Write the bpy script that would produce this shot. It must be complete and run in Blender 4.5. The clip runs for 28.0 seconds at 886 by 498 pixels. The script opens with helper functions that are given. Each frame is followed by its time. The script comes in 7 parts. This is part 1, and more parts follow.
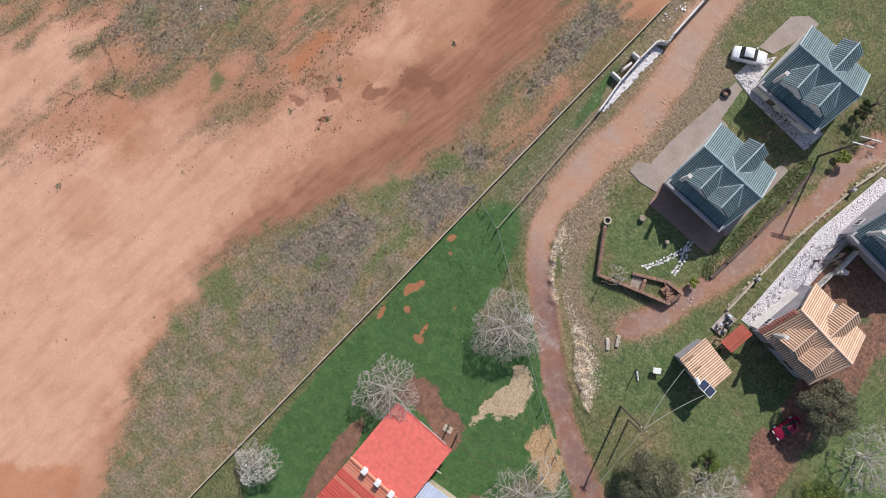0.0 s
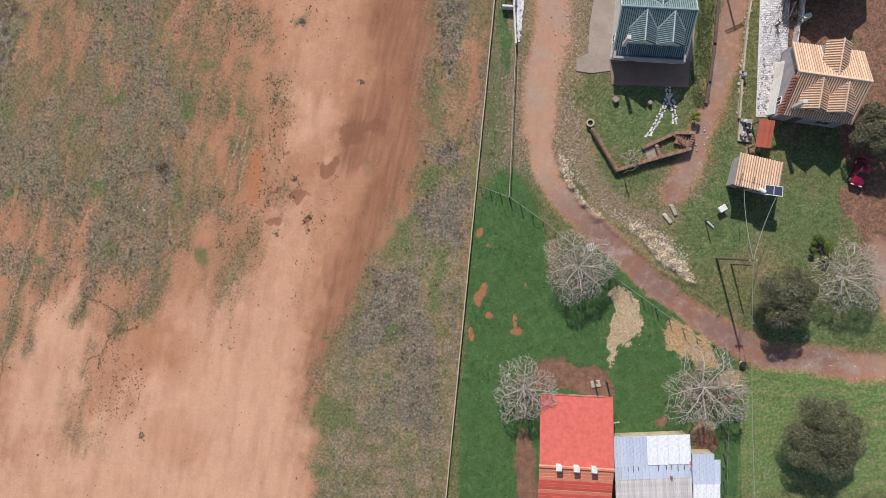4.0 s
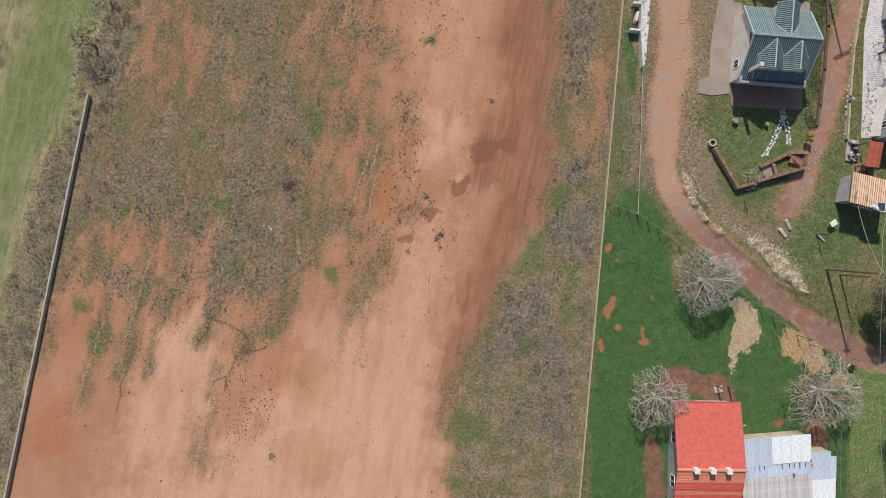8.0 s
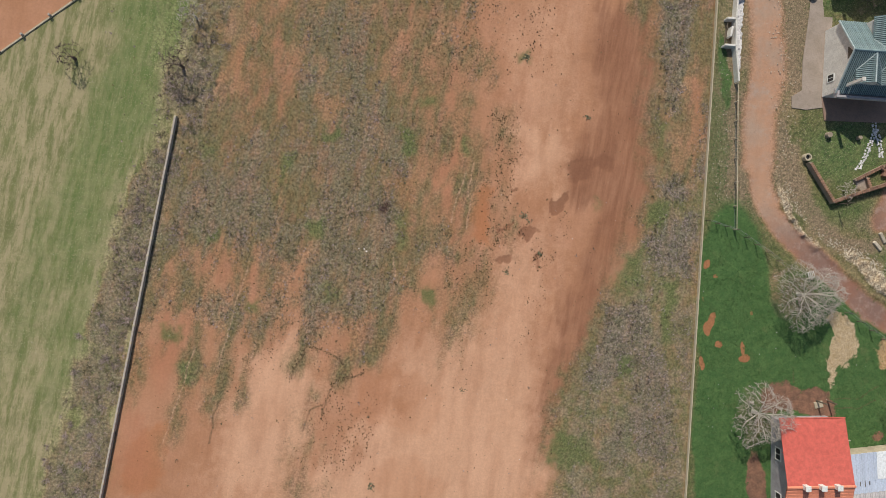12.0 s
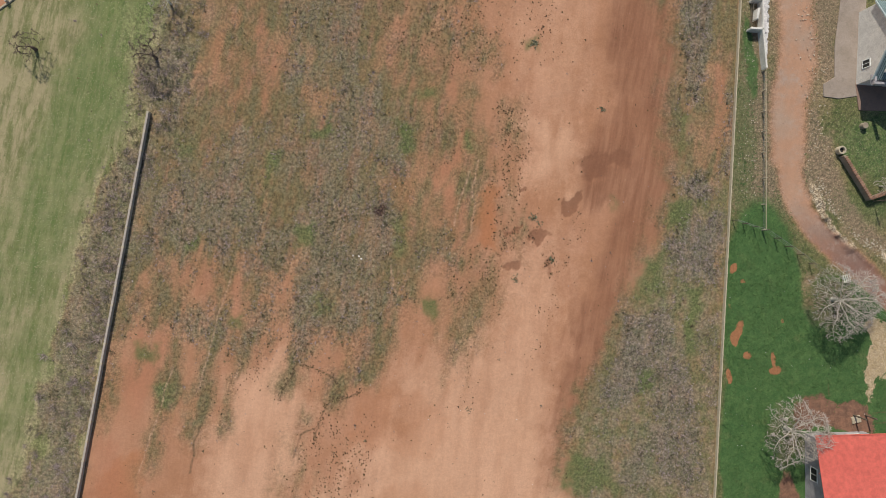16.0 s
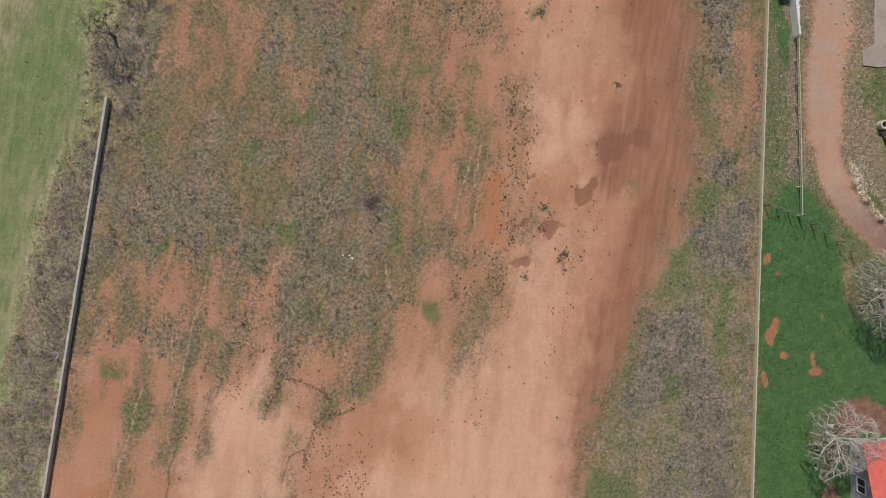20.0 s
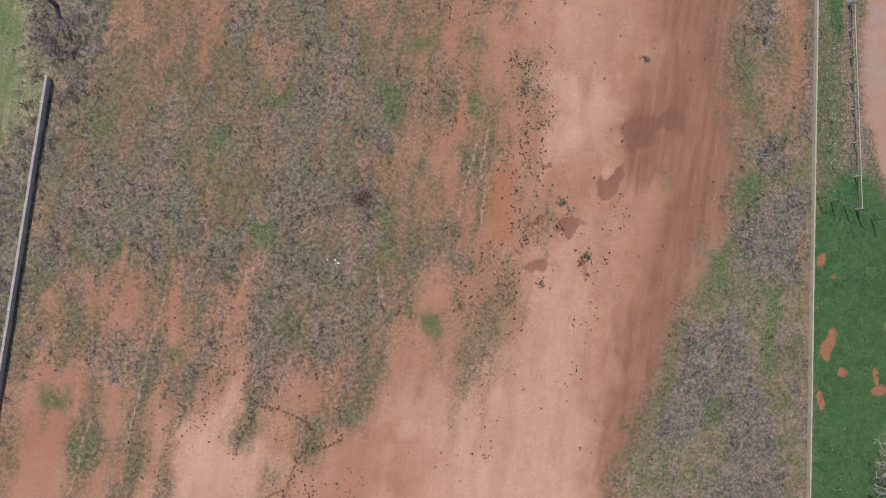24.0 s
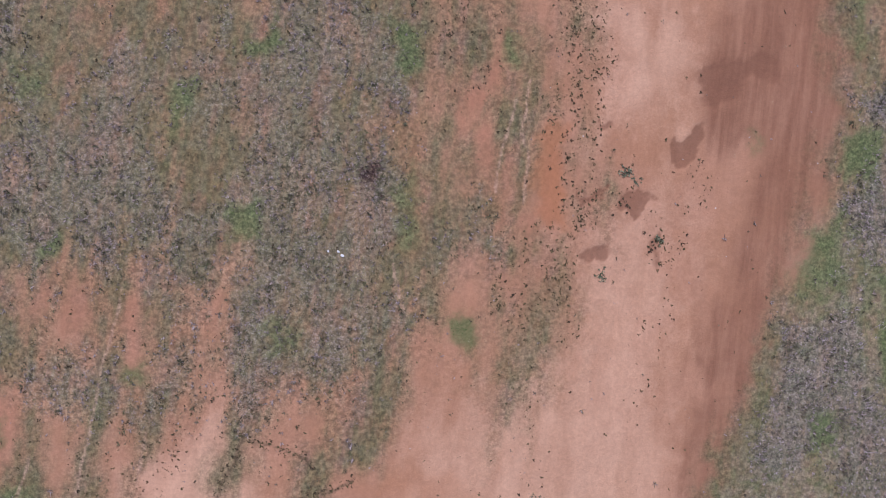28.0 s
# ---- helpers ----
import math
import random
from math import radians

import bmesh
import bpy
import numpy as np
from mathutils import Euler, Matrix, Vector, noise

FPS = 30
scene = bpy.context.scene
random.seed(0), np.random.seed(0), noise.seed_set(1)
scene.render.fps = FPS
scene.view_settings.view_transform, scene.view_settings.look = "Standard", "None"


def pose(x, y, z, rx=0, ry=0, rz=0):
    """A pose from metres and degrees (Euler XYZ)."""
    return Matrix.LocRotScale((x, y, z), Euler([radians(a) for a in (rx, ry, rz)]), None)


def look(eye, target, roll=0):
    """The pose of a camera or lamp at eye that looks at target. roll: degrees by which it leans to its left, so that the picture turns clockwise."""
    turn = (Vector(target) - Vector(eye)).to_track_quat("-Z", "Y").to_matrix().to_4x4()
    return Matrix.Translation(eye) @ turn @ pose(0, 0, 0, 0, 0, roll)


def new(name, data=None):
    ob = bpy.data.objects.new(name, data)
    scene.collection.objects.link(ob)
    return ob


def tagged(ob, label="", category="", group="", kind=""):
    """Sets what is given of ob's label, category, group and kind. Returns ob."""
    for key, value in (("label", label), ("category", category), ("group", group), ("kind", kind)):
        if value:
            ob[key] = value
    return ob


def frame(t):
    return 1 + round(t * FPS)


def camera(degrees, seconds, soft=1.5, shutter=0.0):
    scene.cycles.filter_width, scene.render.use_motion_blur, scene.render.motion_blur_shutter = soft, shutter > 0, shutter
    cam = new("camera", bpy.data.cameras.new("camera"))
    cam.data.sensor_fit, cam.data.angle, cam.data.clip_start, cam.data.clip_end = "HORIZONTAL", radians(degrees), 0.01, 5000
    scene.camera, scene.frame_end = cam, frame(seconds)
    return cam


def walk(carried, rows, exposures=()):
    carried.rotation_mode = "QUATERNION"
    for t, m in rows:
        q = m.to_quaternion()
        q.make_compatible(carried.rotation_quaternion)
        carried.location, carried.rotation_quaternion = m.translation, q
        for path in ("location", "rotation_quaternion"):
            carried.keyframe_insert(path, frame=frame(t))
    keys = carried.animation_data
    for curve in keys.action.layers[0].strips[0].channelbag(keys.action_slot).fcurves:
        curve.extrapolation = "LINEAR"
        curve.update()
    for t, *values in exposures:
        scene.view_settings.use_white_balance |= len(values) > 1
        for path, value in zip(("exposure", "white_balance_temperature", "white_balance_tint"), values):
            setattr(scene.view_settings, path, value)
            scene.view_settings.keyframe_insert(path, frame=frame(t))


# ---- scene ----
cam = camera(73.8, 28.0, 0.85)
# seconds, place, heading, tilt to the right, tilt ahead (degrees)
PATH = [
    (0.0, -0.0, -0.0, 70.7, 38.5, -2.98, 1.57),
    (0.5, 0.477, -0.459, 70.721, 34.65, -3.0, 1.6),
    (1.0, 0.858, -1.42, 70.977, 28.33, -3.18, 1.51),
    (1.5, 0.665, -1.726, 71.129, 21.74, -3.44, 1.4),
    (2.0, 0.271, -1.936, 71.339, 15.1, -3.66, 1.13),
    (2.5, -0.695, -2.084, 71.528, 8.56, -3.94, 0.8),
    (3.0, -1.781, -1.902, 71.507, 3.44, -4.12, 0.52),
    (3.5, -2.672, -1.598, 71.503, 0.46, -4.06, 0.3),
    (5.5, -8.815, -0.381, 72.233, -0.44, -2.43, -0.31),
    (6.0, -11.208, 0.011, 72.645, -0.15, -1.8, -0.52),
    (6.5, -14.25, 0.599, 73.035, -0.1, -1.11, -0.65),
    (7.0, -18.089, 1.209, 73.451, -0.22, -0.38, -0.71),
    (7.5, -22.314, 1.599, 73.671, -0.43, 0.47, -0.68),
    (8.0, -26.517, 1.721, 73.698, -0.78, 1.27, -0.5),
    (8.5, -30.477, 1.698, 73.654, -1.17, 1.85, -0.24),
    (9.0, -33.886, 1.837, 73.481, -1.44, 2.22, -0.06),
    (9.5, -36.218, 2.173, 73.292, -1.66, 2.29, 0.0),
    (10.0, -37.928, 2.63, 73.169, -1.77, 2.34, -0.02),
    (10.5, -39.109, 3.118, 72.957, -1.83, 2.48, -0.05),
    (11.0, -39.793, 3.447, 72.626, -1.82, 2.68, -0.02),
    (11.5, -40.267, 3.615, 72.206, -1.8, 2.9, 0.08),
    (12.0, -40.8, 3.731, 71.64, -1.81, 3.08, 0.19),
    (12.5, -41.232, 3.844, 70.886, -1.74, 3.2, 0.28),
    (14.5, -41.231, 4.018, 67.971, -1.87, 3.36, 0.36),
    (15.0, -41.121, 4.152, 67.047, -2.01, 3.42, 0.33),
    (15.5, -41.135, 4.333, 66.113, -2.24, 3.47, 0.26),
    (16.0, -41.187, 4.526, 65.176, -2.48, 3.51, 0.16),
    (16.5, -41.253, 4.689, 64.25, -2.76, 3.55, 0.05),
    (17.0, -41.353, 4.834, 63.337, -3.03, 3.62, -0.06),
    (17.5, -41.483, 4.847, 62.457, -3.34, 3.68, -0.13),
    (18.0, -41.555, 4.779, 61.56, -3.49, 3.69, -0.15),
    (18.5, -41.48, 4.666, 60.752, -3.63, 3.72, -0.16),
    (19.0, -41.406, 4.64, 59.875, -3.69, 3.79, -0.21),
    (19.5, -41.294, 4.6, 59.022, -3.74, 3.82, -0.2),
    (20.0, -41.165, 4.562, 58.134, -3.84, 3.85, -0.14),
    (20.5, -41.057, 4.605, 57.184, -3.91, 3.9, -0.13),
    (21.0, -40.964, 4.71, 56.174, -3.99, 3.93, -0.13),
    (21.5, -40.943, 4.716, 55.082, -4.05, 3.97, -0.08),
    (23.5, -40.899, 4.269, 50.77, -4.34, 4.05, 0.38),
    (24.0, -40.913, 4.157, 49.613, -4.33, 4.02, 0.57),
    (24.5, -40.95, 4.165, 48.002, -4.32, 3.83, 0.78),
    (25.0, -40.826, 4.279, 46.45, -4.28, 3.64, 0.82),
    (25.5, -40.728, 4.506, 44.943, -4.31, 3.48, 0.65),
    (26.0, -40.764, 4.718, 43.516, -4.39, 3.48, 0.4),
    (26.5, -40.953, 4.855, 42.122, -4.42, 3.65, 0.15),
    (27.0, -41.31, 4.793, 40.775, -4.54, 3.8, 0.03),
    (27.5, -41.818, 4.434, 39.54, -5.01, 3.93, 0.0),
    (28.0, -42.32, 3.93, 38.619, -5.57, 3.96, -0.02),
]
# seconds, stops, kelvin and tint of the drone camera
EXPOSURES = [(0.0, 0.05, 6300, 11), (3.5, 0.0, 6500, 9), (8.0, -0.14, 6700, 7), (12.0, -0.2, 6900, 5), (17.0, -0.2, 6850, 5), (21.0, -0.18, 6400, 8), (24.0, -0.13, 6000, 13), (28.0, -0.14, 5650, 17)]
walk(cam, [(t, pose(x, y, z, b, -a, h)) for t, x, y, z, h, a, b in PATH], EXPOSURES)

# ---- light ----
SUN_FROM = Vector((-0.23, 0.97, 0.86))
world = bpy.data.worlds.new("sky")
scene.world = world
world.use_nodes = True
_nt = world.node_tree
_sky = _nt.nodes.new("ShaderNodeTexSky")
_sky.sky_type, _sky.sun_disc = "NISHITA", False
_sky.sun_elevation = math.atan2(SUN_FROM.z, math.hypot(SUN_FROM.x, SUN_FROM.y))
_sky.sun_rotation = math.atan2(SUN_FROM.x, SUN_FROM.y)
_nt.links.new(_sky.outputs[0], _nt.nodes["Background"].inputs[0])
_nt.nodes["Background"].inputs[1].default_value = 0.10
sun = new("sun", bpy.data.lights.new("sun", "SUN"))
sun.data.energy, sun.data.angle, sun.data.color = 4.4, radians(0.6), (1.0, 0.95, 0.88)
sun.matrix_world = look(SUN_FROM * 60, (0, 0, 0))


# ---- materials ----
class Nodes:
    """A short way to build a node material."""

    def __init__(self, name):
        self.mat = bpy.data.materials.new(name)
        self.mat.use_nodes = True
        self.tree = self.mat.node_tree
        self.bsdf = self.tree.nodes["Principled BSDF"]
        self.coord = self.tree.nodes.new("ShaderNodeTexCoord").outputs["Object"]

    def put(self, socket, value):
        if hasattr(value, "is_output"):
            self.tree.links.new(value, socket)
        else:
            socket.default_value = value

    def noise(self, scale, detail=3.0, rough=0.6, stretch=None, turn=0.0):
        vec = self.coord
        if stretch:
            m = self.tree.nodes.new("ShaderNodeMapping")
            m.vector_type = "TEXTURE"
            m.inputs["Scale"].default_value = tuple(1 / s for s in stretch)
            m.inputs["Rotation"].default_value = (0, 0, radians(turn))
            self.tree.links.new(vec, m.inputs[0])
            vec = m.outputs[0]
        n = self.tree.nodes.new("ShaderNodeTexNoise")
        self.tree.links.new(vec, n.inputs["Vector"])
        n.inputs["Scale"].default_value, n.inputs["Detail"].default_value, n.inputs["Roughness"].default_value = scale, detail, rough
        return n.outputs[0]

    def math(self, op, a, b=0.0, c=0.0, clamp=False):
        n = self.tree.nodes.new("ShaderNodeMath")
        n.operation, n.use_clamp = op, clamp
        for s, v in zip(n.inputs, (a, b, c)):
            self.put(s, v)
        return n.outputs[0]

    def span(self, v, lo, hi, to0=0.0, to1=1.0):
        n = self.tree.nodes.new("ShaderNodeMapRange")
        n.interpolation_type = "SMOOTHSTEP"
        for s, x in zip(n.inputs, (v, lo, hi, to0, to1)):
            self.put(s, x)
        return n.outputs[0]

    def mix(self, f, a, b, mode="MIX"):
        n = self.tree.nodes.new("ShaderNodeMix")
        n.data_type, n.blend_type = "RGBA", mode
        for s, v in ((n.inputs[0], f), (n.inputs[6], a), (n.inputs[7], b)):
            self.put(s, (*v, 1) if isinstance(v, tuple) and len(v) == 3 else v)
        return n.outputs[2]

    def attr(self, name):
        n = self.tree.nodes.new("ShaderNodeAttribute")
        n.attribute_name = name
        return n.outputs["Fac"]

    def value(self, colour, v):
        n = self.tree.nodes.new("ShaderNodeHueSaturation")
        self.put(n.inputs["Value"], v)
        self.put(n.inputs["Color"], (*colour, 1) if isinstance(colour, tuple) else colour)
        return n.outputs[0]

    def bump(self, height, strength, distance=0.05):
        n = self.tree.nodes.new("ShaderNodeBump")
        n.inputs["Strength"].default_value, n.inputs["Distance"].default_value = strength, distance
        self.put(n.inputs["Height"], height)
        self.put(self.bsdf.inputs["Normal"], n.outputs[0])

    def done(self, colour, rough=0.85, metal=0.0):
        self.put(self.bsdf.inputs["Base Color"], colour)
        self.put(self.bsdf.inputs["Roughness"], rough)
        self.bsdf.inputs["Metallic"].default_value = metal
        return self.mat


def surf(name, a, b, rough=0.8, scale=1.2, fine=14.0, bump=0.3, metal=0.0, rand=0.0, grime=0.35):
    """Two tones in blotches, fine grain, dirt, and a small change from object to object."""
    n = Nodes(name)
    c = n.mix(n.span(n.noise(scale, 5, 0.65), 0.35, 0.68), a, b)
    g = n.noise(fine, 4, 0.7)
    c = n.value(c, n.span(g, 0.25, 0.75, 0.82, 1.16))
    c = n.mix(n.math("MULTIPLY", n.span(n.noise(scale * 2.7, 6, 0.75), 0.52, 0.75), grime), c, (0.16, 0.11, 0.08))
    if rand:
        info = n.tree.nodes.new("ShaderNodeObjectInfo").outputs["Random"]
        c = n.value(c, n.span(info, 0, 1, 1 - rand, 1 + rand))
    n.bump(g, bump, 0.02)
    return n.done(c, n.span(g, 0.3, 0.8, rough - 0.08, min(rough + 0.08, 1.0)), metal)


def tinted(name, stops, rough=0.9):
    """Plants: the colour runs over the stops by the tint that each clump carries."""
    n = Nodes(name)
    ramp = n.tree.nodes.new("ShaderNodeValToRGB")
    n.put(ramp.inputs[0], n.attr("tint"))
    while len(ramp.color_ramp.elements) < len(stops):
        ramp.color_ramp.elements.new(0.5)
    for i, (e, c) in enumerate(zip(ramp.color_ramp.elements, stops)):
        e.position, e.color = i / (len(stops) - 1), (*c, 1)
    c = n.value(ramp.outputs[0], n.span(n.noise(3.0, 3), 0.3, 0.7, 0.8, 1.2))
    return n.done(c, rough)


PLASTER = surf("white_plaster", (0.72, 0.68, 0.64), (0.6, 0.56, 0.53), 0.9, 0.8, 10)
PLASTER_GREY = surf("grey_plaster", (0.42, 0.39, 0.41), (0.32, 0.3, 0.32), 0.9, 0.8, 10)
CONCRETE = surf("driveway_concrete", (0.36, 0.29, 0.25), (0.3, 0.24, 0.2), 0.9, 0.5, 8)
CONCRETE_OLD = surf("old_concrete", (0.52, 0.44, 0.33), (0.38, 0.32, 0.24), 0.92, 0.7, 9)
CONCRETE_DARK = surf("weathered_concrete", (0.46, 0.4, 0.36), (0.32, 0.27, 0.24), 0.92, 0.7, 9)
PAVING = surf("brown_paving", (0.27, 0.17, 0.13), (0.21, 0.14, 0.11), 0.85, 0.8, 11, rand=0.12)
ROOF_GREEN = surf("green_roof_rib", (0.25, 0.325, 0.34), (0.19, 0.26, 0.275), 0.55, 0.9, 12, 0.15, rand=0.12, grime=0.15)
ROOF_GREEN_PAN_SHADE = surf("green_roof_pan_shade", (0.042, 0.078, 0.088), (0.032, 0.062, 0.07), 0.7, 0.9, 12, 0.15, rand=0.15, grime=0.2)
FLASHING = surf("pale_flashing", (0.5, 0.56, 0.58), (0.36, 0.43, 0.45), 0.5, 1.5, 12, 0.1, grime=0.2)
ROOF_TAN = surf("tan_roof_tile", (0.73, 0.52, 0.39), (0.63, 0.43, 0.31), 0.85, 0.9, 10, rand=0.14, grime=0.25)
ROOF_TAN_DARK = surf("tan_deck_and_pan_shade", (0.34, 0.205, 0.12), (0.26, 0.15, 0.09), 0.9, 0.9, 10)
ROOF_RED = surf("red_roof_paint", (0.6, 0.125, 0.098), (0.585, 0.118, 0.092), 0.6, 0.3, 2, 0.04, grime=0.02)
# rear slope colours, lifted because that slope faces away from the sun
ROOF_ORANGE = surf("orange_roof_tile", (0.74, 0.27, 0.17), (0.68, 0.23, 0.14), 0.7, 0.8, 9, rand=0.08, grime=0.08)
ROOF_RED_BRIGHTENED = surf("red_roof_tile_brightened", (0.68, 0.12, 0.085), (0.6, 0.1, 0.07), 0.7, 0.8, 9, rand=0.08, grime=0.05)
ROOF_RUST = surf("rust_red_tile", (0.46, 0.12, 0.075), (0.36, 0.09, 0.06), 0.8, 0.8, 9, rand=0.1)
ZINC = surf("galvanised_sheet", (0.62, 0.67, 0.8), (0.55, 0.6, 0.74), 0.45, 0.5, 5, 0.06, metal=0.05, rand=0.06, grime=0.04)
ZINC_OLD = surf("old_galvanised_sheet", (0.76, 0.71, 0.71), (0.64, 0.59, 0.59), 0.6, 0.9, 9, 0.1, metal=0.15, rand=0.1)
WHITE_SHEET = surf("white_sheet", (0.88, 0.89, 0.92), (0.85, 0.86, 0.9), 0.45, 0.4, 4, 0.05, grime=0.0)
BRICK = surf("red_brown_brick", (0.38, 0.21, 0.145), (0.26, 0.135, 0.095), 0.9, 1.5, 12, rand=0.25)
MORTAR = surf("pale_mortar", (0.34, 0.27, 0.21), (0.26, 0.2, 0.16), 0.95, 1.5, 14)
STONE_WHITE = surf("white_stone", (0.74, 0.70, 0.70), (0.58, 0.54, 0.55), 0.85, 2.0, 12, rand=0.18, grime=0.2)
STONE_GREY = surf("grey_stone", (0.32, 0.30, 0.31), (0.22, 0.2, 0.21), 0.9, 2.0, 12, rand=0.25)
ROCK = surf("pale_field_rock", (0.55, 0.48, 0.39), (0.38, 0.32, 0.26), 0.95, 1.5, 10, rand=0.2)
TIMBER = surf("weathered_timber", (0.15, 0.115, 0.085), (0.1, 0.08, 0.06), 0.9, 2.0, 16)
TIMBER_PALE = surf("pale_timber", (0.52, 0.48, 0.38), (0.42, 0.38, 0.3), 0.85, 2.0, 16)
WIRE = surf("steel_wire", (0.36, 0.38, 0.34), (0.28, 0.3, 0.26), 0.5, 2.0, 16, metal=0.4)
PIPE_WHITE = surf("white_painted_metal", (0.78, 0.78, 0.76), (0.68, 0.68, 0.66), 0.5, 2.0, 12, grime=0.15)
DARK = surf("dark_recess", (0.03, 0.03, 0.032), (0.02, 0.02, 0.022), 0.6, 2, 12, grime=0.0)
CAR_WHITE = surf("white_car_paint", (0.8, 0.8, 0.81), (0.78, 0.78, 0.8), 0.22, 1, 8, 0.0, grime=0.03)
CAR_RED = surf("crimson_car_paint", (0.27, 0.01, 0.04), (0.24, 0.009, 0.035), 0.25, 1, 8, 0.0, grime=0.05)
RUBBER = surf("black_rubber", (0.025, 0.025, 0.025), (0.018, 0.018, 0.018), 0.9, 3, 20)
PANEL = surf("solar_cell", (0.05, 0.06, 0.10), (0.04, 0.05, 0.085), 0.18, 2, 12, 0.0, grime=0.1)
BARK = surf("grey_bark", (0.6, 0.56, 0.49), (0.46, 0.42, 0.36), 0.95, 2.0, 18)
TWIG = surf("mauve_grey_twig", (0.52, 0.455, 0.415), (0.38, 0.32, 0.295), 0.95, 2.0, 18)
BARK_DARK = surf("dark_bark", (0.14, 0.10, 0.085), (0.09, 0.065, 0.055), 0.95, 2.0, 18)
LEAF_OLIVE = tinted("dull_olive_leaves", [(0.06, 0.06, 0.033), (0.125, 0.122, 0.068), (0.25, 0.23, 0.145)], 0.75)
LEAF_DARK = tinted("dark_green_leaves", [(0.02, 0.04, 0.012), (0.05, 0.085, 0.022), (0.1, 0.14, 0.04)], 0.75)
LEAF_LIME = tinted("yellow_green_leaves", [(0.1, 0.13, 0.02), (0.21, 0.25, 0.04), (0.38, 0.4, 0.08)], 0.75)
LEAF_GREEN = tinted("green_leaves", [(0.035, 0.065, 0.016), (0.1, 0.15, 0.03), (0.25, 0.29, 0.05)], 0.75)
BLOSSOM = tinted("white_blossom", [(0.35, 0.31, 0.27), (0.6, 0.57, 0.53), (0.78, 0.75, 0.72)], 0.8)
SCRUB = tinted("dry_grey_scrub", [(0.06, 0.046, 0.028), (0.125, 0.095, 0.056), (0.105, 0.112, 0.048), (0.21, 0.155, 0.135), (0.37, 0.285, 0.275)])
SCRUB_DARK = tinted("dark_purple_scrub", [(0.07, 0.054, 0.04), (0.16, 0.12, 0.1), (0.12, 0.135, 0.062), (0.28, 0.212, 0.215), (0.46, 0.365, 0.38)])
SCRUB_MAROON = tinted("maroon_scrub", [(0.07, 0.035, 0.032), (0.15, 0.085, 0.075), (0.3, 0.22, 0.2)])
WEED = tinted("small_dark_weeds", [(0.04, 0.025, 0.013), (0.085, 0.052, 0.026), (0.09, 0.072, 0.028), (0.16, 0.105, 0.055)])
GRASS_LUSH = tinted("lush_grass", [(0.036, 0.09, 0.023), (0.06, 0.13, 0.036), (0.12, 0.185, 0.063)])
GRASS_DRY = tinted("dry_grass", [(0.075, 0.115, 0.03), (0.16, 0.165, 0.065), (0.34, 0.28, 0.16)])
STRAW_MAT = tinted("cut_straw", [(0.3, 0.2, 0.09), (0.45, 0.32, 0.17), (0.6, 0.47, 0.3)])


# ---- plan of the ground: areas as a strength and an outline, ellipses as x, y, half width, half depth, turn, strength ----
FILM_AREAS_ONE = [
    (1, [(-67.2, 20.1), (-62.7, 18.7), (-57.1, 19.1), (-52.4, 18.9), (-49, 22.1), (-49.6, 28.1), (-44.9, 27.3), (-45, 19.5), (-40.9, 17.2), (-39.9, 13.2), (-41.1, 7.2), (-42.5, 3.1), (-48.4, 4.6), (-55.6, 3.2), (-60.8, 5), (-66, 4.8), (-71.9, 1.7), (-70.7, 8.7), (-68.9, 14.5)]),
    (0.75, [(-40.7, 15.1), (-36.5, 13.7), (-32.9, 12.9), (-33, 9.9), (-36.7, 10.7), (-37.5, 7.1), (-33.4, 3.8), (-34.1, 2), (-38.9, 2.9), (-42.6, 1.3), (-43, 6.1)]),
    (0.75, [(-52.7, 35.3), (-44.4, 35.1), (-44.9, 26.7), (-49.1, 25.1), (-52.4, 19.2), (-53.9, 19.8), (-53.2, 27)]),
    (0.6, [(-62.6, 35.6), (-57.4, 35.4), (-59, 28.4), (-60.9, 24.9), (-62.9, 19.6), (-65.8, 20.3), (-64.3, 26.2)])]
FILM_AREAS_TWO = [
    (0.75, [(-72.1, 2.9), (-66, 4.4), (-64.5, 0.1), (-67, -3.3), (-71.3, -3), (-73.1, -5.2), (-74.9, -11), (-76.7, -14.4), (-75.3, -8.6)]),
    (0.6, [(-54.5, 3.1), (-46.1, 3.9), (-42.6, 2.5), (-42.8, -2.4), (-46.5, -4), (-52.5, -4.2), (-55.4, -3.4)]),
    (0.6, [(-42, 24.2), (-37.8, 22.9), (-36.1, 21), (-36.8, 19.2), (-33.8, 18.5), (-33.4, 15.4), (-35.8, 14.9), (-38.1, 17.4), (-41.7, 19.4)]),
    (0.45, [(-38.4, 35), (-32.3, 34.9), (-30.3, 26.3), (-33.6, 22.7), (-36, 24), (-38.8, 27.7)]),
    (1, [(-8.2, 34.3), (1.9, 34.1), (0.4, 17.8), (-1, 1.4), (-3.8, -25), (-25.5, -23.3), (-22.1, -12.3), (-17.9, -5.7), (-15.1, 0.3), (-11.9, 5.8), (-9.7, 10.7), (-8.2, 15.6), (-7.7, 24.3)])]
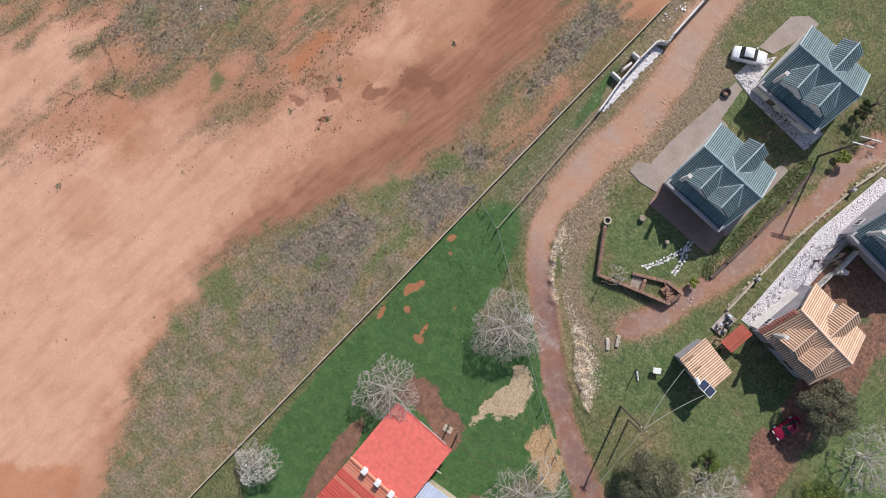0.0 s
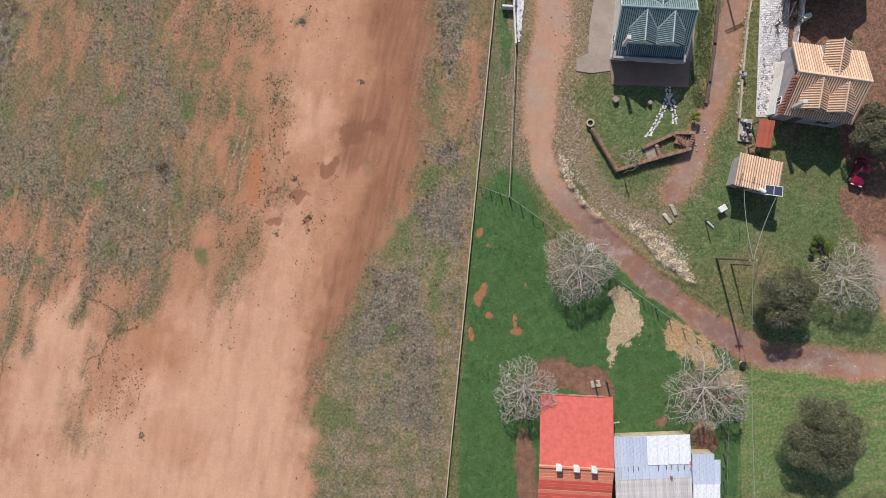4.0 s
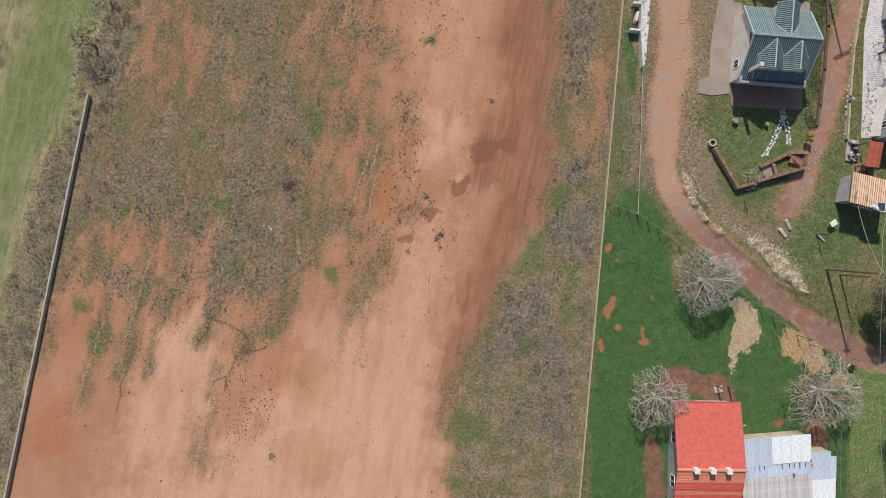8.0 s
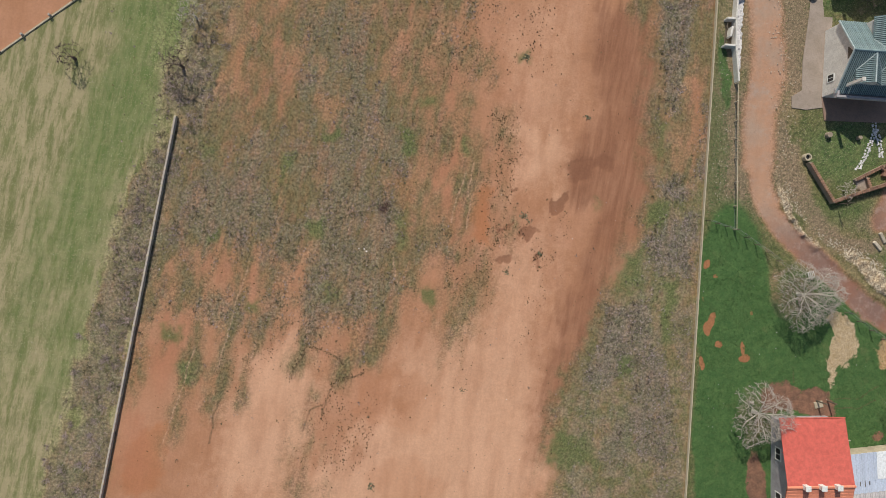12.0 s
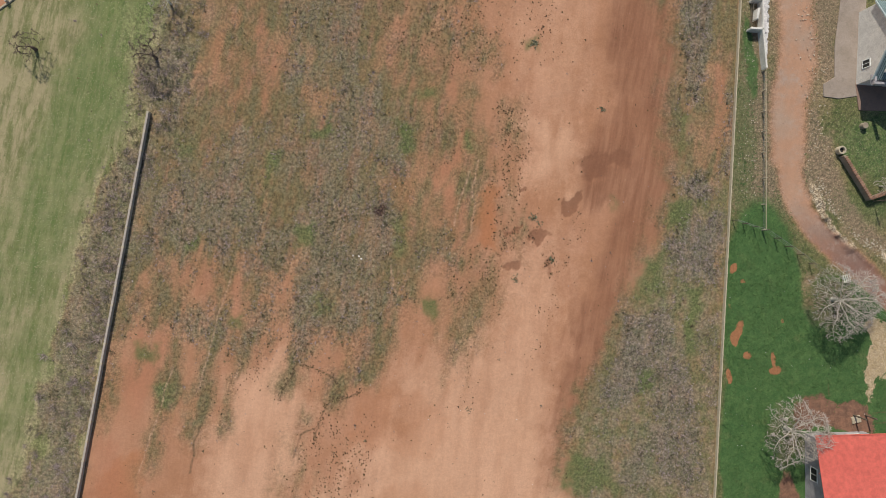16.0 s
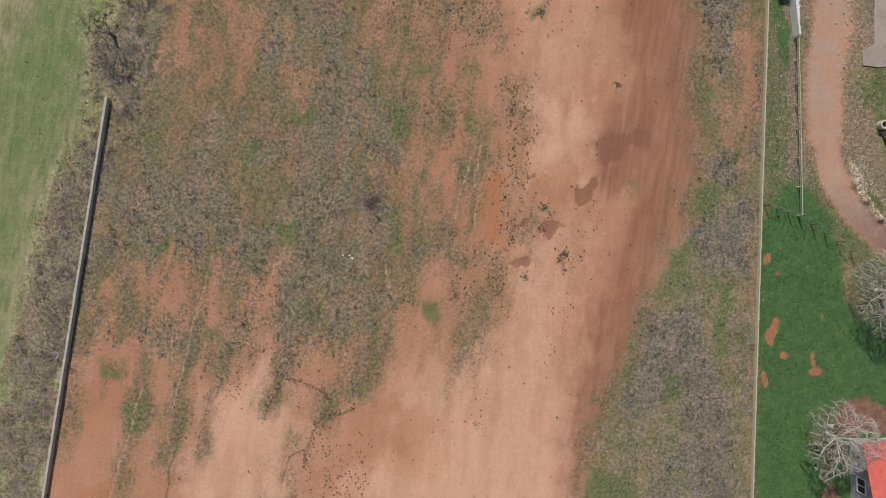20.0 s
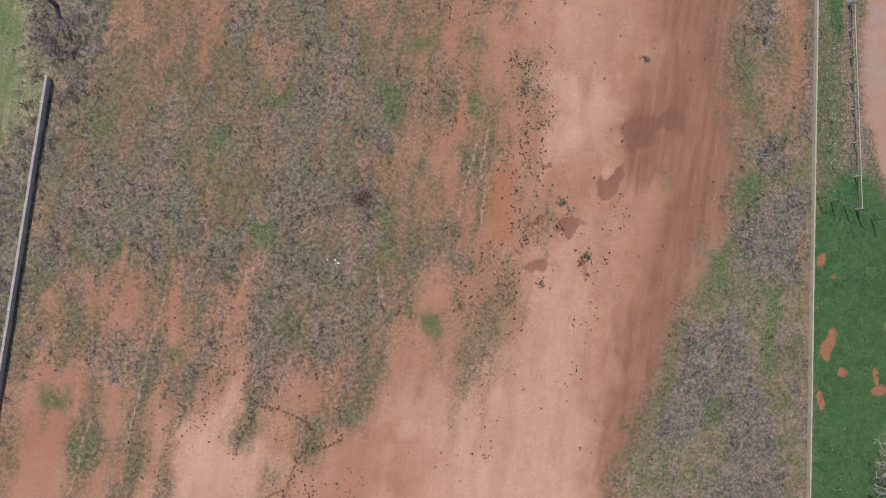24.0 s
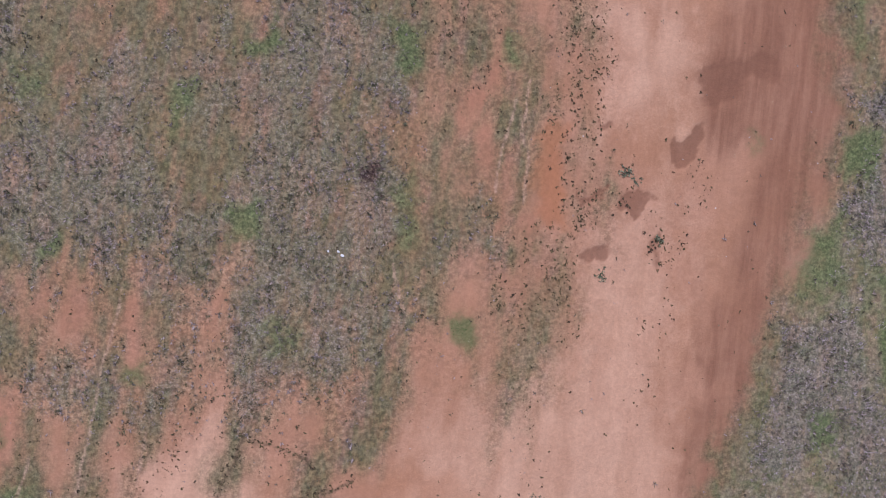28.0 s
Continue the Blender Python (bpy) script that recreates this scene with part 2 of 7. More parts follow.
FILM_AREAS_THREE = [
    (1, [(-23.9, -16.4), (-25, -23.4), (-23.9, -29.7), (-22.9, -37.7), (-20.4, -43.6), (-17.9, -50.6), (-15.2, -57.1), (-4, -62), (-1, -30), (2, -5), (-8, -2)]),
    (0.6, [(-12, 34.4), (-8.5, 34.3), (-8.7, 18.1), (-11.4, 10.1), (-15.3, 2.2), (-17.4, -0.8), (-14.8, 4.7), (-12.3, 10.1), (-10.8, 21.3)]),
    (0.4, [(-37.6, 4), (-30.3, 3.6), (-30.6, -3.1), (-34, -7.8), (-37.2, -10.6), (-38.1, -5.1)]),
    (0.35, [(-54, -10.1), (-51.7, -11.4), (-51.6, -21.2), (-50.1, -26), (-57.2, -25.4), (-55.5, -16)]),
    (0.35, [(-33.1, 20.9), (-27.6, 20.1), (-28.1, 4.1), (-31.5, 4.3), (-31.6, 12.9), (-33.4, 15.4)])]
FILM_AREAS = FILM_AREAS_ONE + FILM_AREAS_TWO + FILM_AREAS_THREE
STREAK_LINES_ONE = [
    (1, [(-61.1, -0.4), (-62.3, -3.6), (-63.2, -6.5), (-64.1, -10.6), (-65.3, -14.6)]),
    (0.8, [(-57.7, -3.3), (-59.4, -6.7), (-61, -9.6), (-61.5, -13.7)]),
    (0.9, [(-52.1, -1.8), (-52.8, -5.4), (-53.5, -7.4), (-55.2, -10)]),
    (1, [(-42.8, -1.2), (-45, -4.6), (-47.3, -7.5), (-49.3, -9.9), (-50, -11.4)]),
    (0.9, [(-43.5, -3.8), (-44.7, -6.5), (-45.9, -9.1)]),
    (0.8, [(-66.5, -4.5), (-67.6, -8.6), (-68.8, -12.6), (-70, -16.7), (-70.9, -20.7)]),
    (0.6, [(-72.8, -5.3), (-73.3, -8.8), (-74, -13.4)]),
    (0.5, [(-60.9, -3.1), (-61.7, -6.6), (-62.8, -10.7)]),
    (0.6, [(-38.2, 21.7), (-36.1, 21), (-35.6, 19.1)]),
    (0.5, [(-63.7, -1.1), (-64.3, -4.6), (-65, -9.3)]),
    (0.5, [(-34.5, 16.1), (-36, 11.2), (-37.5, 7.1)])]
STREAK_LINES_TWO = [
    (0.5, [(-32.1, 12.9), (-33.4, 8.1), (-35.2, 3.9), (-36.6, -0.3)]),
    (0.42, [(-28.7, 20.4), (-29.6, 12.0), (-30.5, 4.3)]),
    (0.4, [(-31.5, 3.5), (-33.3, -4.2)]),
    (0.45, [(-9.7, 21.9), (-11.0, 13.2), (-13.5, 4.7), (-16.6, -3.7), (-20.8, -11.9), (-22.7, -15.2)])]
STREAK_LINES = STREAK_LINES_ONE + STREAK_LINES_TWO
RED_AREAS_ONE = [
    (0.9, [(-61.5, 19.2), (-61, 23.1), (-58.4, 28.3), (-56.8, 35.4), (-53.9, 35.4), (-54.3, 28.2), (-53.3, 24.6), (-53.6, 20.1), (-55.4, 19)]),
    (0.8, [(-55.5, 8), (-54.8, 12.7), (-53, 13.2), (-52.6, 10.8), (-53.9, 8.5)]),
    (0.7, [(-44.8, 27.9), (-37.5, 28.9), (-32.8, 25.1), (-34.4, 19.7), (-38, 19.8), (-41.5, 23), (-43.9, 22.5)]),
    (0.8, [(-39.3, 18.7), (-33.9, 17.2), (-32.8, 14.2), (-34.8, 11.8), (-39.5, 13.8)]),
    (0.7, [(-66, 5), (-60.2, 4.9), (-55.7, 2.6), (-55.2, -0.4), (-60.6, -1.3), (-66.2, 2)]),
    (0.8, [(-71.6, -3), (-66.4, -2.1), (-66.6, -5.7), (-68.5, -9.1), (-71.7, -11.2), (-72.1, -7.7)]),
    (0.8, [(-5.8, 24.3), (-2.9, 30.4), (-3, 25.4), (-4.2, 17.9), (-5.1, 12.3), (-6.6, 14.3)])]
RED_AREAS_TWO = [
    (0.6, [(-43.8, 35.1), (-38.4, 35), (-38.9, 26.5), (-43.7, 26.7)]),
    (0.8, [(-37.6, 10.7), (-34.2, 11.2), (-32.7, 4.4), (-33.4, 3.8), (-37.8, 6.5)]),
    (0.7, [(-75, -13.3), (-71.9, -14.2), (-70.8, -19.7), (-72.7, -24.1), (-77.2, -23.7)]),
    (0.6, [(-49.3, 21.5), (-45.1, 21.9), (-45, 18.6), (-48.9, 19.1)]),
    (0.5, [(-6.4, 3.6), (-3, 2.8), (-3.4, -5.4), (-6.6, -3.9)])]
RED_AREAS = RED_AREAS_ONE + RED_AREAS_TWO
PALE_AREAS_ONE = [
    (0.9, [(-26.7, 19.4), (-21.4, 19.2), (-22.1, 10.6), (-27.4, 10.8), (-28.1, 15.2)]),
    (0.7, [(-30.3, 3.6), (-23.9, 6.4), (-23.8, -3.5), (-25.8, -10.8), (-28.3, -16.8), (-30.1, -27.7), (-39.9, -26.9), (-35.6, -15), (-43.3, -10.8), (-41.8, -6.1), (-33.2, -5.4)]),
    (1, [(-35.6, -16.2), (-27.6, -15.6), (-29.5, -29), (-40.5, -28.1)]),
    (0.9, [(-59.1, -6.2), (-55, -7.6), (-51.6, -10.2), (-52.6, -18), (-58.4, -26.5), (-67.1, -25.8), (-63.6, -14.2)]),
    (0.6, [(-64.3, -1.1), (-62.3, -1.2), (-63.3, -9.4), (-65.4, -15.2), (-66.5, -14.6), (-65, -8.1)]),
    (1, [(-44.8, -38.4), (-39.4, -27.8), (-31.4, -20.6), (-27.1, -22.5), (-25.4, -33.5), (-21.5, -55.2), (-38.3, -69.2), (-51.9, -53.1)])]
PALE_AREAS_TWO = [
    (0.8, [(-41.8, -13.6), (-30.9, -4.3), (-25.3, -7.8), (-25.8, -16.2), (-34.2, -22.8), (-41, -20.1)]),
    (0.9, [(-40.8, -12), (-27.8, -11.2), (-25.7, -20.8), (-25.9, -41.8), (-38.8, -43), (-68.9, -46), (-69.9, -31.5), (-55.1, -23.1)]),
    (0.5, [(-26.2, 34.7), (-17.4, 34.5), (-18.8, 19.7), (-25.8, 18.8), (-29.1, 25)])]
PALE_AREAS = PALE_AREAS_ONE + PALE_AREAS_TWO
BROWN_AREAS = [
    (0.9, [(-16.4, 34.5), (-9.8, 34.4), (-8.4, 23.1), (-8.8, 14.4), (-11.1, 8.2), (-14.7, 1.5), (-17.4, -3.9), (-20, -8.7), (-23.6, -6), (-20.4, 1.9), (-18.2, 7.9), (-21.6, 9.3), (-21.6, 14.6), (-17.9, 18.5)]),
    (0.8, [(-20, -3.7), (-16.6, -3.9), (-20.3, -11.2), (-23.1, -17.2), (-25.2, -23.3), (-27.7, -23.1), (-26.4, -16.9), (-24.8, -10.9), (-22.7, -7.3)]),
    (0.5, [(-22.3, -8), (-18.2, -4.3), (-22, -12.2), (-24.8, -19.3), (-25.7, -26.4), (-27.1, -22.3), (-26.1, -15.2)])]
WET_AREAS = [
    (0.6, [(-21.5, 14.3), (-18.1, 14.6), (-14.6, 14.9), (-15.5, 12.2), (-17.9, 13.2), (-18.9, 11.7), (-21.2, 10.9)]),
    (0.9, [(-23.7, 9.4), (-21.2, 10.6), (-21.9, 8.1), (-23.9, 7.3)]),
    (0.9, [(-27.7, 6.3), (-25.8, 6.5), (-25.2, 5.3), (-26.2, 4.5), (-27.7, 5)]),
    (0.8, [(-30.1, 6.7), (-28.3, 6.6), (-28.6, 5.9), (-30.2, 6)]),
    (0.8, [(-30.6, 3), (-28.4, 3.2), (-28.8, 2), (-30.1, 1.8)]),
    (0.7, [(-28.3, 11.5), (-27.1, 11.3), (-27.4, 10.5), (-28.4, 10.8)]),
    (0.6, [(-25.9, 3.4), (-24.7, 3.3), (-25, 0.8), (-25.6, 0.9)])]
ORANGE_AREAS = [
    (0.2, [(-43.6, -44), (-34.4, -38), (-23.1, -40.5), (-19.2, -44.7), (-37.4, -55)]),
    (1, [(-32.2, 11.2), (-30.8, 11), (-31.4, 4.3), (-33.3, 4.3), (-33.3, 7.5)]),
    (0.4, [(-46.8, -10), (-39.6, -10.5), (-36.8, -14.9), (-39.5, -19), (-44.3, -18), (-49.5, -15.2)]),
    (0.7, [(-71.4, -14.8), (-69.7, -14.9), (-71.3, -24.2), (-76.1, -23.8), (-74.6, -17.5)]),
    (0.4, [(-46.7, -24.6), (-41.7, -22), (-36.4, -24.5), (-39.8, -28.3), (-45, -28)]),
    (0.4, [(-48.1, -23), (-41, -20.1), (-38.5, -24.4), (-43.2, -29)]),
    (0.7, [(-30.6, -55.6), (-22.2, -48.7), (-17.8, -57.5), (-30, -67.7)]),
    (0.5, [(-42.6, 14), (-39.6, 13.2), (-39.9, 7.2), (-41.3, 3.6)])]
SCRUB_AREAS_ONE = [
    (1, [(-71.4, 6.4), (-69.3, 12.8), (-64.9, 14.7), (-57.4, 14.9), (-56.9, 11.6), (-56, 8), (-57.8, 5.7), (-64.3, 5.4), (-68.3, 4.5)]),
    (0.85, [(-66.1, 18.5), (-58.4, 17), (-51.2, 19.7), (-50.3, 14.3), (-57.4, 14), (-65.5, 14.4)]),
    (0.9, [(-52.3, 21), (-47.8, 28), (-45, 24.9), (-41.6, 20), (-41.3, 15.7), (-45.7, 11.7), (-42.1, 10.3), (-42.4, 4.9), (-50.8, 5.3), (-55.4, 6.8), (-52.8, 12), (-47.9, 14.8)]),
    (0.9, [(-48, 13.6), (-42, 12.7), (-43, 6.1), (-48.4, 6.4)]),
    (0.7, [(-52.7, 35.3), (-44.4, 35.1), (-46, 28), (-49.8, 24.5), (-52.9, 21)]),
    (0.7, [(-58.4, 6.3), (-48.4, 5.2), (-45.5, 3.2), (-43.3, 0.1), (-48.9, -3.8), (-54.7, -2.2), (-58, 2.1)])]
SCRUB_AREAS_TWO = [
    (0.42, [(-72.3, 4.7), (-42.5, 3.7), (-41.7, -3.6), (-47.9, -6.9), (-60.8, -6), (-72.3, -6.5)]),
    (0.6, [(-66.3, 0.2), (-62.8, 0), (-63.7, -5.9), (-66.5, -4.5)]),
    (0.6, [(-54.2, -2.9), (-51.2, -2.5), (-52.3, -7.2), (-54.1, -7.7)]),
    (0.7, [(-41.1, 6.6), (-35.7, 6.4), (-36.4, 4), (-40.1, 3.2)]),
    (0.5, [(-44.5, 27.9), (-42.4, 27.9), (-43.6, 17.6), (-44.7, 19.5)]),
    (0.5, [(-37.2, 35), (-29.9, 34.8), (-32.7, 27.6), (-37, 26.5)]),
    (0.5, [(-59.5, 29.6), (-57.7, 29.5), (-58.3, 20), (-60.6, 19.5)]),
    (0.45, [(-60.3, 35.5), (-58, 35.5), (-59, 28.4), (-60.8, 27.2)]),
    (0.6, [(-46.1, 3.9), (-41.3, 3), (-42.8, -1.2), (-45.7, 0.2)])]
SCRUB_AREAS = SCRUB_AREAS_ONE + SCRUB_AREAS_TWO
DENSE_AREAS_ONE = [
    (0.9, [(-17.2, -3), (-12.4, -3.4), (-10.4, -8.1), (-9.3, -12.5), (-9.9, -17.5), (-12.5, -17.3), (-14.8, -12.8), (-18.7, -14.4), (-20, -11.8), (-18, -7.6)]),
    (1, [(-12.4, 3.3), (-9.3, 6.6), (-5.3, 7), (-5.2, 0.4), (-5.8, -0.8), (-9.6, 0.3)]),
    (0.9, [(-10.7, 10.7), (-7.3, 13), (-5.9, 9.8), (-8.6, 8.4)]),
    (0.7, [(-9.4, 34.3), (-4, 34.2), (-6.3, 24.3), (-7, 19.3), (-9, 18.7), (-9.2, 26.9)]),
    (0.9, [(-4.2, 21.1), (-2.1, 21), (-2.9, 11), (-5.1, 11.7)]),
    (0.8, [(-11.7, -15.5), (-9.2, -15.7), (-10.1, -21.9), (-12.6, -20.4)]),
    (0.7, [(-18.3, -19.4), (-14.5, -19), (-15.1, -24), (-18.5, -23.1)]),
    (0.6, [(-8.3, -4.4), (-5.7, -4.6), (-6.2, -14.6), (-8.1, -14.5)])]
DENSE_AREAS_TWO = [
    (0.8, [(-15.4, -15.9), (-9.2, -15.4), (-9, -23.6), (-14.3, -22.7)]),
    (0.7, [(-44.5, 11), (-42.7, 11), (-42.9, 7.3), (-44.4, 7.4)])]
DENSE_AREAS = DENSE_AREAS_ONE + DENSE_AREAS_TWO
VERGE_AREAS = [
    (0.85, [(-8.8, 34.3), (-5.3, 34.3), (-6.4, 24.3), (-9.1, 15.6), (-8.4, 11.8), (0, 10.8), (-3.2, -25.1), (-25.5, -23.3), (-22, -16), (-19.4, -8.7), (-17.2, -3.9), (-14.7, 0.9), (-11.3, 5.7), (-11.7, 9.5), (-9.8, 15)]),
    (0.85, [(-23.9, -16.4), (-25, -23.4), (-23.9, -29.7), (-22.9, -37.7), (-20.4, -43.6), (-17.9, -50.6), (-15.2, -57.1), (-4, -62), (-1, -30), (2, -5), (-8, -2)])]
GREEN_AREAS_ONE = [
    (0.8, [(-11.7, 8.9), (-8.5, 8.7), (-9.3, 5.6), (-11.9, 5.8)]),
    (0.8, [(-9.8, -1.2), (-8.1, -1.3), (-8.8, -8.5), (-10.1, -8.1)]),
    (0.8, [(-15.6, -10.2), (-13.4, -10.4), (-14.2, -13.4), (-16.1, -13)]),
    (0.6, [(-24.6, -18.3), (-19.6, -19.3), (-18.6, -23.8), (-25.5, -23.3)]),
    (0.6, [(-14.7, 2.2), (-11.4, 3.9), (-12.3, -2.3), (-16.1, -1.5)]),
    (0.6, [(-9.6, 18.8), (-8, 18.7), (-9.9, 12.5), (-10.5, 14.4)]),
    (0.9, [(-40, -1.3), (-38.2, -1.1), (-38.1, -3.1), (-39.5, -2.6)]),
    (0.9, [(-50.7, 18.2), (-48.9, 19.1), (-48.8, 17.8), (-50.2, 17.3)]),
    (0.8, [(-65.2, 6.7), (-63.6, 6.6), (-63.8, 5.4), (-65.1, 5.5)]),
    (0.7, [(-56.4, 16.4), (-54.3, 16.3), (-55.7, 12.2), (-56.9, 12.2)])]
GREEN_AREAS_TWO = [
    (0.7, [(-53, 8.1), (-50.6, 8), (-51.4, 5.4), (-53.2, 5.5)]),
    (0.7, [(-60.8, -1), (-59.1, -1.1), (-59.5, -2.6), (-60.7, -2.5)]),
    (0.8, [(-41.7, 18.8), (-39.9, 18.7), (-40, 15.7), (-41.6, 15.7)]),
    (0.7, [(-34.2, 17.6), (-33, 17.2), (-33.1, 15.1), (-34.3, 15.1)]),
    (0.7, [(-39.1, 22.9), (-37.3, 22.2), (-37.5, 21), (-39.1, 21.4)]),
    (0.7, [(-70.8, -4.2), (-68.2, -4.4), (-68.6, -6.1), (-70.9, -5.7)]),
    (0.6, [(-69.1, -9), (-66.7, -8.6), (-67.5, -11.5), (-69.1, -12)]),
    (0.8, [(-26.5, 27.4), (-25.3, 27.3), (-25.4, 26.4), (-26.5, 26.5)]),
    (0.5, [(-65.9, 18.5), (-63, 18.4), (-63.7, 15.5), (-66, 15.9)]),
    (0.5, [(-42.8, 8.5), (-40.4, 9.6), (-41, 4.2), (-42.8, 4.3)])]
GREEN_AREAS_THREE = [
    (0.7, [(-24.6, -27.7), (-22.4, -28.2), (-22.7, -29.6), (-24.5, -29.4)]),
    (0.5, [(-52, -0), (-49.3, -0.2), (-50, -2.5), (-51.8, -2.1)]),
    (0.6, [(-17.9, 9.8), (-17.3, 9.8), (-17.5, 7.9), (-18, 7.9)])]
GREEN_AREAS = GREEN_AREAS_ONE + GREEN_AREAS_TWO + GREEN_AREAS_THREE
STRAW_AREAS = [
    (1, [(11.4, -5.8), (13.8, -5.8), (14.9, -7.6), (15.3, -10.3), (14.1, -12.4), (12.4, -12.5), (12, -14.7), (11.3, -14.2), (11.1, -11.5), (11.9, -9.2)]),
    (0.8, [(11.7, -14.8), (11, -15), (12.6, -11.8)])]
RUST_AREAS = [
    (1, [(17.6, -11), (18.6, -9.7), (20.4, -10.2), (21.5, -12), (20, -13.8), (18.1, -13)]),
    (0.9, [(19.6, -12.5), (22, -11.2), (23.9, -13.4), (23.7, -15.2), (21.7, -15.1)])]
BARE_AREAS = [
    (1, [(2.3, -15), (5.8, -13.7), (7.3, -15.3), (10.8, -15.4), (12.5, -17.7), (11.8, -19.3), (9.6, -18.9), (6.6, -18), (2.5, -18.1)])]
SCRUB_WEST = [
    (-74.5, 1.9, 2.6, 11.8, -14, 1.0), (-77.8, -8.9, 2.6, 11.8, -14, 1.0), (-80.8, -20.9, 2.9, 11.1, -14, 1.0),
    (-70.5, 12.0, 1.8, 9.0, -12, 1.0), (-66.4, 24.1, 2.8, 6.3, -22, 1.0), (-63.8, 33.0, 3.1, 6.3, -12, 0.7),
    (-72.0, 5.9, 1.4, 9.7, -14, 0.9)]
WEED_AREAS_ONE = [
    (1.0, [(-30.1, 20.5), (-27.2, 20.3), (-28.0, 9.5), (-29.6, 4.2), (-31.5, 4.4), (-31.3, 12.4)]),
    (0.7, [(-36.4, 4.5), (-30.5, 4.1), (-31.8, -4.1), (-34.8, -4.2), (-36.6, -0.3)]),
    (0.4, [(-35.6, -4.2), (-33.9, -4.7), (-35, -13), (-36.7, -12.9)]),
    (0.9, [(-25.6, 3.5), (-23.8, 3.3), (-24.5, 0.8), (-25.8, 0.9)]),
    (0.6, [(-22.2, 7.9), (-21.1, 7.8), (-21.6, 4.5), (-22.8, 5)]),
    (0.9, [(-27.8, 8.3), (-26.1, 7.8), (-26.7, 5.7), (-28, 5.4)]),
    (0.3, [(-26.8, -1.1), (-24.6, -0.4), (-26, -8), (-27.8, -8.7)])]
WEED_AREAS_TWO = [
    (0.5, [(-39.6, 19.8), (-34.2, 19.5), (-34.7, 12.6), (-38.5, 13.3)]),
    (0.4, [(-44.4, 35.1), (-22.4, 34.6), (-23.5, 25.4), (-35.4, 23.4), (-43.6, 27.9)]),
    (0.5, [(-52.9, -12.6), (-45.8, -13.1), (-45.7, -22.8), (-54.6, -22)]),
    (0.3, [(-64.5, 0.1), (-56.5, -1.5), (-56.9, -9.9), (-62.4, -14.3), (-65, -9.3)]),
    (0.5, [(-45.7, 5.4), (-42.4, 5.2), (-43.2, 0.3), (-46.5, 0.5)])]
WGRASS = [
    (-74.2, 22.2, 3.8, 11.1, -17, 1.0), (-78.5, 12.2, 3.5, 13.9, -16, 0.8), (-84.7, 2.2, 2.8, 13.9, -14, 0.6),
    (-70.5, 32.4, 4.9, 6.3, -2, 1.0), (-81.7, -6.0, 2.8, 11.1, -16, 0.6)]
LAWN = [
    (-0.8, -5.2, 4.8, 13.7, -1, 1.0), (-2.5, -23.1, 4.1, 17.8, -1, 1.0), (5.6, -11.6, 8.2, 7.5, -27, 1.0),
    (14.6, -17.0, 8.2, 7.5, -27, 1.0), (13.3, -7.0, 9.6, 4.1, -37, 1.0), (21.0, -14.5, 4.8, 4.1, 3, 1.0),
    (2.7, -30.8, 6.2, 10.3, 3, 1.0), (-2.2, 15.2, 1.5, 12.3, -3, 0.42), (-0.9, 24.9, 0.8, 5.5, 3, 0.6),
    (24.6, -20.9, 1.6, 12.3, 3, 1.0)]
YARD = [
    (14.1, 14.6, 6.8, 4.8, 3, 0.9), (24.6, 2.4, 5.1, 6.2, 3, 0.95), (33.6, 1.6, 6.2, 5.5, 3, 0.85),
    (15.9, 6.6, 9.6, 2.7, -7, 0.7), (22.1, 0.2, 5.5, 4.1, 3, 0.8), (36.1, -9.5, 8.2, 4.8, 3, 0.8),
    (36.2, -22.6, 11.0, 7.5, 3, 0.85), (31.6, -19.0, 8.2, 5.5, 3, 0.75), (23.6, 7.7, 2.1, 6.2, -27, 0.8),
    (22.3, 25.7, 1.7, 13.0, -5, 0.8), (38.2, 9.1, 6.2, 4.1, 3, 0.8), (14.1, 35.8, 4.7, 4.1, -2, 0.9),
    (48.8, 11.5, 8.1, 8.1, 38, 0.85), (12.7, 48.2, 3.4, 2.7, 38, 0.7), (4.1, 34.9, 2.0, 4.1, -2, 0.8)]
YARD_DRY_ONE = [
    (12.7, 3.7, 4.8, 3.4, -27, 0.7), (19.1, 6.8, 3.4, 2.7, 3, 0.6), (15.7, -1.5, 4.1, 2.1, -37, 0.6),
    (29.3, -2.0, 6.2, 2.7, 23, 0.5), (39.9, -21.6, 8.2, 3.4, -7, 0.5), (6.8, 25.1, 1.7, 8.2, 3, 0.8),
    (7.6, 11.6, 2.1, 4.1, 23, 0.7), (7.2, -4.0, 3.1, 3.4, 3, 0.7), (1.0, -18.7, 1.7, 4.1, 3, 0.6)]
YARD_DRY_TWO = [
    (22.2, -18.4, 3.1, 2.7, 3, 0.6), (1.1, 30.1, 1.4, 6.1, -2, 0.7), (14.0, 2.0, 1.6, 0.7, -25, 1.0),
    (17.0, 0.4, 2.0, 0.8, -30, 1.0), (19.6, -1.8, 1.6, 0.8, -50, 1.0), (7.5, -3.2, 2.8, 2.6, 0, 0.9),
    (1.2, -17.6, 2.0, 2.0, 0, 0.6), (44.7, -10.8, 1.6, 2.0, 0, 0.9), (21.8, -17.6, 2.6, 2.6, 0, 0.9)]
YARD_DRY = YARD_DRY_ONE + YARD_DRY_TWO
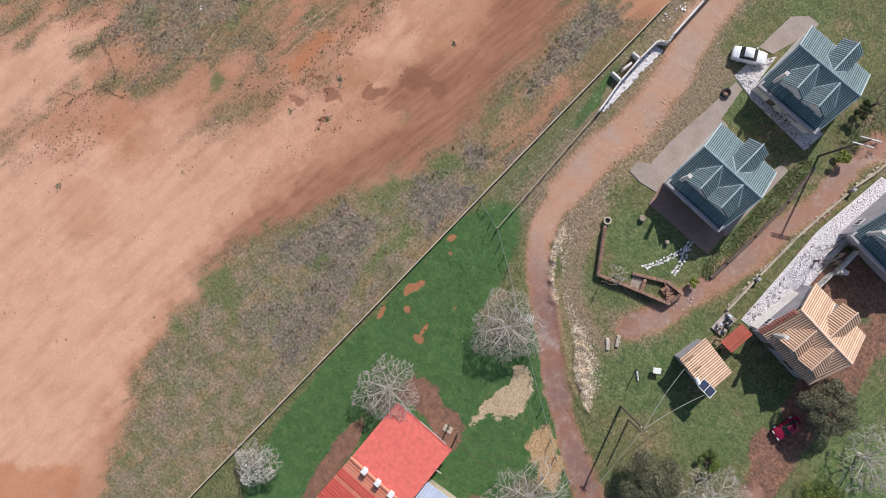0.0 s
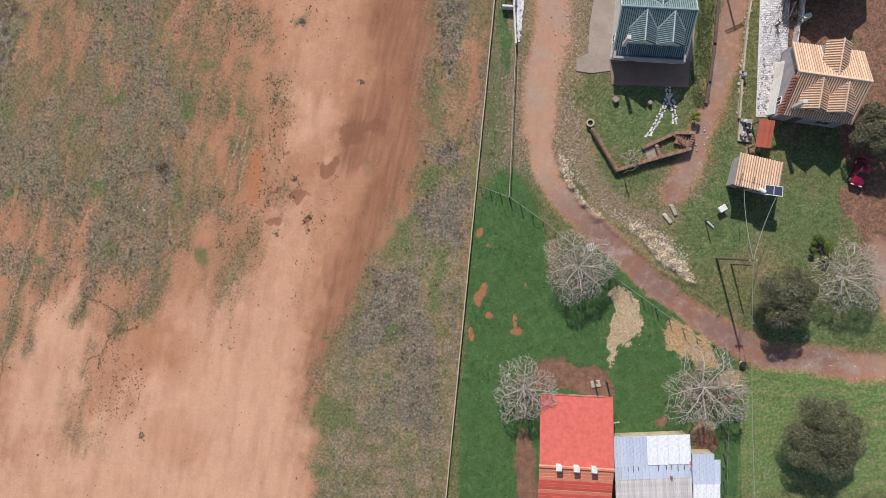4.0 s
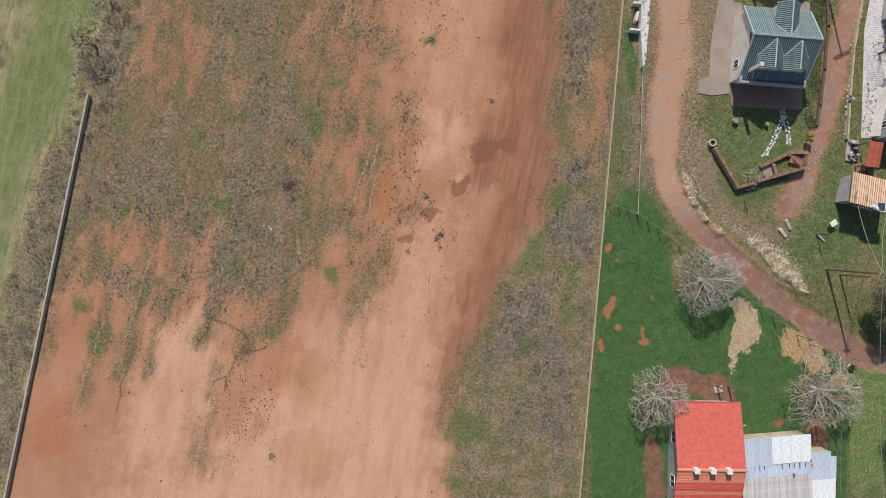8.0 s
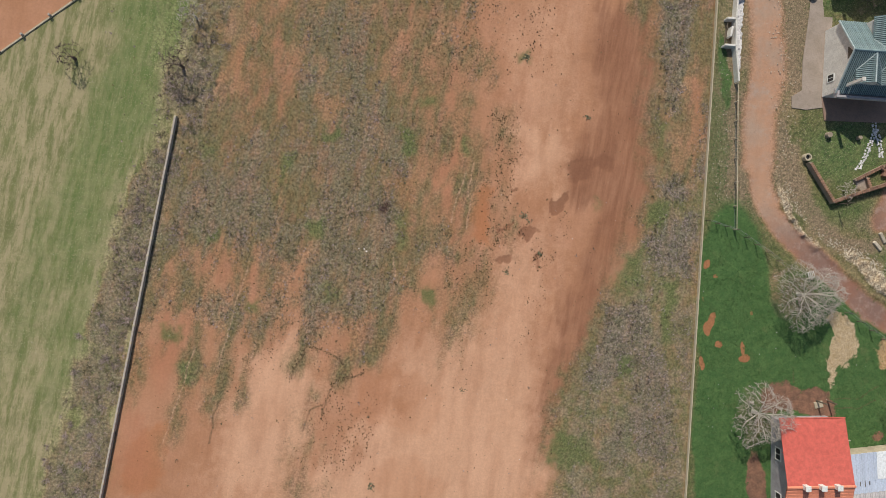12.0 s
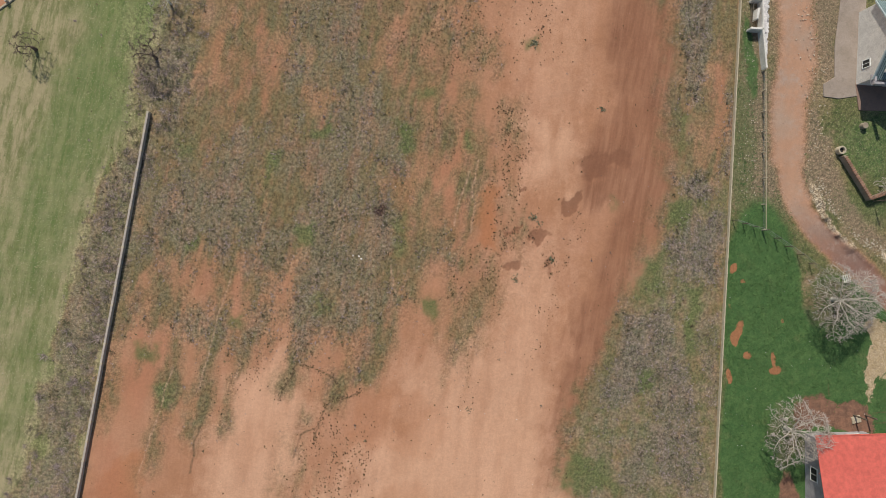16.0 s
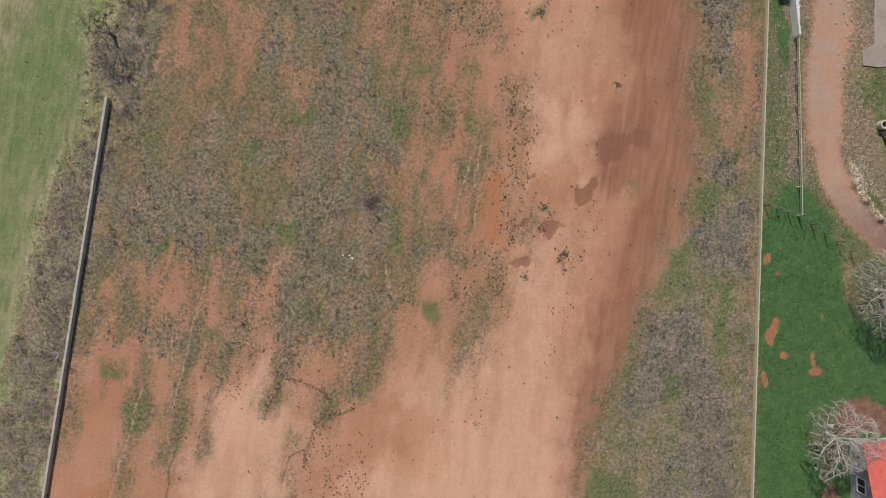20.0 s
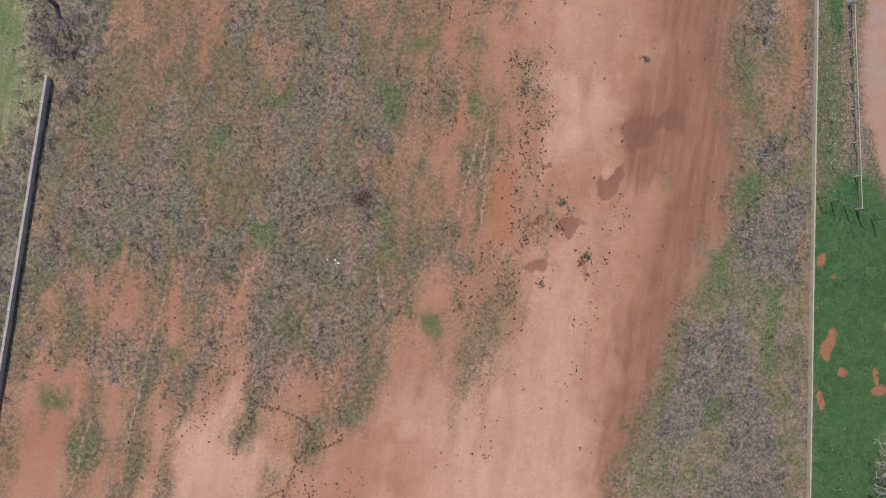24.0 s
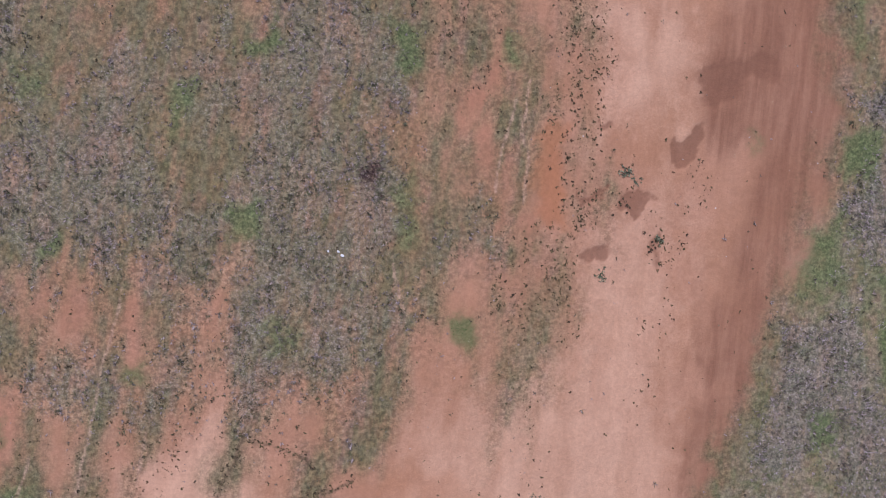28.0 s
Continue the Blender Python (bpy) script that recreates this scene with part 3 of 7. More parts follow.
# bare earth; ellipses between cottages and by the lane also paint in shade
YARD_BARE_AND_SHADE = [
    (1.6, -28.9, 1.5, 6.2, 1, 1.0),
    (25.1, -18.5, 0.7, 1.0, 3, 0.6), (22.5, -23.7, 1.5, 1.6, 3, 0.8), (17.2, -21.8, 0.8, 0.7, 3, 0.7),
    (39.7, 4.6, 2.1, 2.1, 3, 1.0), (40.7, 4.6, 2.1, 3.4, 3, 0.8), (40.5, 14.4, 3.4, 8.2, 3, 1.0),
    (34.8, 25.4, 6.2, 3.1, 3, 1.0)]
RUST_STRAW = [
    (22.3, -22.8, 1.2, 1.5, 3, 0.7), (25.0, -16.2, 1.4, 1.0, 3, 0.6)]
LAWN_SPOT = [
    (-4.0, 0.9, 0.5, 0.6, 3, 1.0), (-3.0, -0.8, 0.4, 0.3, 3, 0.8), (-3.9, -6.4, 0.5, 1.6, -27, 1.0),
    (-4.4, -7.2, 0.5, 1.0, 3, 1.0), (-2.9, -9.3, 0.6, 0.5, 3, 1.0), (0.4, -10.9, 0.8, 0.6, 3, 1.0),
    (0.3, -9.5, 0.3, 1.0, 3, 1.0), (-5.2, -11.3, 0.4, 1.0, 3, 1.0), (1.4, -5.3, 0.3, 0.3, 3, 0.7),
    (-4.5, -3.4, 0.3, 0.5, 3, 0.6), (-5.2, -15.1, 0.3, 0.7, 3, 0.6)]
MEADOW = [
    (36.6, -18.0, 11.6, 3.8, -5, 1.0), (28.6, -23.2, 4.8, 7.5, 3, 1.0), (40.0, -24.2, 8.9, 5.5, 3, 1.0),
    (33.3, -16.2, 6.2, 1.7, -5, 0.9), (32.2, -7.8, 2.7, 4.1, -17, 0.6), (44.8, -19.3, 4.1, 8.2, 3, 1.0),
    (51.1, 8.4, 6.1, 4.7, 38, 1.0)]
SCRATCH_LINES = [
    [(-32.7, 14.1), (-33.7, 11.1), (-33.3, 9.3), (-34, 6.1)],
    [(-33.8, 13), (-35.2, 9.4), (-35.8, 7)],
    [(-66.9, -6.8), (-68.5, -11.4), (-69.8, -14.9), (-70.9, -18.1)],
    [(-60, 3.4), (-62.1, -2.4), (-64.2, -9.4)],
    [(-42.7, 0.1), (-43.1, 3.1)],
    [(-59.6, -6.1), (-60.5, -9.6)]]
RILL_LINES = [
    [(-52.5, -5.4), (-53.5, -7.4), (-54.4, -8.6), (-55.3, -10), (-55.8, -11.2)],
    [(-53.2, -7.4), (-51.5, -8.1), (-50.1, -8.8), (-49.3, -9.9), (-49.8, -11.1), (-50.8, -11.8), (-51.7, -14.4), (-52.2, -16.2)],
    [(-49.8, -11.1), (-48.1, -11.2), (-46.9, -10.8)],
    [(-64, -13), (-64.8, -15.3), (-65.6, -18.2)],
    [(-50.9, -13.9), (-53.4, -15.2), (-54.7, -17.5)],
    [(-64, -5.8), (-62.9, -6.8)],
    [(12.05, -16.54), (15.22, -16.57), (17.79, -15.43)],
    [(11.99, -17.89), (14.96, -17.79), (17.23, -17.22)],
    [(6.33, -12.23), (6.58, -14.25)],
    [(2.08, -14.58), (5.74, -13.77)]]
LEDGE_AREAS = [
    (1.0, [(5.4, 10.7), (6.3, 8.9), (7.4, 6.4), (9.1, 4.1), (10.6, 2.4), (10.1, 2.2), (8.5, 3.8), (6.9, 5.9), (5.3, 9.3)]),
    (1.0, [(13.3, 1.5), (14.9, 1.8), (16.6, 0.4), (18.7, -1.3), (20.5, -3.3), (21.4, -5.1), (19.9, -4.5), (17.9, -3.2), (16.4, -1.6), (15.1, 0.1)])]
DIRT_AREAS = [
    (0.9, [(4.3, 18.3), (6.7, 18.2), (8.6, 11.6), (10.5, 7.9), (13.1, 4.4), (17.6, 3.2), (19.8, 4.8), (19.9, 2.1), (15.4, 0.9), (10.7, 3.1), (7.1, 7.7), (4.8, 12.8)]),
    (0.9, [(6.5, 37.5), (10.1, 37.8), (10.7, 36.0), (10.4, 28.8), (9.3, 22.3), (7.9, 21.8), (7.7, 28.2)]),
    (0.6, [(13.7, 6), (19.7, 7.9), (22.9, 8.4), (22.5, 4.9), (17.5, 3.5)])]
BANK = [(10.6, 2.4), (12.1, 0.7), (14.6, -1.1), (16.9, -3.3), (19.0, -4.8), (21.3, -5.3)]
ROAD = [(3.5, 64.0), (3.1, 39.8), (4.5, 31.7), (4.6, 24.7), (3.9, 21), (3.3, 17.3), (3, 13.7), (3.1, 10.2), (4.3, 7), (6.7, 4.1), (9.6, 1.4), (12.3, -1.4), (15.2, -4.1), (18.1, -6.7), (21.6, -9.2), (25.5, -11.6), (29.7, -13.5), (34.8, -14), (41, -14.9), (47.5, -15.1), (51.9, -15.1)]
TRACK = [(27.94, 40.51), (26.8, 29.81), (25.33, 23.76), (23.68, 16.35), (21.23, 10.21), (19.22, 5.42)]
LANE = [(41.9, 34.19), (41.57, 26.3), (41.26, 17.1), (41.09, 8.57), (41.5, 2.5), (42.0, -0.7), (42.7, -3.9), (43.7, -7.7), (45.3, -12.0)]


# ---- fields of noise and the plan's masks ----
def lattice(x, y, size, seed):
    """Smooth value noise, 0 to 1, with cells of that size."""
    rng = np.random.RandomState(seed)
    table = rng.rand(257, 257)
    u, v = x / size + 1000.0, y / size + 1000.0
    i, j = np.floor(u).astype(int), np.floor(v).astype(int)
    a, b = u - i, v - j
    a, b = a * a * (3 - 2 * a), b * b * (3 - 2 * b)
    i, j = i % 256, j % 256
    return (table[i, j] * (1 - a) + table[i + 1, j] * a) * (1 - b) + (table[i, j + 1] * (1 - a) + table[i + 1, j + 1] * a) * b


def fbm(x, y, size, seed, octaves=4):
    total, weight = np.zeros_like(x), 0.0
    for k in range(octaves):
        total += lattice(x, y, size / 2 ** k, seed + k) * 0.6 ** k
        weight += 0.6 ** k
    return total / weight


def warped(x, y, amount):
    return x + (fbm(x, y, 3.0, 11) - 0.5) * amount, y + (fbm(x, y, 3.0, 29) - 0.5) * amount


def blobs(x, y, rows, edge=0.45, warp=2.6):
    """The strongest of some soft-edged, uneven ellipses at each place."""
    u, v = warped(x, y, warp)
    out = np.zeros_like(x)
    for cx, cy, rx, ry, turn, strength in rows:
        far = (1 + edge) * max(rx, ry) + 0.5
        near = (np.abs(u - cx) < far) & (np.abs(v - cy) < far)
        c, s = math.cos(radians(turn)), math.sin(radians(turn))
        dx, dy = u[near] - cx, v[near] - cy
        d = np.hypot((c * dx + s * dy) / rx, (c * dy - s * dx) / ry)
        t = np.clip((1 + edge - d) / (2 * edge), 0, 1)
        out[near] = np.maximum(out[near], strength * t * t * (3 - 2 * t))
    return out


GRAIN_C, GRAIN_S = math.cos(radians(14.0)), math.sin(radians(14.0))


def areas(x, y, rows, edge=0.8, warp=1.8, fine=0.5, drag=0.0):
    """The strongest of some soft-edged areas, each a strength and an outline, at each place; drag frays them along the grain of the field."""
    u, v = warped(x, y, warp)
    if drag:
        a, b = x * GRAIN_C - y * GRAIN_S, x * GRAIN_S + y * GRAIN_C
        pull = (fbm(a, b * 0.12, 1.5, 71, 4) - 0.5) * 2 * drag
        u, v = u + GRAIN_S * pull, v + GRAIN_C * pull
    u, v = u + (fbm(x, y, 0.8, 17, 3) - 0.5) * fine * 2, v + (fbm(x, y, 0.8, 37, 3) - 0.5) * fine * 2
    out = np.zeros_like(x)
    for strength, outline in rows:
        px, py = [p[0] for p in outline], [p[1] for p in outline]
        near = np.flatnonzero((u > min(px) - edge) & (u < max(px) + edge) & (v > min(py) - edge) & (v < max(py) + edge))
        a, b = u[near], v[near]
        best, hit = np.full(len(near), 1e9), np.zeros(len(near), bool)
        for (x0, y0), (x1, y1) in zip(outline, outline[1:] + outline[:1]):
            dx, dy = x1 - x0, y1 - y0
            t = np.clip(((a - x0) * dx + (b - y0) * dy) / (dx * dx + dy * dy), 0, 1)
            best = np.minimum(best, np.hypot(a - x0 - t * dx, b - y0 - t * dy))
            if dy:
                hit ^= ((y0 > b) != (y1 > b)) & (a < dx * (b - y0) / dy + x0)
        t = np.clip((np.where(hit, best, -best) + edge) / (2 * edge), 0, 1)
        out[near] = np.maximum(out[near], strength * t * t * (3 - 2 * t))
    return out


def along(x, y, line, half, edge=0.6, warp=1.2):
    """A strip of that half width along a line of points."""
    u, v = warped(x, y, warp)
    best = np.full_like(x, 1e9)
    for (x0, y0), (x1, y1) in zip(line, line[1:]):
        dx, dy = x1 - x0, y1 - y0
        t = np.clip(((u - x0) * dx + (v - y0) * dy) / (dx * dx + dy * dy), 0, 1)
        best = np.minimum(best, np.hypot(u - x0 - t * dx, v - y0 - t * dy))
    t = np.clip((half + edge - best) / (2 * edge), 0, 1)
    return t * t * (3 - 2 * t)


def relief(x, y):
    """The gentle unevenness of the ground."""
    u, v = x * 0.8 + y * 0.6, y * 0.8 - x * 0.6
    u, v = u + (fbm(v, u, 4.0, 95, 2) - 0.5) * 3.0, v + (fbm(u, v, 4.0, 97, 2) - 0.5) * 3.0
    return (fbm(u, v, 7.0, 5, 3) - 0.5) * 0.2 + (fbm(u, v, 0.9, 7, 2) - 0.5) * 0.035


def wall_side(x, y, a, b, soft=0.4):
    """1 to the right of the line from a to b, 0 to its left."""
    dx, dy = b[0] - a[0], b[1] - a[1]
    d = ((x - a[0]) * dy - (y - a[1]) * dx) / math.hypot(dx, dy)
    return np.clip(d / soft + 0.5, 0, 1)


EAST_A, EAST_B = (-11.05, -60.0), (-1.3, 38.8)
WEST_A, WEST_B = (-85.0, -55.0), (-68.1, 20.5)


def eased(v, lo, hi):
    t = np.clip((v - lo) / (hi - lo), 0, 1)
    return t * t * (3 - 2 * t)


def plan(x, y):
    """All masks of the ground at the given places."""
    m = {}
    east = wall_side(x, y, EAST_A, EAST_B)
    west = (1 - wall_side(x, y, WEST_A, WEST_B, 1.5)) * wall_side(x, y, (-97.0, 22.3), (-72.0, 40.0), 0.8)
    field = (1 - east)
    red = areas(x, y, RED_AREAS, 2.2, 2.5, 0.6, 4.0)
    dense = areas(x, y, DENSE_AREAS, 1.1, 1.8, 0.8, 1.0)
    u, v = x * GRAIN_C - y * GRAIN_S, x * GRAIN_S + y * GRAIN_C
    wide, narrow = fbm(u, v * 0.2, 3.2, 301, 4), fbm(u, v * 0.22, 0.9, 311, 3)
    stripes = (wide - 0.5) * 1.1 + (narrow - 0.5) * 0.9
    lumps = fbm(u, v * 0.6, 2.2, 331, 4) - 0.5
    streak = np.maximum.reduce([k * along(x, y, line, 0.8, 2.1, 2.2) for k, line in STREAK_LINES])
    south = blobs(x, y, [(-11.0, -50.0, 5.0, 9.0, -6, 0.8)], 0.5, 3.0)
    edge_strip = 0.7 * along(x, y, [(-9.2, -60.0), (-4.0, -7.0)], 1.6, 1.2, 2.0)
    scrub = np.maximum.reduce([areas(x, y, SCRUB_AREAS, 4.2, 3.0, 0.8, 5.0), 0.42 * areas(x, y, VERGE_AREAS, 2.2, 2.2, 0.8, 2.0), blobs(x, y, SCRUB_WEST, 0.6, 2.0), 0.15 * streak, 0.7 * south, edge_strip])
    veg = eased(scrub + (lumps * 1.5 + stripes * 0.5) * np.clip(scrub * 3, 0, 1) - 0.4 * red, -0.05, 1.1)
    veg = np.maximum(veg, 0.95 * eased(dense + stripes * 0.4, 0.15, 0.9) * (dense > 0.02))
    upper = 0.72 * areas(x, y, [(1.0, [(-72.0, 2.0), (-40.0, -1.0), (-35.0, 6.0), (-34.0, 20.0), (-31.0, 44.0), (-68.0, 44.0)])], 4.0, 4.0, 1.0, 6.0)
    film = np.maximum.reduce([areas(x, y, FILM_AREAS, 2.6, 3.0, 0.8, 4.0), streak, scrub * 0.85, south, upper])
    m["film"] = eased(film * (1 - np.where(x > -12, 0.95, 0.45) * red) + (lumps * 0.8 + stripes * 0.5) * np.clip(film * 4, 0, 1), 0.0, 0.72) * (1 - 0.7 * areas(x, y, ORANGE_AREAS, 0.9, 1.6, 0.5, 1.0)) * (1 - east)
    m["scratch"] = np.maximum.reduce([along(x, y, line, 0.09, 0.2, 0.6) for line in SCRATCH_LINES])
    m["rill"] = np.maximum.reduce([along(x, y, line, 0.11, 0.2, 1.0) for line in RILL_LINES])
    m["lush"] = blobs(x, y, YARD, 0.6, 4.0) * east
    m["dense"] = dense * field
    m["veg"] = veg * field
    m["red"] = red * field
    m["pale"] = areas(x, y, PALE_AREAS, 3.4, 5.0, 0.8, 4.0) * field
    brown = areas(x, y, BROWN_AREAS, 1.9, 2.0, 0.5, 4.0)
    m["brown"] = eased(brown + stripes * 0.5 * (brown > 0.02), 0.05, 1.0) * field
    m["orange"] = areas(x, y, ORANGE_AREAS, 0.9, 1.6, 0.5, 1.0) * field
    wet = areas(x, y, WET_AREAS, 0.5, 0.6, 0.5, 1.2)
    m["wet"] = eased(wet + stripes * 0.15 * (wet > 0), 0.15, 0.8) * field
    m["green"] = np.maximum(areas(x, y, GREEN_AREAS, 1.0, 1.4, 0.5, 0.8), 0.2 * streak * eased(lumps, -0.15, 0.12)) * field
    m["dry"] = west
    m["wgrass"] = blobs(x, y, WGRASS, 0.6, 4.0) * np.clip(west + 0.3, 0, 1)
    road = np.maximum.reduce([along(x, y, ROAD[:7], 2.0, 1.0), along(x, y, ROAD[5:15], 1.35, 0.7), along(x, y, ROAD[14:], 1.5, 0.9), along(x, y, TRACK, 1.25, 1.0, 1.8), along(x, y, LANE[5:], 1.1, 1.0)])
    m["road"] = road * east
    bare = np.maximum.reduce([blobs(x, y, YARD_BARE_AND_SHADE, 0.3, 1.6), areas(x, y, BARE_AREAS, 0.6, 1.2), 0.9 * along(x, y, LANE[:6], 1.9, 1.4, 2.0)]) * east
    m["bare"] = bare
    m["spot"] = blobs(x, y, LAWN_SPOT, 0.3, 0.9) * east
    m["rust"] = np.maximum(areas(x, y, RUST_AREAS, 0.8, 1.4), blobs(x, y, RUST_STRAW, 0.4, 1.8)) * east
    m["dirt"] = np.clip(areas(x, y, DIRT_AREAS, 1.0, 2.0) + 0.85 * along(x, y, ROAD[:8], 3.4, 2.4, 3.0) + 0.5 * (1 - eased(x, 0.0, 1.5)) * eased(y, 5.0, 9.0), 0, 0.85) * east
    m["tan"] = np.maximum(eased(y, 0.0, 10.0) * eased(17.0 - x, 0.0, 5.0), 0.7 * eased(x, 36.0, 44.0) * eased(-y, -6.0, 6.0))
    m["tan"] = np.maximum(m["tan"], 0.4 * eased(x, 17.0, 20.0) * eased(y, 3.0, 8.0))
    m["ledge"] = areas(x, y, LEDGE_AREAS, 0.35, 0.9, 0.5) * east
    m["sward"] = areas(x, y, VERGE_AREAS, 2.0, 2.5, 0.8, 2.0) * field * (1 - 0.9 * red)
    m["sward"] = np.maximum(m["sward"], 0.8 * blobs(x, y, SCRUB_WEST, 0.6, 2.0))
    m["meadow"] = blobs(x, y, MEADOW, 0.6, 3.0) * east
    m["straw"] = areas(x, y, STRAW_AREAS, 0.35, 0.7, 0.6) * east
    m["lawn"] = np.maximum(blobs(x, y, LAWN, 0.25, 1.2), 0) * east * (1 - road)
    m["yard"] = east * (1 - road)
    m["ydry"] = blobs(x, y, YARD_DRY, 0.5, 2.0) * east
    return m


MASKS = ("veg", "dense", "red", "pale", "brown", "orange", "wet", "green", "dry", "wgrass", "road", "bare", "straw", "lawn", "yard", "ydry", "lush", "scratch", "rill", "film", "spot", "rust", "meadow", "dirt", "tan", "ledge", "sward")


GRID = {}


def plan_at(x, y, key):
    """A mask of the ground, read back from the sheet's grid."""
    i = np.clip(np.searchsorted(GRID["x"], x), 1, len(GRID["x"]) - 2)
    j = np.clip(np.searchsorted(GRID["y"], y), 1, len(GRID["y"]) - 2)
    return GRID[key][i, j]


def make_ground():
    """One sheet to the horizon, fine where the camera looks."""
    def axis(lo, hi, step):
        core = np.arange(lo, hi + step / 2, step)
        out = [step]
        while sum(out) < 1600:
            out.append(out[-1] * 1.6)
        far = np.cumsum(out)
        return np.concatenate([lo - far[::-1], core, hi + far])
    xs = axis(-96.0, 56.0, 0.2)
    ys = axis(-56.0, 56.0, 0.2)
    X, Y = np.meshgrid(xs, ys, indexing="ij")
    x, y = X.ravel(), Y.ravel()
    m = plan(x, y)
    for key in MASKS:
        GRID[key] = m[key].reshape(X.shape)
    GRID["x"], GRID["y"] = xs, ys
    inside = eased(np.minimum(np.minimum(x + 96.0, 56.0 - x), np.minimum(y + 56.0, 56.0 - y)), 0.0, 3.0)
    z = relief(x, y)
    z -= 0.10 * m["road"] + 0.05 * m["wet"]
    z += m["ledge"] * (0.1 + 0.9 * np.clip(fbm(x, y, 0.7, 91, 3) - 0.35, 0, 1)) + 0.16 * along(x, y, BANK, 0.2, 0.3, 0.6)
    z += 0.09 * m["veg"] * (fbm(x, y, 0.55, 9, 2) - 0.4)
    flat = np.zeros_like(x)
    for cx, cy, rx, ry in ((15.5, 24.5, 7.5, 7.5), (16.5, 40.0, 7.5, 7.0), (33.0, 22.0, 8.5, 16.0), (27.4, 7.3, 3.5, 3.0), (13.0, -25.0, 12.0, 8.0)):
        flat = np.maximum(flat, np.clip(2.2 - 2 * np.maximum(np.abs(x - cx) / rx, np.abs(y - cy) / ry), 0, 1))
    z = (z * (1 - flat) - 0.03) * inside
    nx, ny = len(xs), len(ys)
    idx = np.arange(nx * ny).reshape(nx, ny)
    quads = np.stack([idx[:-1, :-1], idx[1:, :-1], idx[1:, 1:], idx[:-1, 1:]], -1).reshape(-1, 4)
    mesh = raw_mesh("ground", np.stack([x, y, z], 1), quads)
    for key in MASKS:
        layer = mesh.attributes.new(key, "FLOAT", "POINT")
        layer.data.foreach_set("value", m[key].astype(np.float32))
    mesh.polygons.foreach_set("use_smooth", np.ones(len(quads), bool))
    mesh.materials.append(ground_material())
    return tagged(new("ground", mesh), "red earth field with grey scrub, green lawns and dirt tracks", "ground", kind="structure")


def raw_mesh(name, verts, faces):
    """A mesh straight from arrays; all faces with the same number of corners."""
    mesh = bpy.data.meshes.new(name)
    k = faces.shape[1]
    mesh.vertices.add(len(verts))
    mesh.vertices.foreach_set("co", np.asarray(verts, np.float32).ravel())
    mesh.loops.add(faces.size)
    mesh.loops.foreach_set("vertex_index", faces.astype(np.int32).ravel())
    mesh.polygons.add(len(faces))
    mesh.polygons.foreach_set("loop_start", np.arange(0, faces.size, k, dtype=np.int32))
    mesh.update(calc_edges=True)
    return mesh


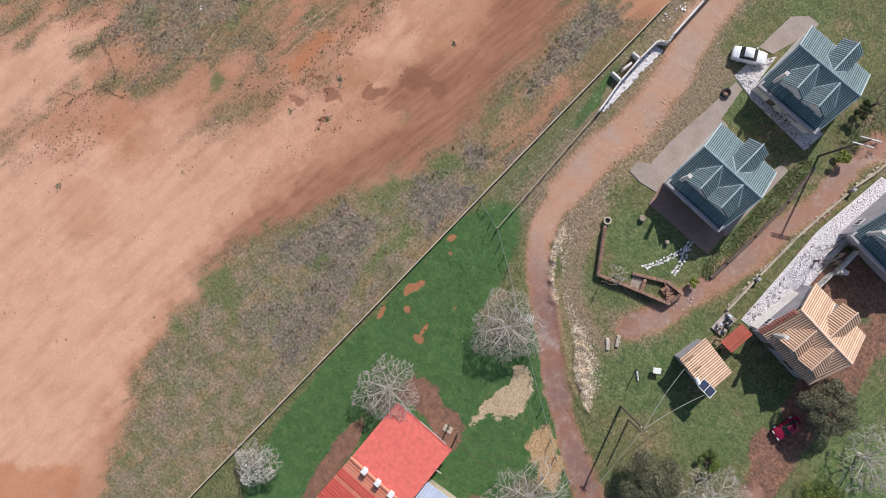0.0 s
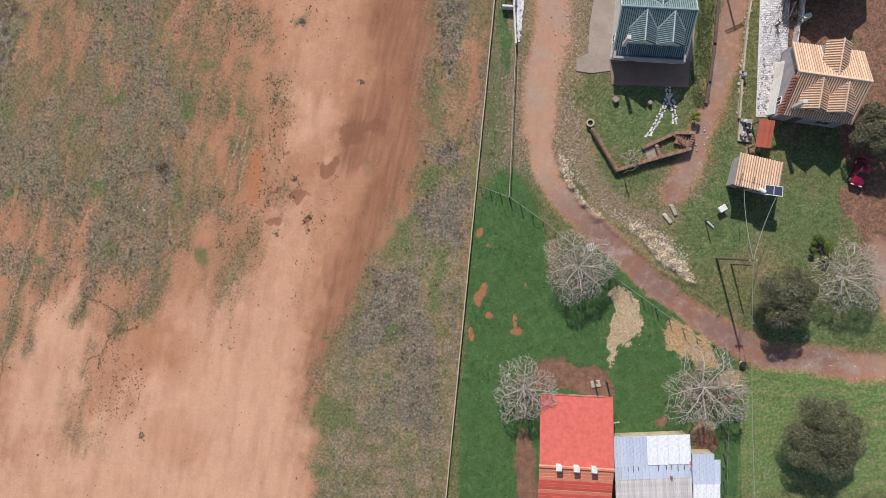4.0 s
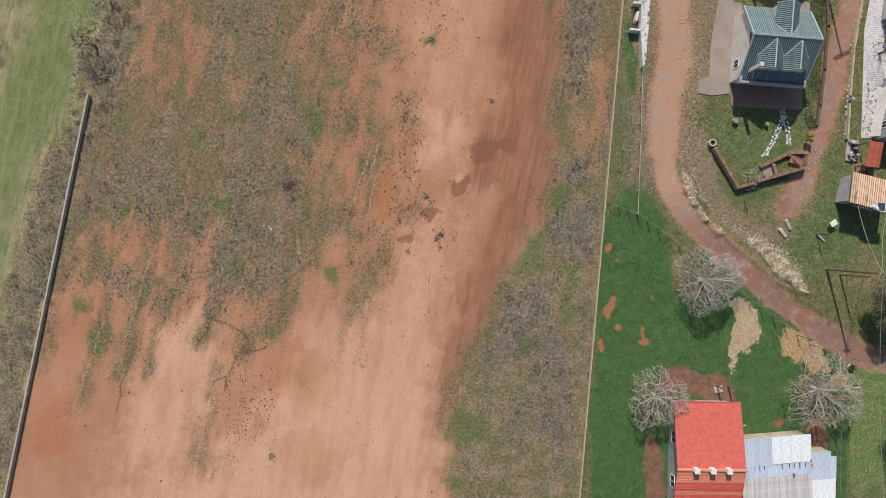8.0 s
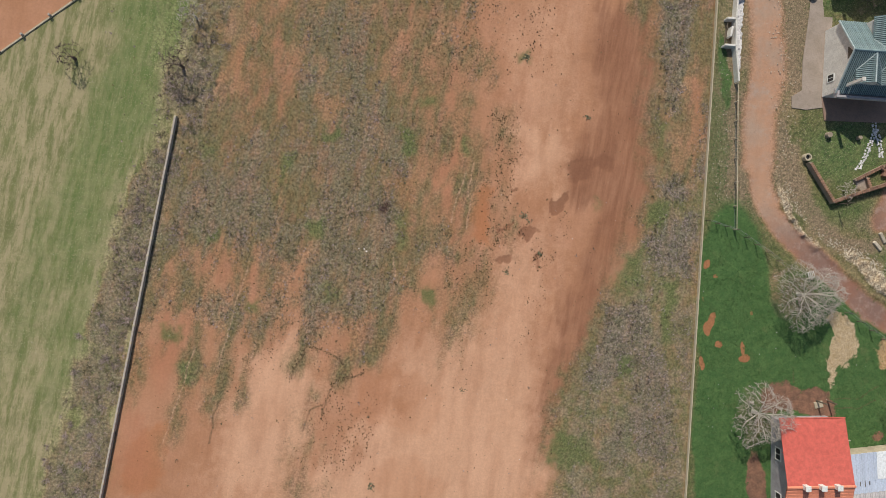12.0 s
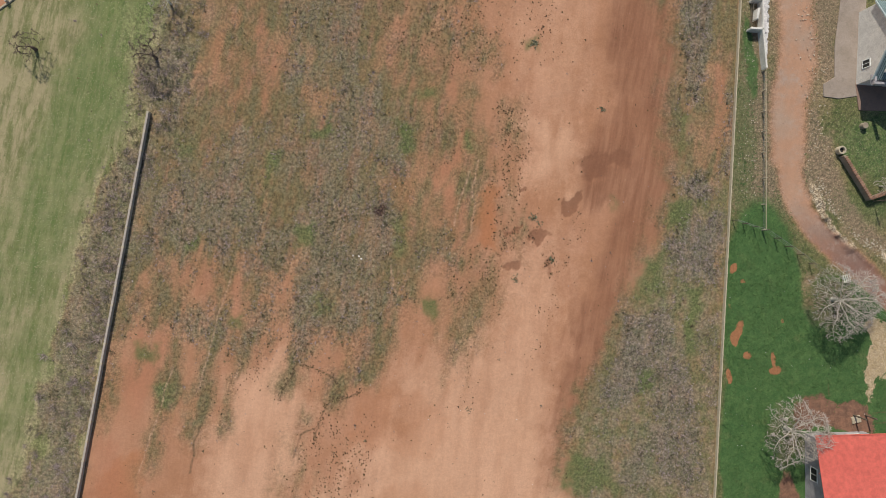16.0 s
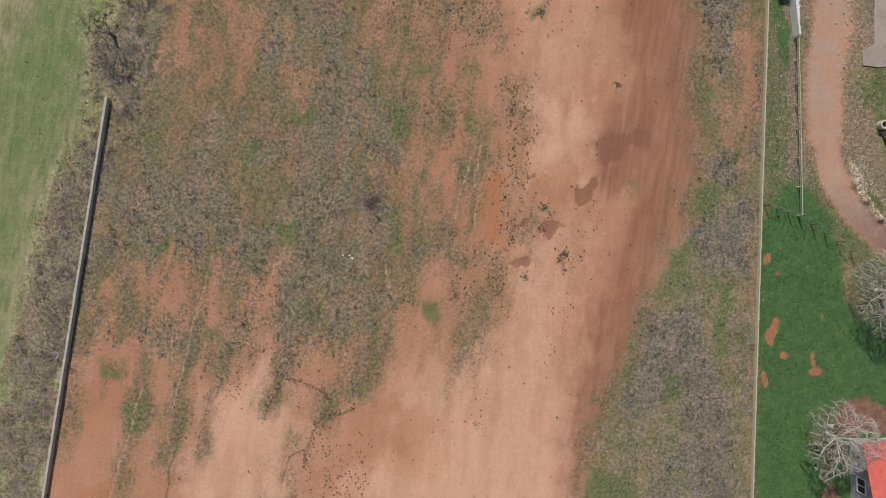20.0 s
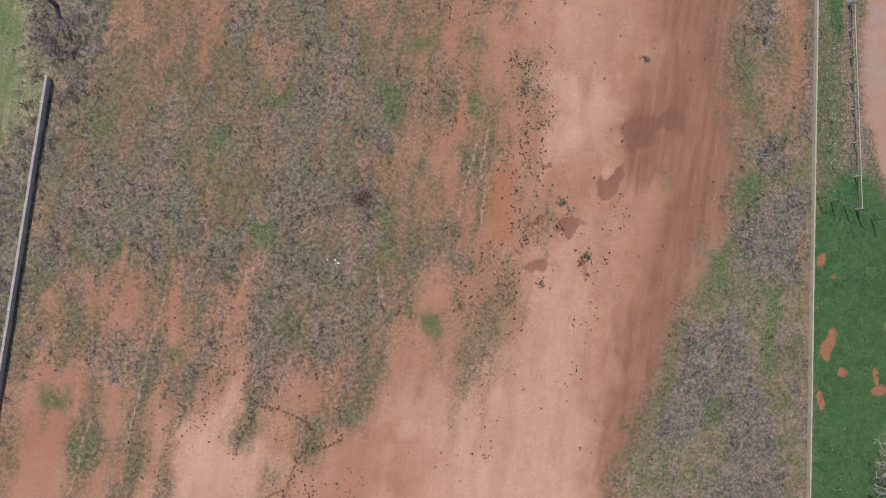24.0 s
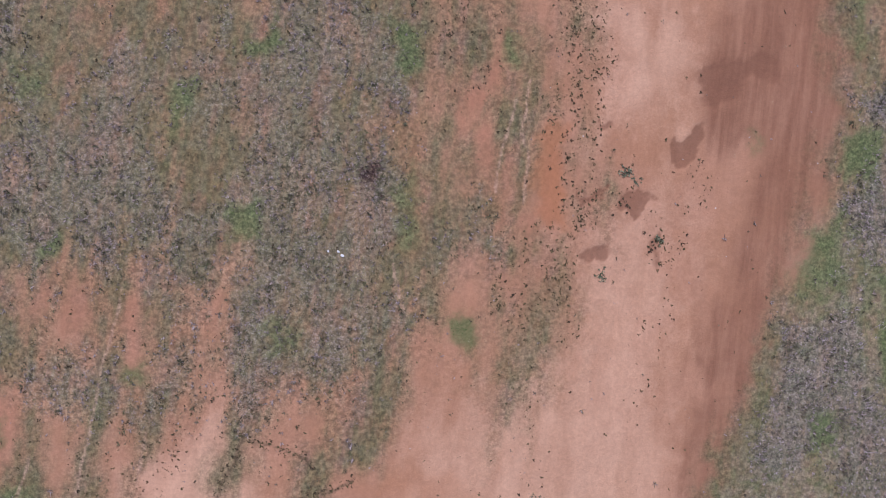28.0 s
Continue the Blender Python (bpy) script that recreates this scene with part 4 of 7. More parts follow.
def ground_material():
    n = Nodes("ground_earth_and_grass")
    big, mid = n.noise(0.16, 4, 0.6), n.noise(0.9, 5, 0.7)
    fine, grit = n.noise(6.0, 4, 0.75), n.noise(28.0, 3, 0.8)
    drift = n.noise(0.35, 3, 0.55, (1.6, 0.4, 1.0), -9.0)
    ruts = n.noise(0.9, 3, 0.6, (2.2, 0.22, 1.0), -12.0)

    def edge(mask, lo, hi, k=0.5):
        """A mask with its border broken up by noise."""
        wobble = n.math("MULTIPLY_ADD", n.math("ADD", mid, n.math("MULTIPLY", fine, 0.6)), k, -0.8 * k)
        return n.span(n.math("ADD", n.attr(mask), wobble), lo, hi)

    c = n.mix(n.span(big, 0.35, 0.65), (0.41, 0.195, 0.11), (0.465, 0.232, 0.142))
    c = n.mix(n.math("MULTIPLY", edge("pale", 0.0, 1.1, 0.8), 0.75), c, (0.67, 0.39, 0.262))
    c = n.mix(n.math("MULTIPLY", n.span(drift, 0.40, 0.75), 0.35), c, (0.35, 0.155, 0.082))
    c = n.mix(n.math("MULTIPLY", n.attr("brown"), n.span(ruts, 0.25, 0.7, 0.45, 0.9)), c, (0.235, 0.098, 0.055))
    c = n.mix(n.math("MULTIPLY", edge("orange", 0.15, 0.9), 0.72), c, (0.41, 0.155, 0.066))
    c = n.mix(n.math("MULTIPLY", edge("red", 0.2, 1.0, 0.7), 0.6), c, (0.43, 0.172, 0.1))
    moss = n.mix(n.span(mid, 0.34, 0.62), (0.09, 0.1, 0.038), (0.16, 0.135, 0.07))
    moss = n.mix(n.span(n.noise(0.42, 4, 0.6, (1.5, 0.5, 1.0), -14.0), 0.47, 0.66), moss, n.mix(n.span(mid, 0.34, 0.62), (0.175, 0.108, 0.058), (0.245, 0.155, 0.103)))
    show = n.span(n.noise(0.26, 5, 0.62, (1.5, 0.6, 1.0), -13.0), 0.5, 0.66, 1.0, 0.55)
    c = n.mix(n.math("MULTIPLY", n.math("MULTIPLY", n.attr("film"), show), n.span(n.math("ADD", mid, n.math("MULTIPLY", ruts, 0.6)), 0.5, 1.0, 0.66, 0.98)), c, moss)
    sward = n.mix(n.span(n.noise(0.5, 5, 0.65), 0.42, 0.6), (0.135, 0.145, 0.06), (0.285, 0.215, 0.145))
    c = n.mix(n.math("MULTIPLY", n.attr("sward"), n.span(mid, 0.3, 0.65, 0.45, 0.85)), c, sward)
    litter = n.mix(n.attr("dense"), n.mix(n.span(mid, 0.36, 0.62), (0.225, 0.165, 0.125), (0.14, 0.13, 0.072)), (0.17, 0.138, 0.125))
    speck, mote = n.noise(11.0, 3, 0.6), n.noise(17.0, 2, 0.6)
    clod = n.noise(3.2, 3, 0.65)
    litter = n.value(litter, n.span(clod, 0.36, 0.62, 0.75, 1.25))
    litter = n.mix(n.math("MULTIPLY", n.span(speck, 0.52, 0.6), 0.8), litter, (0.42, 0.36, 0.34))
    litter = n.mix(n.math("MULTIPLY", n.span(mote, 0.46, 0.36), 0.7), litter, (0.06, 0.052, 0.036))
    c = n.mix(n.math("MULTIPLY", edge("veg", 0.1, 1.0, 1.3), n.span(ruts, 0.3, 0.6, 0.22, 0.52)), c, litter)
    c = n.mix(n.math("MULTIPLY", edge("green", 0.1, 0.75, 0.6), 0.85), c, n.mix(n.span(fine, 0.35, 0.65), (0.085, 0.115, 0.036), (0.14, 0.155, 0.06)))
    pasture = n.mix(n.span(n.noise(0.55, 5, 0.7, (1.8, 0.35, 1.0), -14.0), 0.38, 0.6), (0.17, 0.175, 0.07), (0.35, 0.29, 0.17))
    pasture = n.mix(n.math("MULTIPLY", edge("wgrass", 0.15, 1.0, 0.7), 0.8), pasture, n.mix(n.span(n.noise(0.8, 4, 0.7, (1.8, 0.35, 1.0), -14.0), 0.38, 0.62), (0.1, 0.155, 0.042), (0.175, 0.205, 0.075)))
    pasture = n.value(pasture, n.span(n.noise(0.9, 4, 0.65, (0.22, 1.5, 1.0), -12.0), 0.36, 0.64, 0.96, 1.04))
    pasture = n.mix(n.math("MULTIPLY", n.span(n.noise(7.0, 2, 0.5), 0.6, 0.68), 0.5), pasture, (0.42, 0.38, 0.24))
    c = n.mix(n.math("MULTIPLY", edge("dry", 0.35, 0.65, 0.3), n.math("SUBTRACT", 1.0, edge("veg", 0.3, 0.8, 0.7))), c, pasture)
    yard = n.mix(n.span(mid, 0.36, 0.64), (0.078, 0.1, 0.03), (0.15, 0.138, 0.058))
    yard = n.mix(n.span(n.noise(0.3, 5, 0.65), 0.54, 0.7), yard, (0.24, 0.165, 0.1))
    yard = n.mix(n.math("MULTIPLY", edge("ydry", 0.2, 0.9, 0.7), 0.8), yard, (0.27, 0.185, 0.105))
    yard = n.mix(n.math("MULTIPLY", edge("lush", 0.3, 1.0, 0.9), 0.85), yard, n.mix(n.span(mid, 0.36, 0.64), (0.052, 0.112, 0.03), (0.11, 0.15, 0.05)))
    yard = n.mix(n.math("MULTIPLY", edge("meadow", 0.2, 0.9, 0.8), 0.9), yard, n.mix(n.span(n.noise(0.8, 5, 0.7, (0.35, 1.6, 1.0), 8.0), 0.42, 0.68), (0.105, 0.185, 0.05), (0.2, 0.205, 0.085)))
    yard = n.mix(n.math("MULTIPLY", edge("dirt", 0.15, 0.95, 0.9), 0.85), yard, n.mix(n.span(fine, 0.35, 0.62), (0.17, 0.128, 0.085), (0.28, 0.19, 0.132)))
    yard = n.mix(n.math("MULTIPLY", n.span(n.noise(11.0, 2, 0.5), 0.58, 0.66), 0.55), yard, (0.4, 0.34, 0.23))
    yard = n.mix(n.math("MULTIPLY", n.span(n.noise(13.0, 2, 0.5), 0.42, 0.34), 0.4), yard, (0.045, 0.055, 0.022))
    c = n.mix(n.attr("yard"), c, yard)
    turf = n.mix(n.span(mid, 0.33, 0.67), (0.044, 0.107, 0.029), (0.077, 0.148, 0.044))
    turf = n.mix(n.math("MULTIPLY", n.span(n.noise(0.35, 5, 0.7), 0.55, 0.7), 0.6), turf, (0.12, 0.15, 0.055))
    turf = n.mix(n.math("MULTIPLY", edge("ydry", 0.2, 0.9, 0.7), 0.75), turf, (0.19, 0.135, 0.09))
    turf = n.mix(n.math("MULTIPLY", n.span(n.noise(10.0, 2, 0.5), 0.55, 0.66), 0.25), turf, (0.14, 0.215, 0.08))
    turf = n.mix(n.math("MULTIPLY", n.span(n.noise(12.0, 2, 0.5), 0.44, 0.35), 0.3), turf, (0.022, 0.052, 0.016))
    c = n.mix(edge("lawn", 0.3, 0.7, 0.4), c, turf)
    c = n.mix(edge("straw", 0.35, 0.7, 1.5), c, n.mix(n.span(fine, 0.35, 0.6), (0.38, 0.27, 0.16), (0.55, 0.43, 0.3)))
    c = n.mix(edge("rust", 0.15, 0.6, 0.9), c, n.mix(n.span(fine, 0.35, 0.6), (0.33, 0.19, 0.085), (0.47, 0.32, 0.18)))
    # bare earth, its brown dark enough to include shade by cottages and lane
    c = n.mix(edge("bare", 0.3, 0.7, 0.7), c, n.mix(n.span(mid, 0.35, 0.65), (0.155, 0.085, 0.058), (0.25, 0.125, 0.082)))
    c = n.mix(n.math("MULTIPLY", edge("spot", 0.5, 0.95, 1.0), 0.85), c, (0.38, 0.145, 0.072))
    c = n.mix(edge("ledge", 0.2, 0.7, 0.8), c, n.mix(n.span(fine, 0.38, 0.6), (0.2, 0.125, 0.075), n.mix(n.span(mid, 0.4, 0.6), (0.46, 0.37, 0.26), (0.58, 0.5, 0.39))))
    track = n.mix(n.span(big, 0.4, 0.62), (0.28, 0.135, 0.096), (0.23, 0.135, 0.112))
    track = n.mix(n.math("MULTIPLY", n.attr("tan"), 0.8), track, n.mix(n.span(big, 0.4, 0.62), (0.5, 0.285, 0.185), (0.46, 0.315, 0.235)))
    track = n.mix(n.math("MULTIPLY", n.span(mid, 0.5, 0.75), 0.6), track, (0.43, 0.31, 0.26))
    track = n.mix(n.math("MULTIPLY", n.span(n.noise(0.25, 5, 0.75), 0.5, 0.68), 0.6), track, (0.40, 0.32, 0.28))
    track = n.mix(n.math("MULTIPLY", n.span(n.noise(1.6, 5, 0.8), 0.55, 0.7), 0.5), track, (0.19, 0.115, 0.085))
    c = n.mix(edge("road", 0.2, 0.95, 0.8), c, track)
    c = n.mix(n.math("MULTIPLY", edge("wet", 0.1, 0.8, 0.8), 0.7), c, (0.22, 0.092, 0.052))
    c = n.mix(n.math("MULTIPLY", edge("scratch", 0.25, 0.9, 0.9), 0.5), c, (0.56, 0.34, 0.24))
    c = n.mix(n.math("MULTIPLY", edge("rill", 0.3, 0.9, 0.9), 0.75), c, (0.125, 0.08, 0.045))
    c = n.value(c, n.span(n.noise(0.8, 5, 0.75, (1.6, 0.16, 1.0), -9.0), 0.32, 0.68, 0.97, 1.03))
    rough = n.math("ADD", n.math("ADD", n.attr("film"), n.attr("veg")), n.math("SUBTRACT", n.math("ADD", n.attr("yard"), 0.14), n.math("MULTIPLY", n.attr("lawn"), 0.75)), clamp=True)
    c = n.mix(rough, c, n.value(c, n.span(clod, 0.36, 0.64, 0.72, 1.28)))
    c = n.mix(rough, c, n.value(c, n.math("MULTIPLY", n.span(fine, 0.25, 0.75, 0.74, 1.26), n.math("MULTIPLY", n.span(grit, 0.25, 0.75, 0.78, 1.22), n.span(n.noise(13.0, 3, 0.7), 0.3, 0.7, 0.84, 1.16)))))
    n.bump(n.math("ADD", n.math("MULTIPLY", fine, 1.0), n.math("MULTIPLY", grit, 0.4)), 0.6, 0.05)
    return n.done(c, 0.95)


make_ground()


# ---- builders ----
class Shape:
    """Gathers boxes, prisms and strips into one mesh."""

    def __init__(self):
        self.v, self.f = [], []

    def add(self, verts, faces):
        k = len(self.v)
        self.v += [tuple(p) for p in verts]
        self.f += [tuple(i + k for i in f) for f in faces]
        return self

    def box(self, x, y, z, w, d, h, turn=0.0, taper=1.0):
        """A box standing on z, with its centre at x, y; taper narrows its top."""
        c, s = math.cos(radians(turn)), math.sin(radians(turn))
        out = []
        for zz, k in ((z, 1.0), (z + h, taper)):
            for a, b in ((-1, -1), (1, -1), (1, 1), (-1, 1)):
                px, py = a * w / 2 * k, b * d / 2 * k
                out.append((x + c * px - s * py, y + s * px + c * py, zz))
        return self.add(out, [(3, 2, 1, 0), (4, 5, 6, 7), (0, 1, 5, 4), (1, 2, 6, 5), (2, 3, 7, 6), (3, 0, 4, 7)])

    def slab(self, outline, z0, z1):
        n = len(outline)
        self.add([(x, y, z0) for x, y in outline] + [(x, y, z1) for x, y in outline],
                 [tuple(range(n))[::-1], tuple(range(n, 2 * n))] + [(i, (i + 1) % n, n + (i + 1) % n, n + i) for i in range(n)])
        return self

    def rod(self, a, b, r0, r1=None, sides=6):
        a, b = Vector(a), Vector(b)
        r1 = r0 if r1 is None else r1
        q = (b - a).to_track_quat("Z", "Y")
        ring = [q @ Vector((math.cos(2 * math.pi * i / sides), math.sin(2 * math.pi * i / sides), 0)) for i in range(sides)]
        self.add([a + p * r0 for p in ring] + [b + p * r1 for p in ring],
                 [(i, (i + 1) % sides, sides + (i + 1) % sides, sides + i) for i in range(sides)] + [tuple(range(sides))[::-1], tuple(range(sides, 2 * sides))])
        return self

    def hull(self, rings):
        """A skin over rings of points with equal counts, closed at both ends."""
        n = len(rings[0])
        verts = [p for ring in rings for p in ring]
        faces = [tuple(range(n))[::-1], tuple(range(len(verts) - n, len(verts)))]
        for k in range(len(rings) - 1):
            faces += [(k * n + i, k * n + (i + 1) % n, (k + 1) * n + (i + 1) % n, (k + 1) * n + i) for i in range(n)]
        return self.add(verts, faces)

    def tube(self, pts, r, sides=5):
        """A thin bent tube through the points."""
        pts = [Vector(p) for p in pts]
        q = (pts[-1] - pts[0]).to_track_quat("Z", "Y")
        ring = [q @ Vector((math.cos(2 * math.pi * i / sides) * r, math.sin(2 * math.pi * i / sides) * r, 0)) for i in range(sides)]
        return self.hull([[p + o for o in ring] for p in pts])

    def mesh(self, name, material, bevel=0.0, smooth=False):
        me = bpy.data.meshes.new(name)
        me.from_pydata(self.v, [], self.f)
        if bevel:
            bm = bmesh.new()
            bm.from_mesh(me)
            bmesh.ops.bevel(bm, geom=bm.edges[:], offset=bevel, segments=1, affect="EDGES", clamp_overlap=True)
            bm.to_mesh(me)
            bm.free()
        if smooth:
            me.polygons.foreach_set("use_smooth", np.ones(len(me.polygons), bool))
        me.materials.append(material)
        return me


def thing(name, label, category, at=None, group="", kind=""):
    ob = new(name)
    ob.empty_display_size = 0.3
    ob.matrix_basis = at or Matrix()
    return tagged(ob, label, category, group, kind)


def part(name, shape, material, parent, label="", bevel=0.0, smooth=False):
    me = shape if isinstance(shape, bpy.types.Mesh) else shape.mesh(name, material, bevel, smooth)
    ob = new(name, me)
    ob.parent = parent
    if label:
        tagged(ob, label)
    return ob


def single(name, shape, material, label, category, group="", kind="", bevel=0.0, at=None, smooth=False):
    ob = new(name, shape.mesh(name, material, bevel, smooth))
    ob.matrix_basis = at or Matrix()
    return tagged(ob, label, category, group, kind)


def joined(name, material, verts, faces, tint, label, category, kind="stuff"):
    """One mesh of many small plants, with a tint for each corner."""
    me = raw_mesh(name, verts, faces)
    me.attributes.new("tint", "FLOAT", "POINT").data.foreach_set("value", tint.astype(np.float32))
    me.materials.append(material)
    return tagged(new(name, me), label, category, kind=kind)


def bearing(a, b):
    return math.degrees(math.atan2(b[1] - a[1], b[0] - a[0]))


# ---- walls and fences ----
def panel_wall(name, a, b, height, thick, step, material, post_material, label, lean=0.02):
    """A precast wall of panels between posts."""
    wall = thing(name, label, "wall", kind="structure")
    length = math.hypot(b[0] - a[0], b[1] - a[1])
    n = max(1, round(length / step))
    turn = bearing(a, b)
    panel = Shape().box(0, 0, 0, length / n - 0.04, thick, height).mesh("wall_panel", material, 0.015)
    cap = Shape().box(0, 0, 0, 0.2, thick + 0.03, height + 0.025, 0, 0.97).mesh("wall_post", post_material, 0.01)
    rng = random.Random(4)
    for i in range(n + 1):
        t = i / n
        p = part("wall_post", cap, None, wall)
        p.matrix_basis = pose(a[0] + (b[0] - a[0]) * t, a[1] + (b[1] - a[1]) * t, -0.1, 0, 0, turn)
        if i < n:
            t = (i + 0.5) / n
            p = part("wall_panel", panel, None, wall)
            p.matrix_basis = pose(a[0] + (b[0] - a[0]) * t, a[1] + (b[1] - a[1]) * t, -0.1, rng.uniform(-1, 1) * lean * 40, 0, turn + rng.uniform(-1, 1) * lean * 12)
    return wall


panel_wall("wall_east", EAST_A, EAST_B, 0.5, 0.13, 1.85, CONCRETE_OLD, CONCRETE_OLD, "long pale precast concrete boundary wall between field and lawn")
panel_wall("wall_west", WEST_A, WEST_B, 0.62, 0.22, 2.1, CONCRETE_DARK, CONCRETE_OLD, "weathered grey concrete wall beside dry pasture")


def wire_fence(label, line, height, gap, material, post_r=0.06, rail=False):
    fence = thing("fence", label, "fence", group="wire fences")
    posts = []
    for a, b in zip(line, line[1:]):
        n = max(1, round(math.hypot(b[0] - a[0], b[1] - a[1]) / gap))
        posts += [(a[0] + (b[0] - a[0]) * i / n, a[1] + (b[1] - a[1]) * i / n) for i in range(n)]
    posts.append(line[-1])
    rng = random.Random(len(posts))
    tops = []
    for x, y in posts:
        lean = rng.uniform(-0.06, 0.06), rng.uniform(-0.06, 0.06)
        tops.append((x + lean[0], y + lean[1]))
        part("post", Shape().rod((x, y, -0.25), (x + lean[0], y + lean[1], height + rng.uniform(-0.05, 0.1)), post_r, post_r * 0.85), material, fence)
    for k, z in enumerate((0.3, 0.62, 0.95)):
        w = Shape()
        w.tube([(*p, z * height) for p in posts], 0.01 if k < 2 else (0.045 if rail else 0.02), 4)
        part("rail" if rail and k == 2 else "wire", w, material if rail and k == 2 else WIRE, fence)
    return fence


wire_fence("wire fence with pale top rail along the dirt road", [(-0.55, 5.1), (-0.15, 14.0), (0.25, 23.3)], 0.85, 2.6, CONCRETE_OLD, 0.07, True)
wire_fence("wire fence with leaning timber posts beside the lawn", [(-0.5, 5.1), (3.5, 2.2), (10.5, -3.5), (15.1, -6.9), (21.5, -11.7), (27.0, -13.6)], 1.35, 1.9, TIMBER, 0.055)
wire_fence("short wire fence between boundary wall and road fence", [(-3.95, 6.4), (-0.5, 5.1)], 1.2, 1.2, TIMBER, 0.05)
wire_fence("timber post and wire fence below the red house", [(25.2, -16.2), (24.6, -22.0), (24.4, -30.0)], 1.3, 1.7, TIMBER, 0.06)


def wall_run(parent, line, height, thick, material, name="wall_section", label="", bevel=0.03):
    for a, b in zip(line, line[1:]):
        n = math.hypot(b[0] - a[0], b[1] - a[1])
        part(name, Shape().box((a[0] + b[0]) / 2, (a[1] + b[1]) / 2, -0.15, n + thick * 0.96, thick, height + 0.15, bearing(a, b)), material, parent, label, bevel)


corner_wall = thing("corner_wall", "low pale concrete edge with dark posts across the pasture corner", "wall")
wall_run(corner_wall, [(-97.0, 22.3), (-88.0, 28.5), (-79.6, 34.4), (-72.0, 40.0)], 0.1, 0.22, CONCRETE_OLD)
for i in range(8):
    x, y = -95.0 + i * 3.2, 23.7 + i * 2.25
    part("post", Shape().box(x, y, -0.2, 0.26, 0.26, 0.7, 35), CONCRETE_DARK, corner_wall, "dark weathered post", 0.02)

entrance = thing("entrance_wall", "white painted garden wall with two stub walls beside the road", "wall")
wall_run(entrance, [(0.26, 23.5), (0.05, 27.8), (0.2, 31.2), (0.52, 33.9)], 1.0, 0.2, PLASTER)
wall_run(entrance, [(0.52, 33.9), (0.85, 34.35), (1.3, 34.5), (1.58, 34.75), (1.6, 35.2), (1.5, 35.7), (1.81, 41.1), (2.1, 46.0)], 0.95, 0.24, PLASTER)
for a, b in (((-1.24, 27.95), (0.0, 27.85)), ((-0.8, 31.25), (0.15, 31.2)), ((-0.55, 29.1), (-0.3, 30.1))):
    wall_run(entrance, [a, b], 0.95, 0.26, PLASTER, "stub_wall")
part("gate_bar", Shape().rod((-1.1, 28.3, 0.6), (-0.7, 31.0, 0.6), 0.05).rod((-1.1, 28.3, 0.25), (-0.7, 31.0, 0.25), 0.05), TIMBER, entrance, "dark timber bars")

track_wall = thing("track_wall", "low pale stone wall with gaps beside the red track", "wall")
wall_run(track_wall, [(26.3, 14.3), (26.6, 18.6)], 0.5, 0.22, CONCRETE_OLD)
wall_run(track_wall, [(26.75, 19.8), (27.3, 25.6), (27.9, 29.2), (28.7, 33.3)], 0.4, 0.2, CONCRETE_OLD)
wall_run(track_wall, [(28.9, 34.6), (29.7, 37.1), (30.5, 41.2), (32.1, 43.3), (36.0, 47.0)], 0.4, 0.2, CONCRETE_OLD)
for x, y in ((26.75, 19.2), (28.8, 34.0)):
    part("pillar", Shape().box(x, y, -0.1, 0.4, 0.4, 1.0), PLASTER_GREY, track_wall, "grey plastered pillar", 0.03)

# low raised strip added for the dark band between hedge and track
dark_edge_strip = thing("dark_edge_strip", "low dark strip added for the dark band beside the red track", "wall")
wall_run(dark_edge_strip, [(22.6, 16.2), (23.0, 18.5), (23.6, 23.0), (24.1, 28.5), (24.0, 33.5)], 0.2, 0.34, BARK_DARK)


# ---- slabs and paths ----
def paved(name, outline, z, material, label, category="paving"):
    return single(name, Shape().slab(outline, -0.2, z), material, label, category, kind="structure", bevel=0.02)


paved("driveway", [(10.1, 31.6), (10.75, 36.2), (11.85, 35.9), (12.1, 31.6), (13.2, 31.5), (12.6, 25.5), (12.1, 20.2), (9.3, 19.9), (7.5, 20.2), (7.5, 21.6), (8.9, 22.4), (9.1, 26.0)], 0.05, CONCRETE, "pale concrete driveway beside the green roofed cottage", "driveway")
paved("driveway", [(10.3, 41.0), (12.1, 41.3), (14.0, 46.0), (14.1, 47.4), (12.6, 47.4), (11.0, 46.1)], 0.05, CONCRETE, "tan concrete driveway leading to the cottage", "driveway")
paved("terrace", [(11.35, 21.6), (11.65, 18.5), (20.6, 18.0), (20.75, 21.3)], 0.08, PAVING, "brown paved terrace under the cottage eaves", "terrace")
paved("terrace", [(19.6, 21.0), (21.0, 21.0), (21.9, 31.5), (20.7, 31.6)], 0.06, CONCRETE, "narrow concrete path beside the cottage", "path")
paved("terrace", [(12.8, 36.4), (22.4, 37.4), (21.9, 34.5), (13.4, 35.6), (10.15, 36.6), (10.4, 38.6), (12.6, 41.4)], 0.04, STONE_WHITE, "grey terrace bed under white stones", "terrace")
paved("terrace", [(28.3, 14.4), (31.5, 14.3), (32.3, 30.0), (33.0, 37.6), (30.6, 37.4), (28.8, 28.0)], 0.04, STONE_WHITE, "grey bed under white stone paving", "terrace")


def inside(p, outline):
    hit = False
    for (x0, y0), (x1, y1) in zip(outline, outline[1:] + outline[:1]):
        if (y0 > p[1]) != (y1 > p[1]) and p[0] < (x1 - x0) * (p[1] - y0) / (y1 - y0) + x0:
            hit = not hit
    return hit


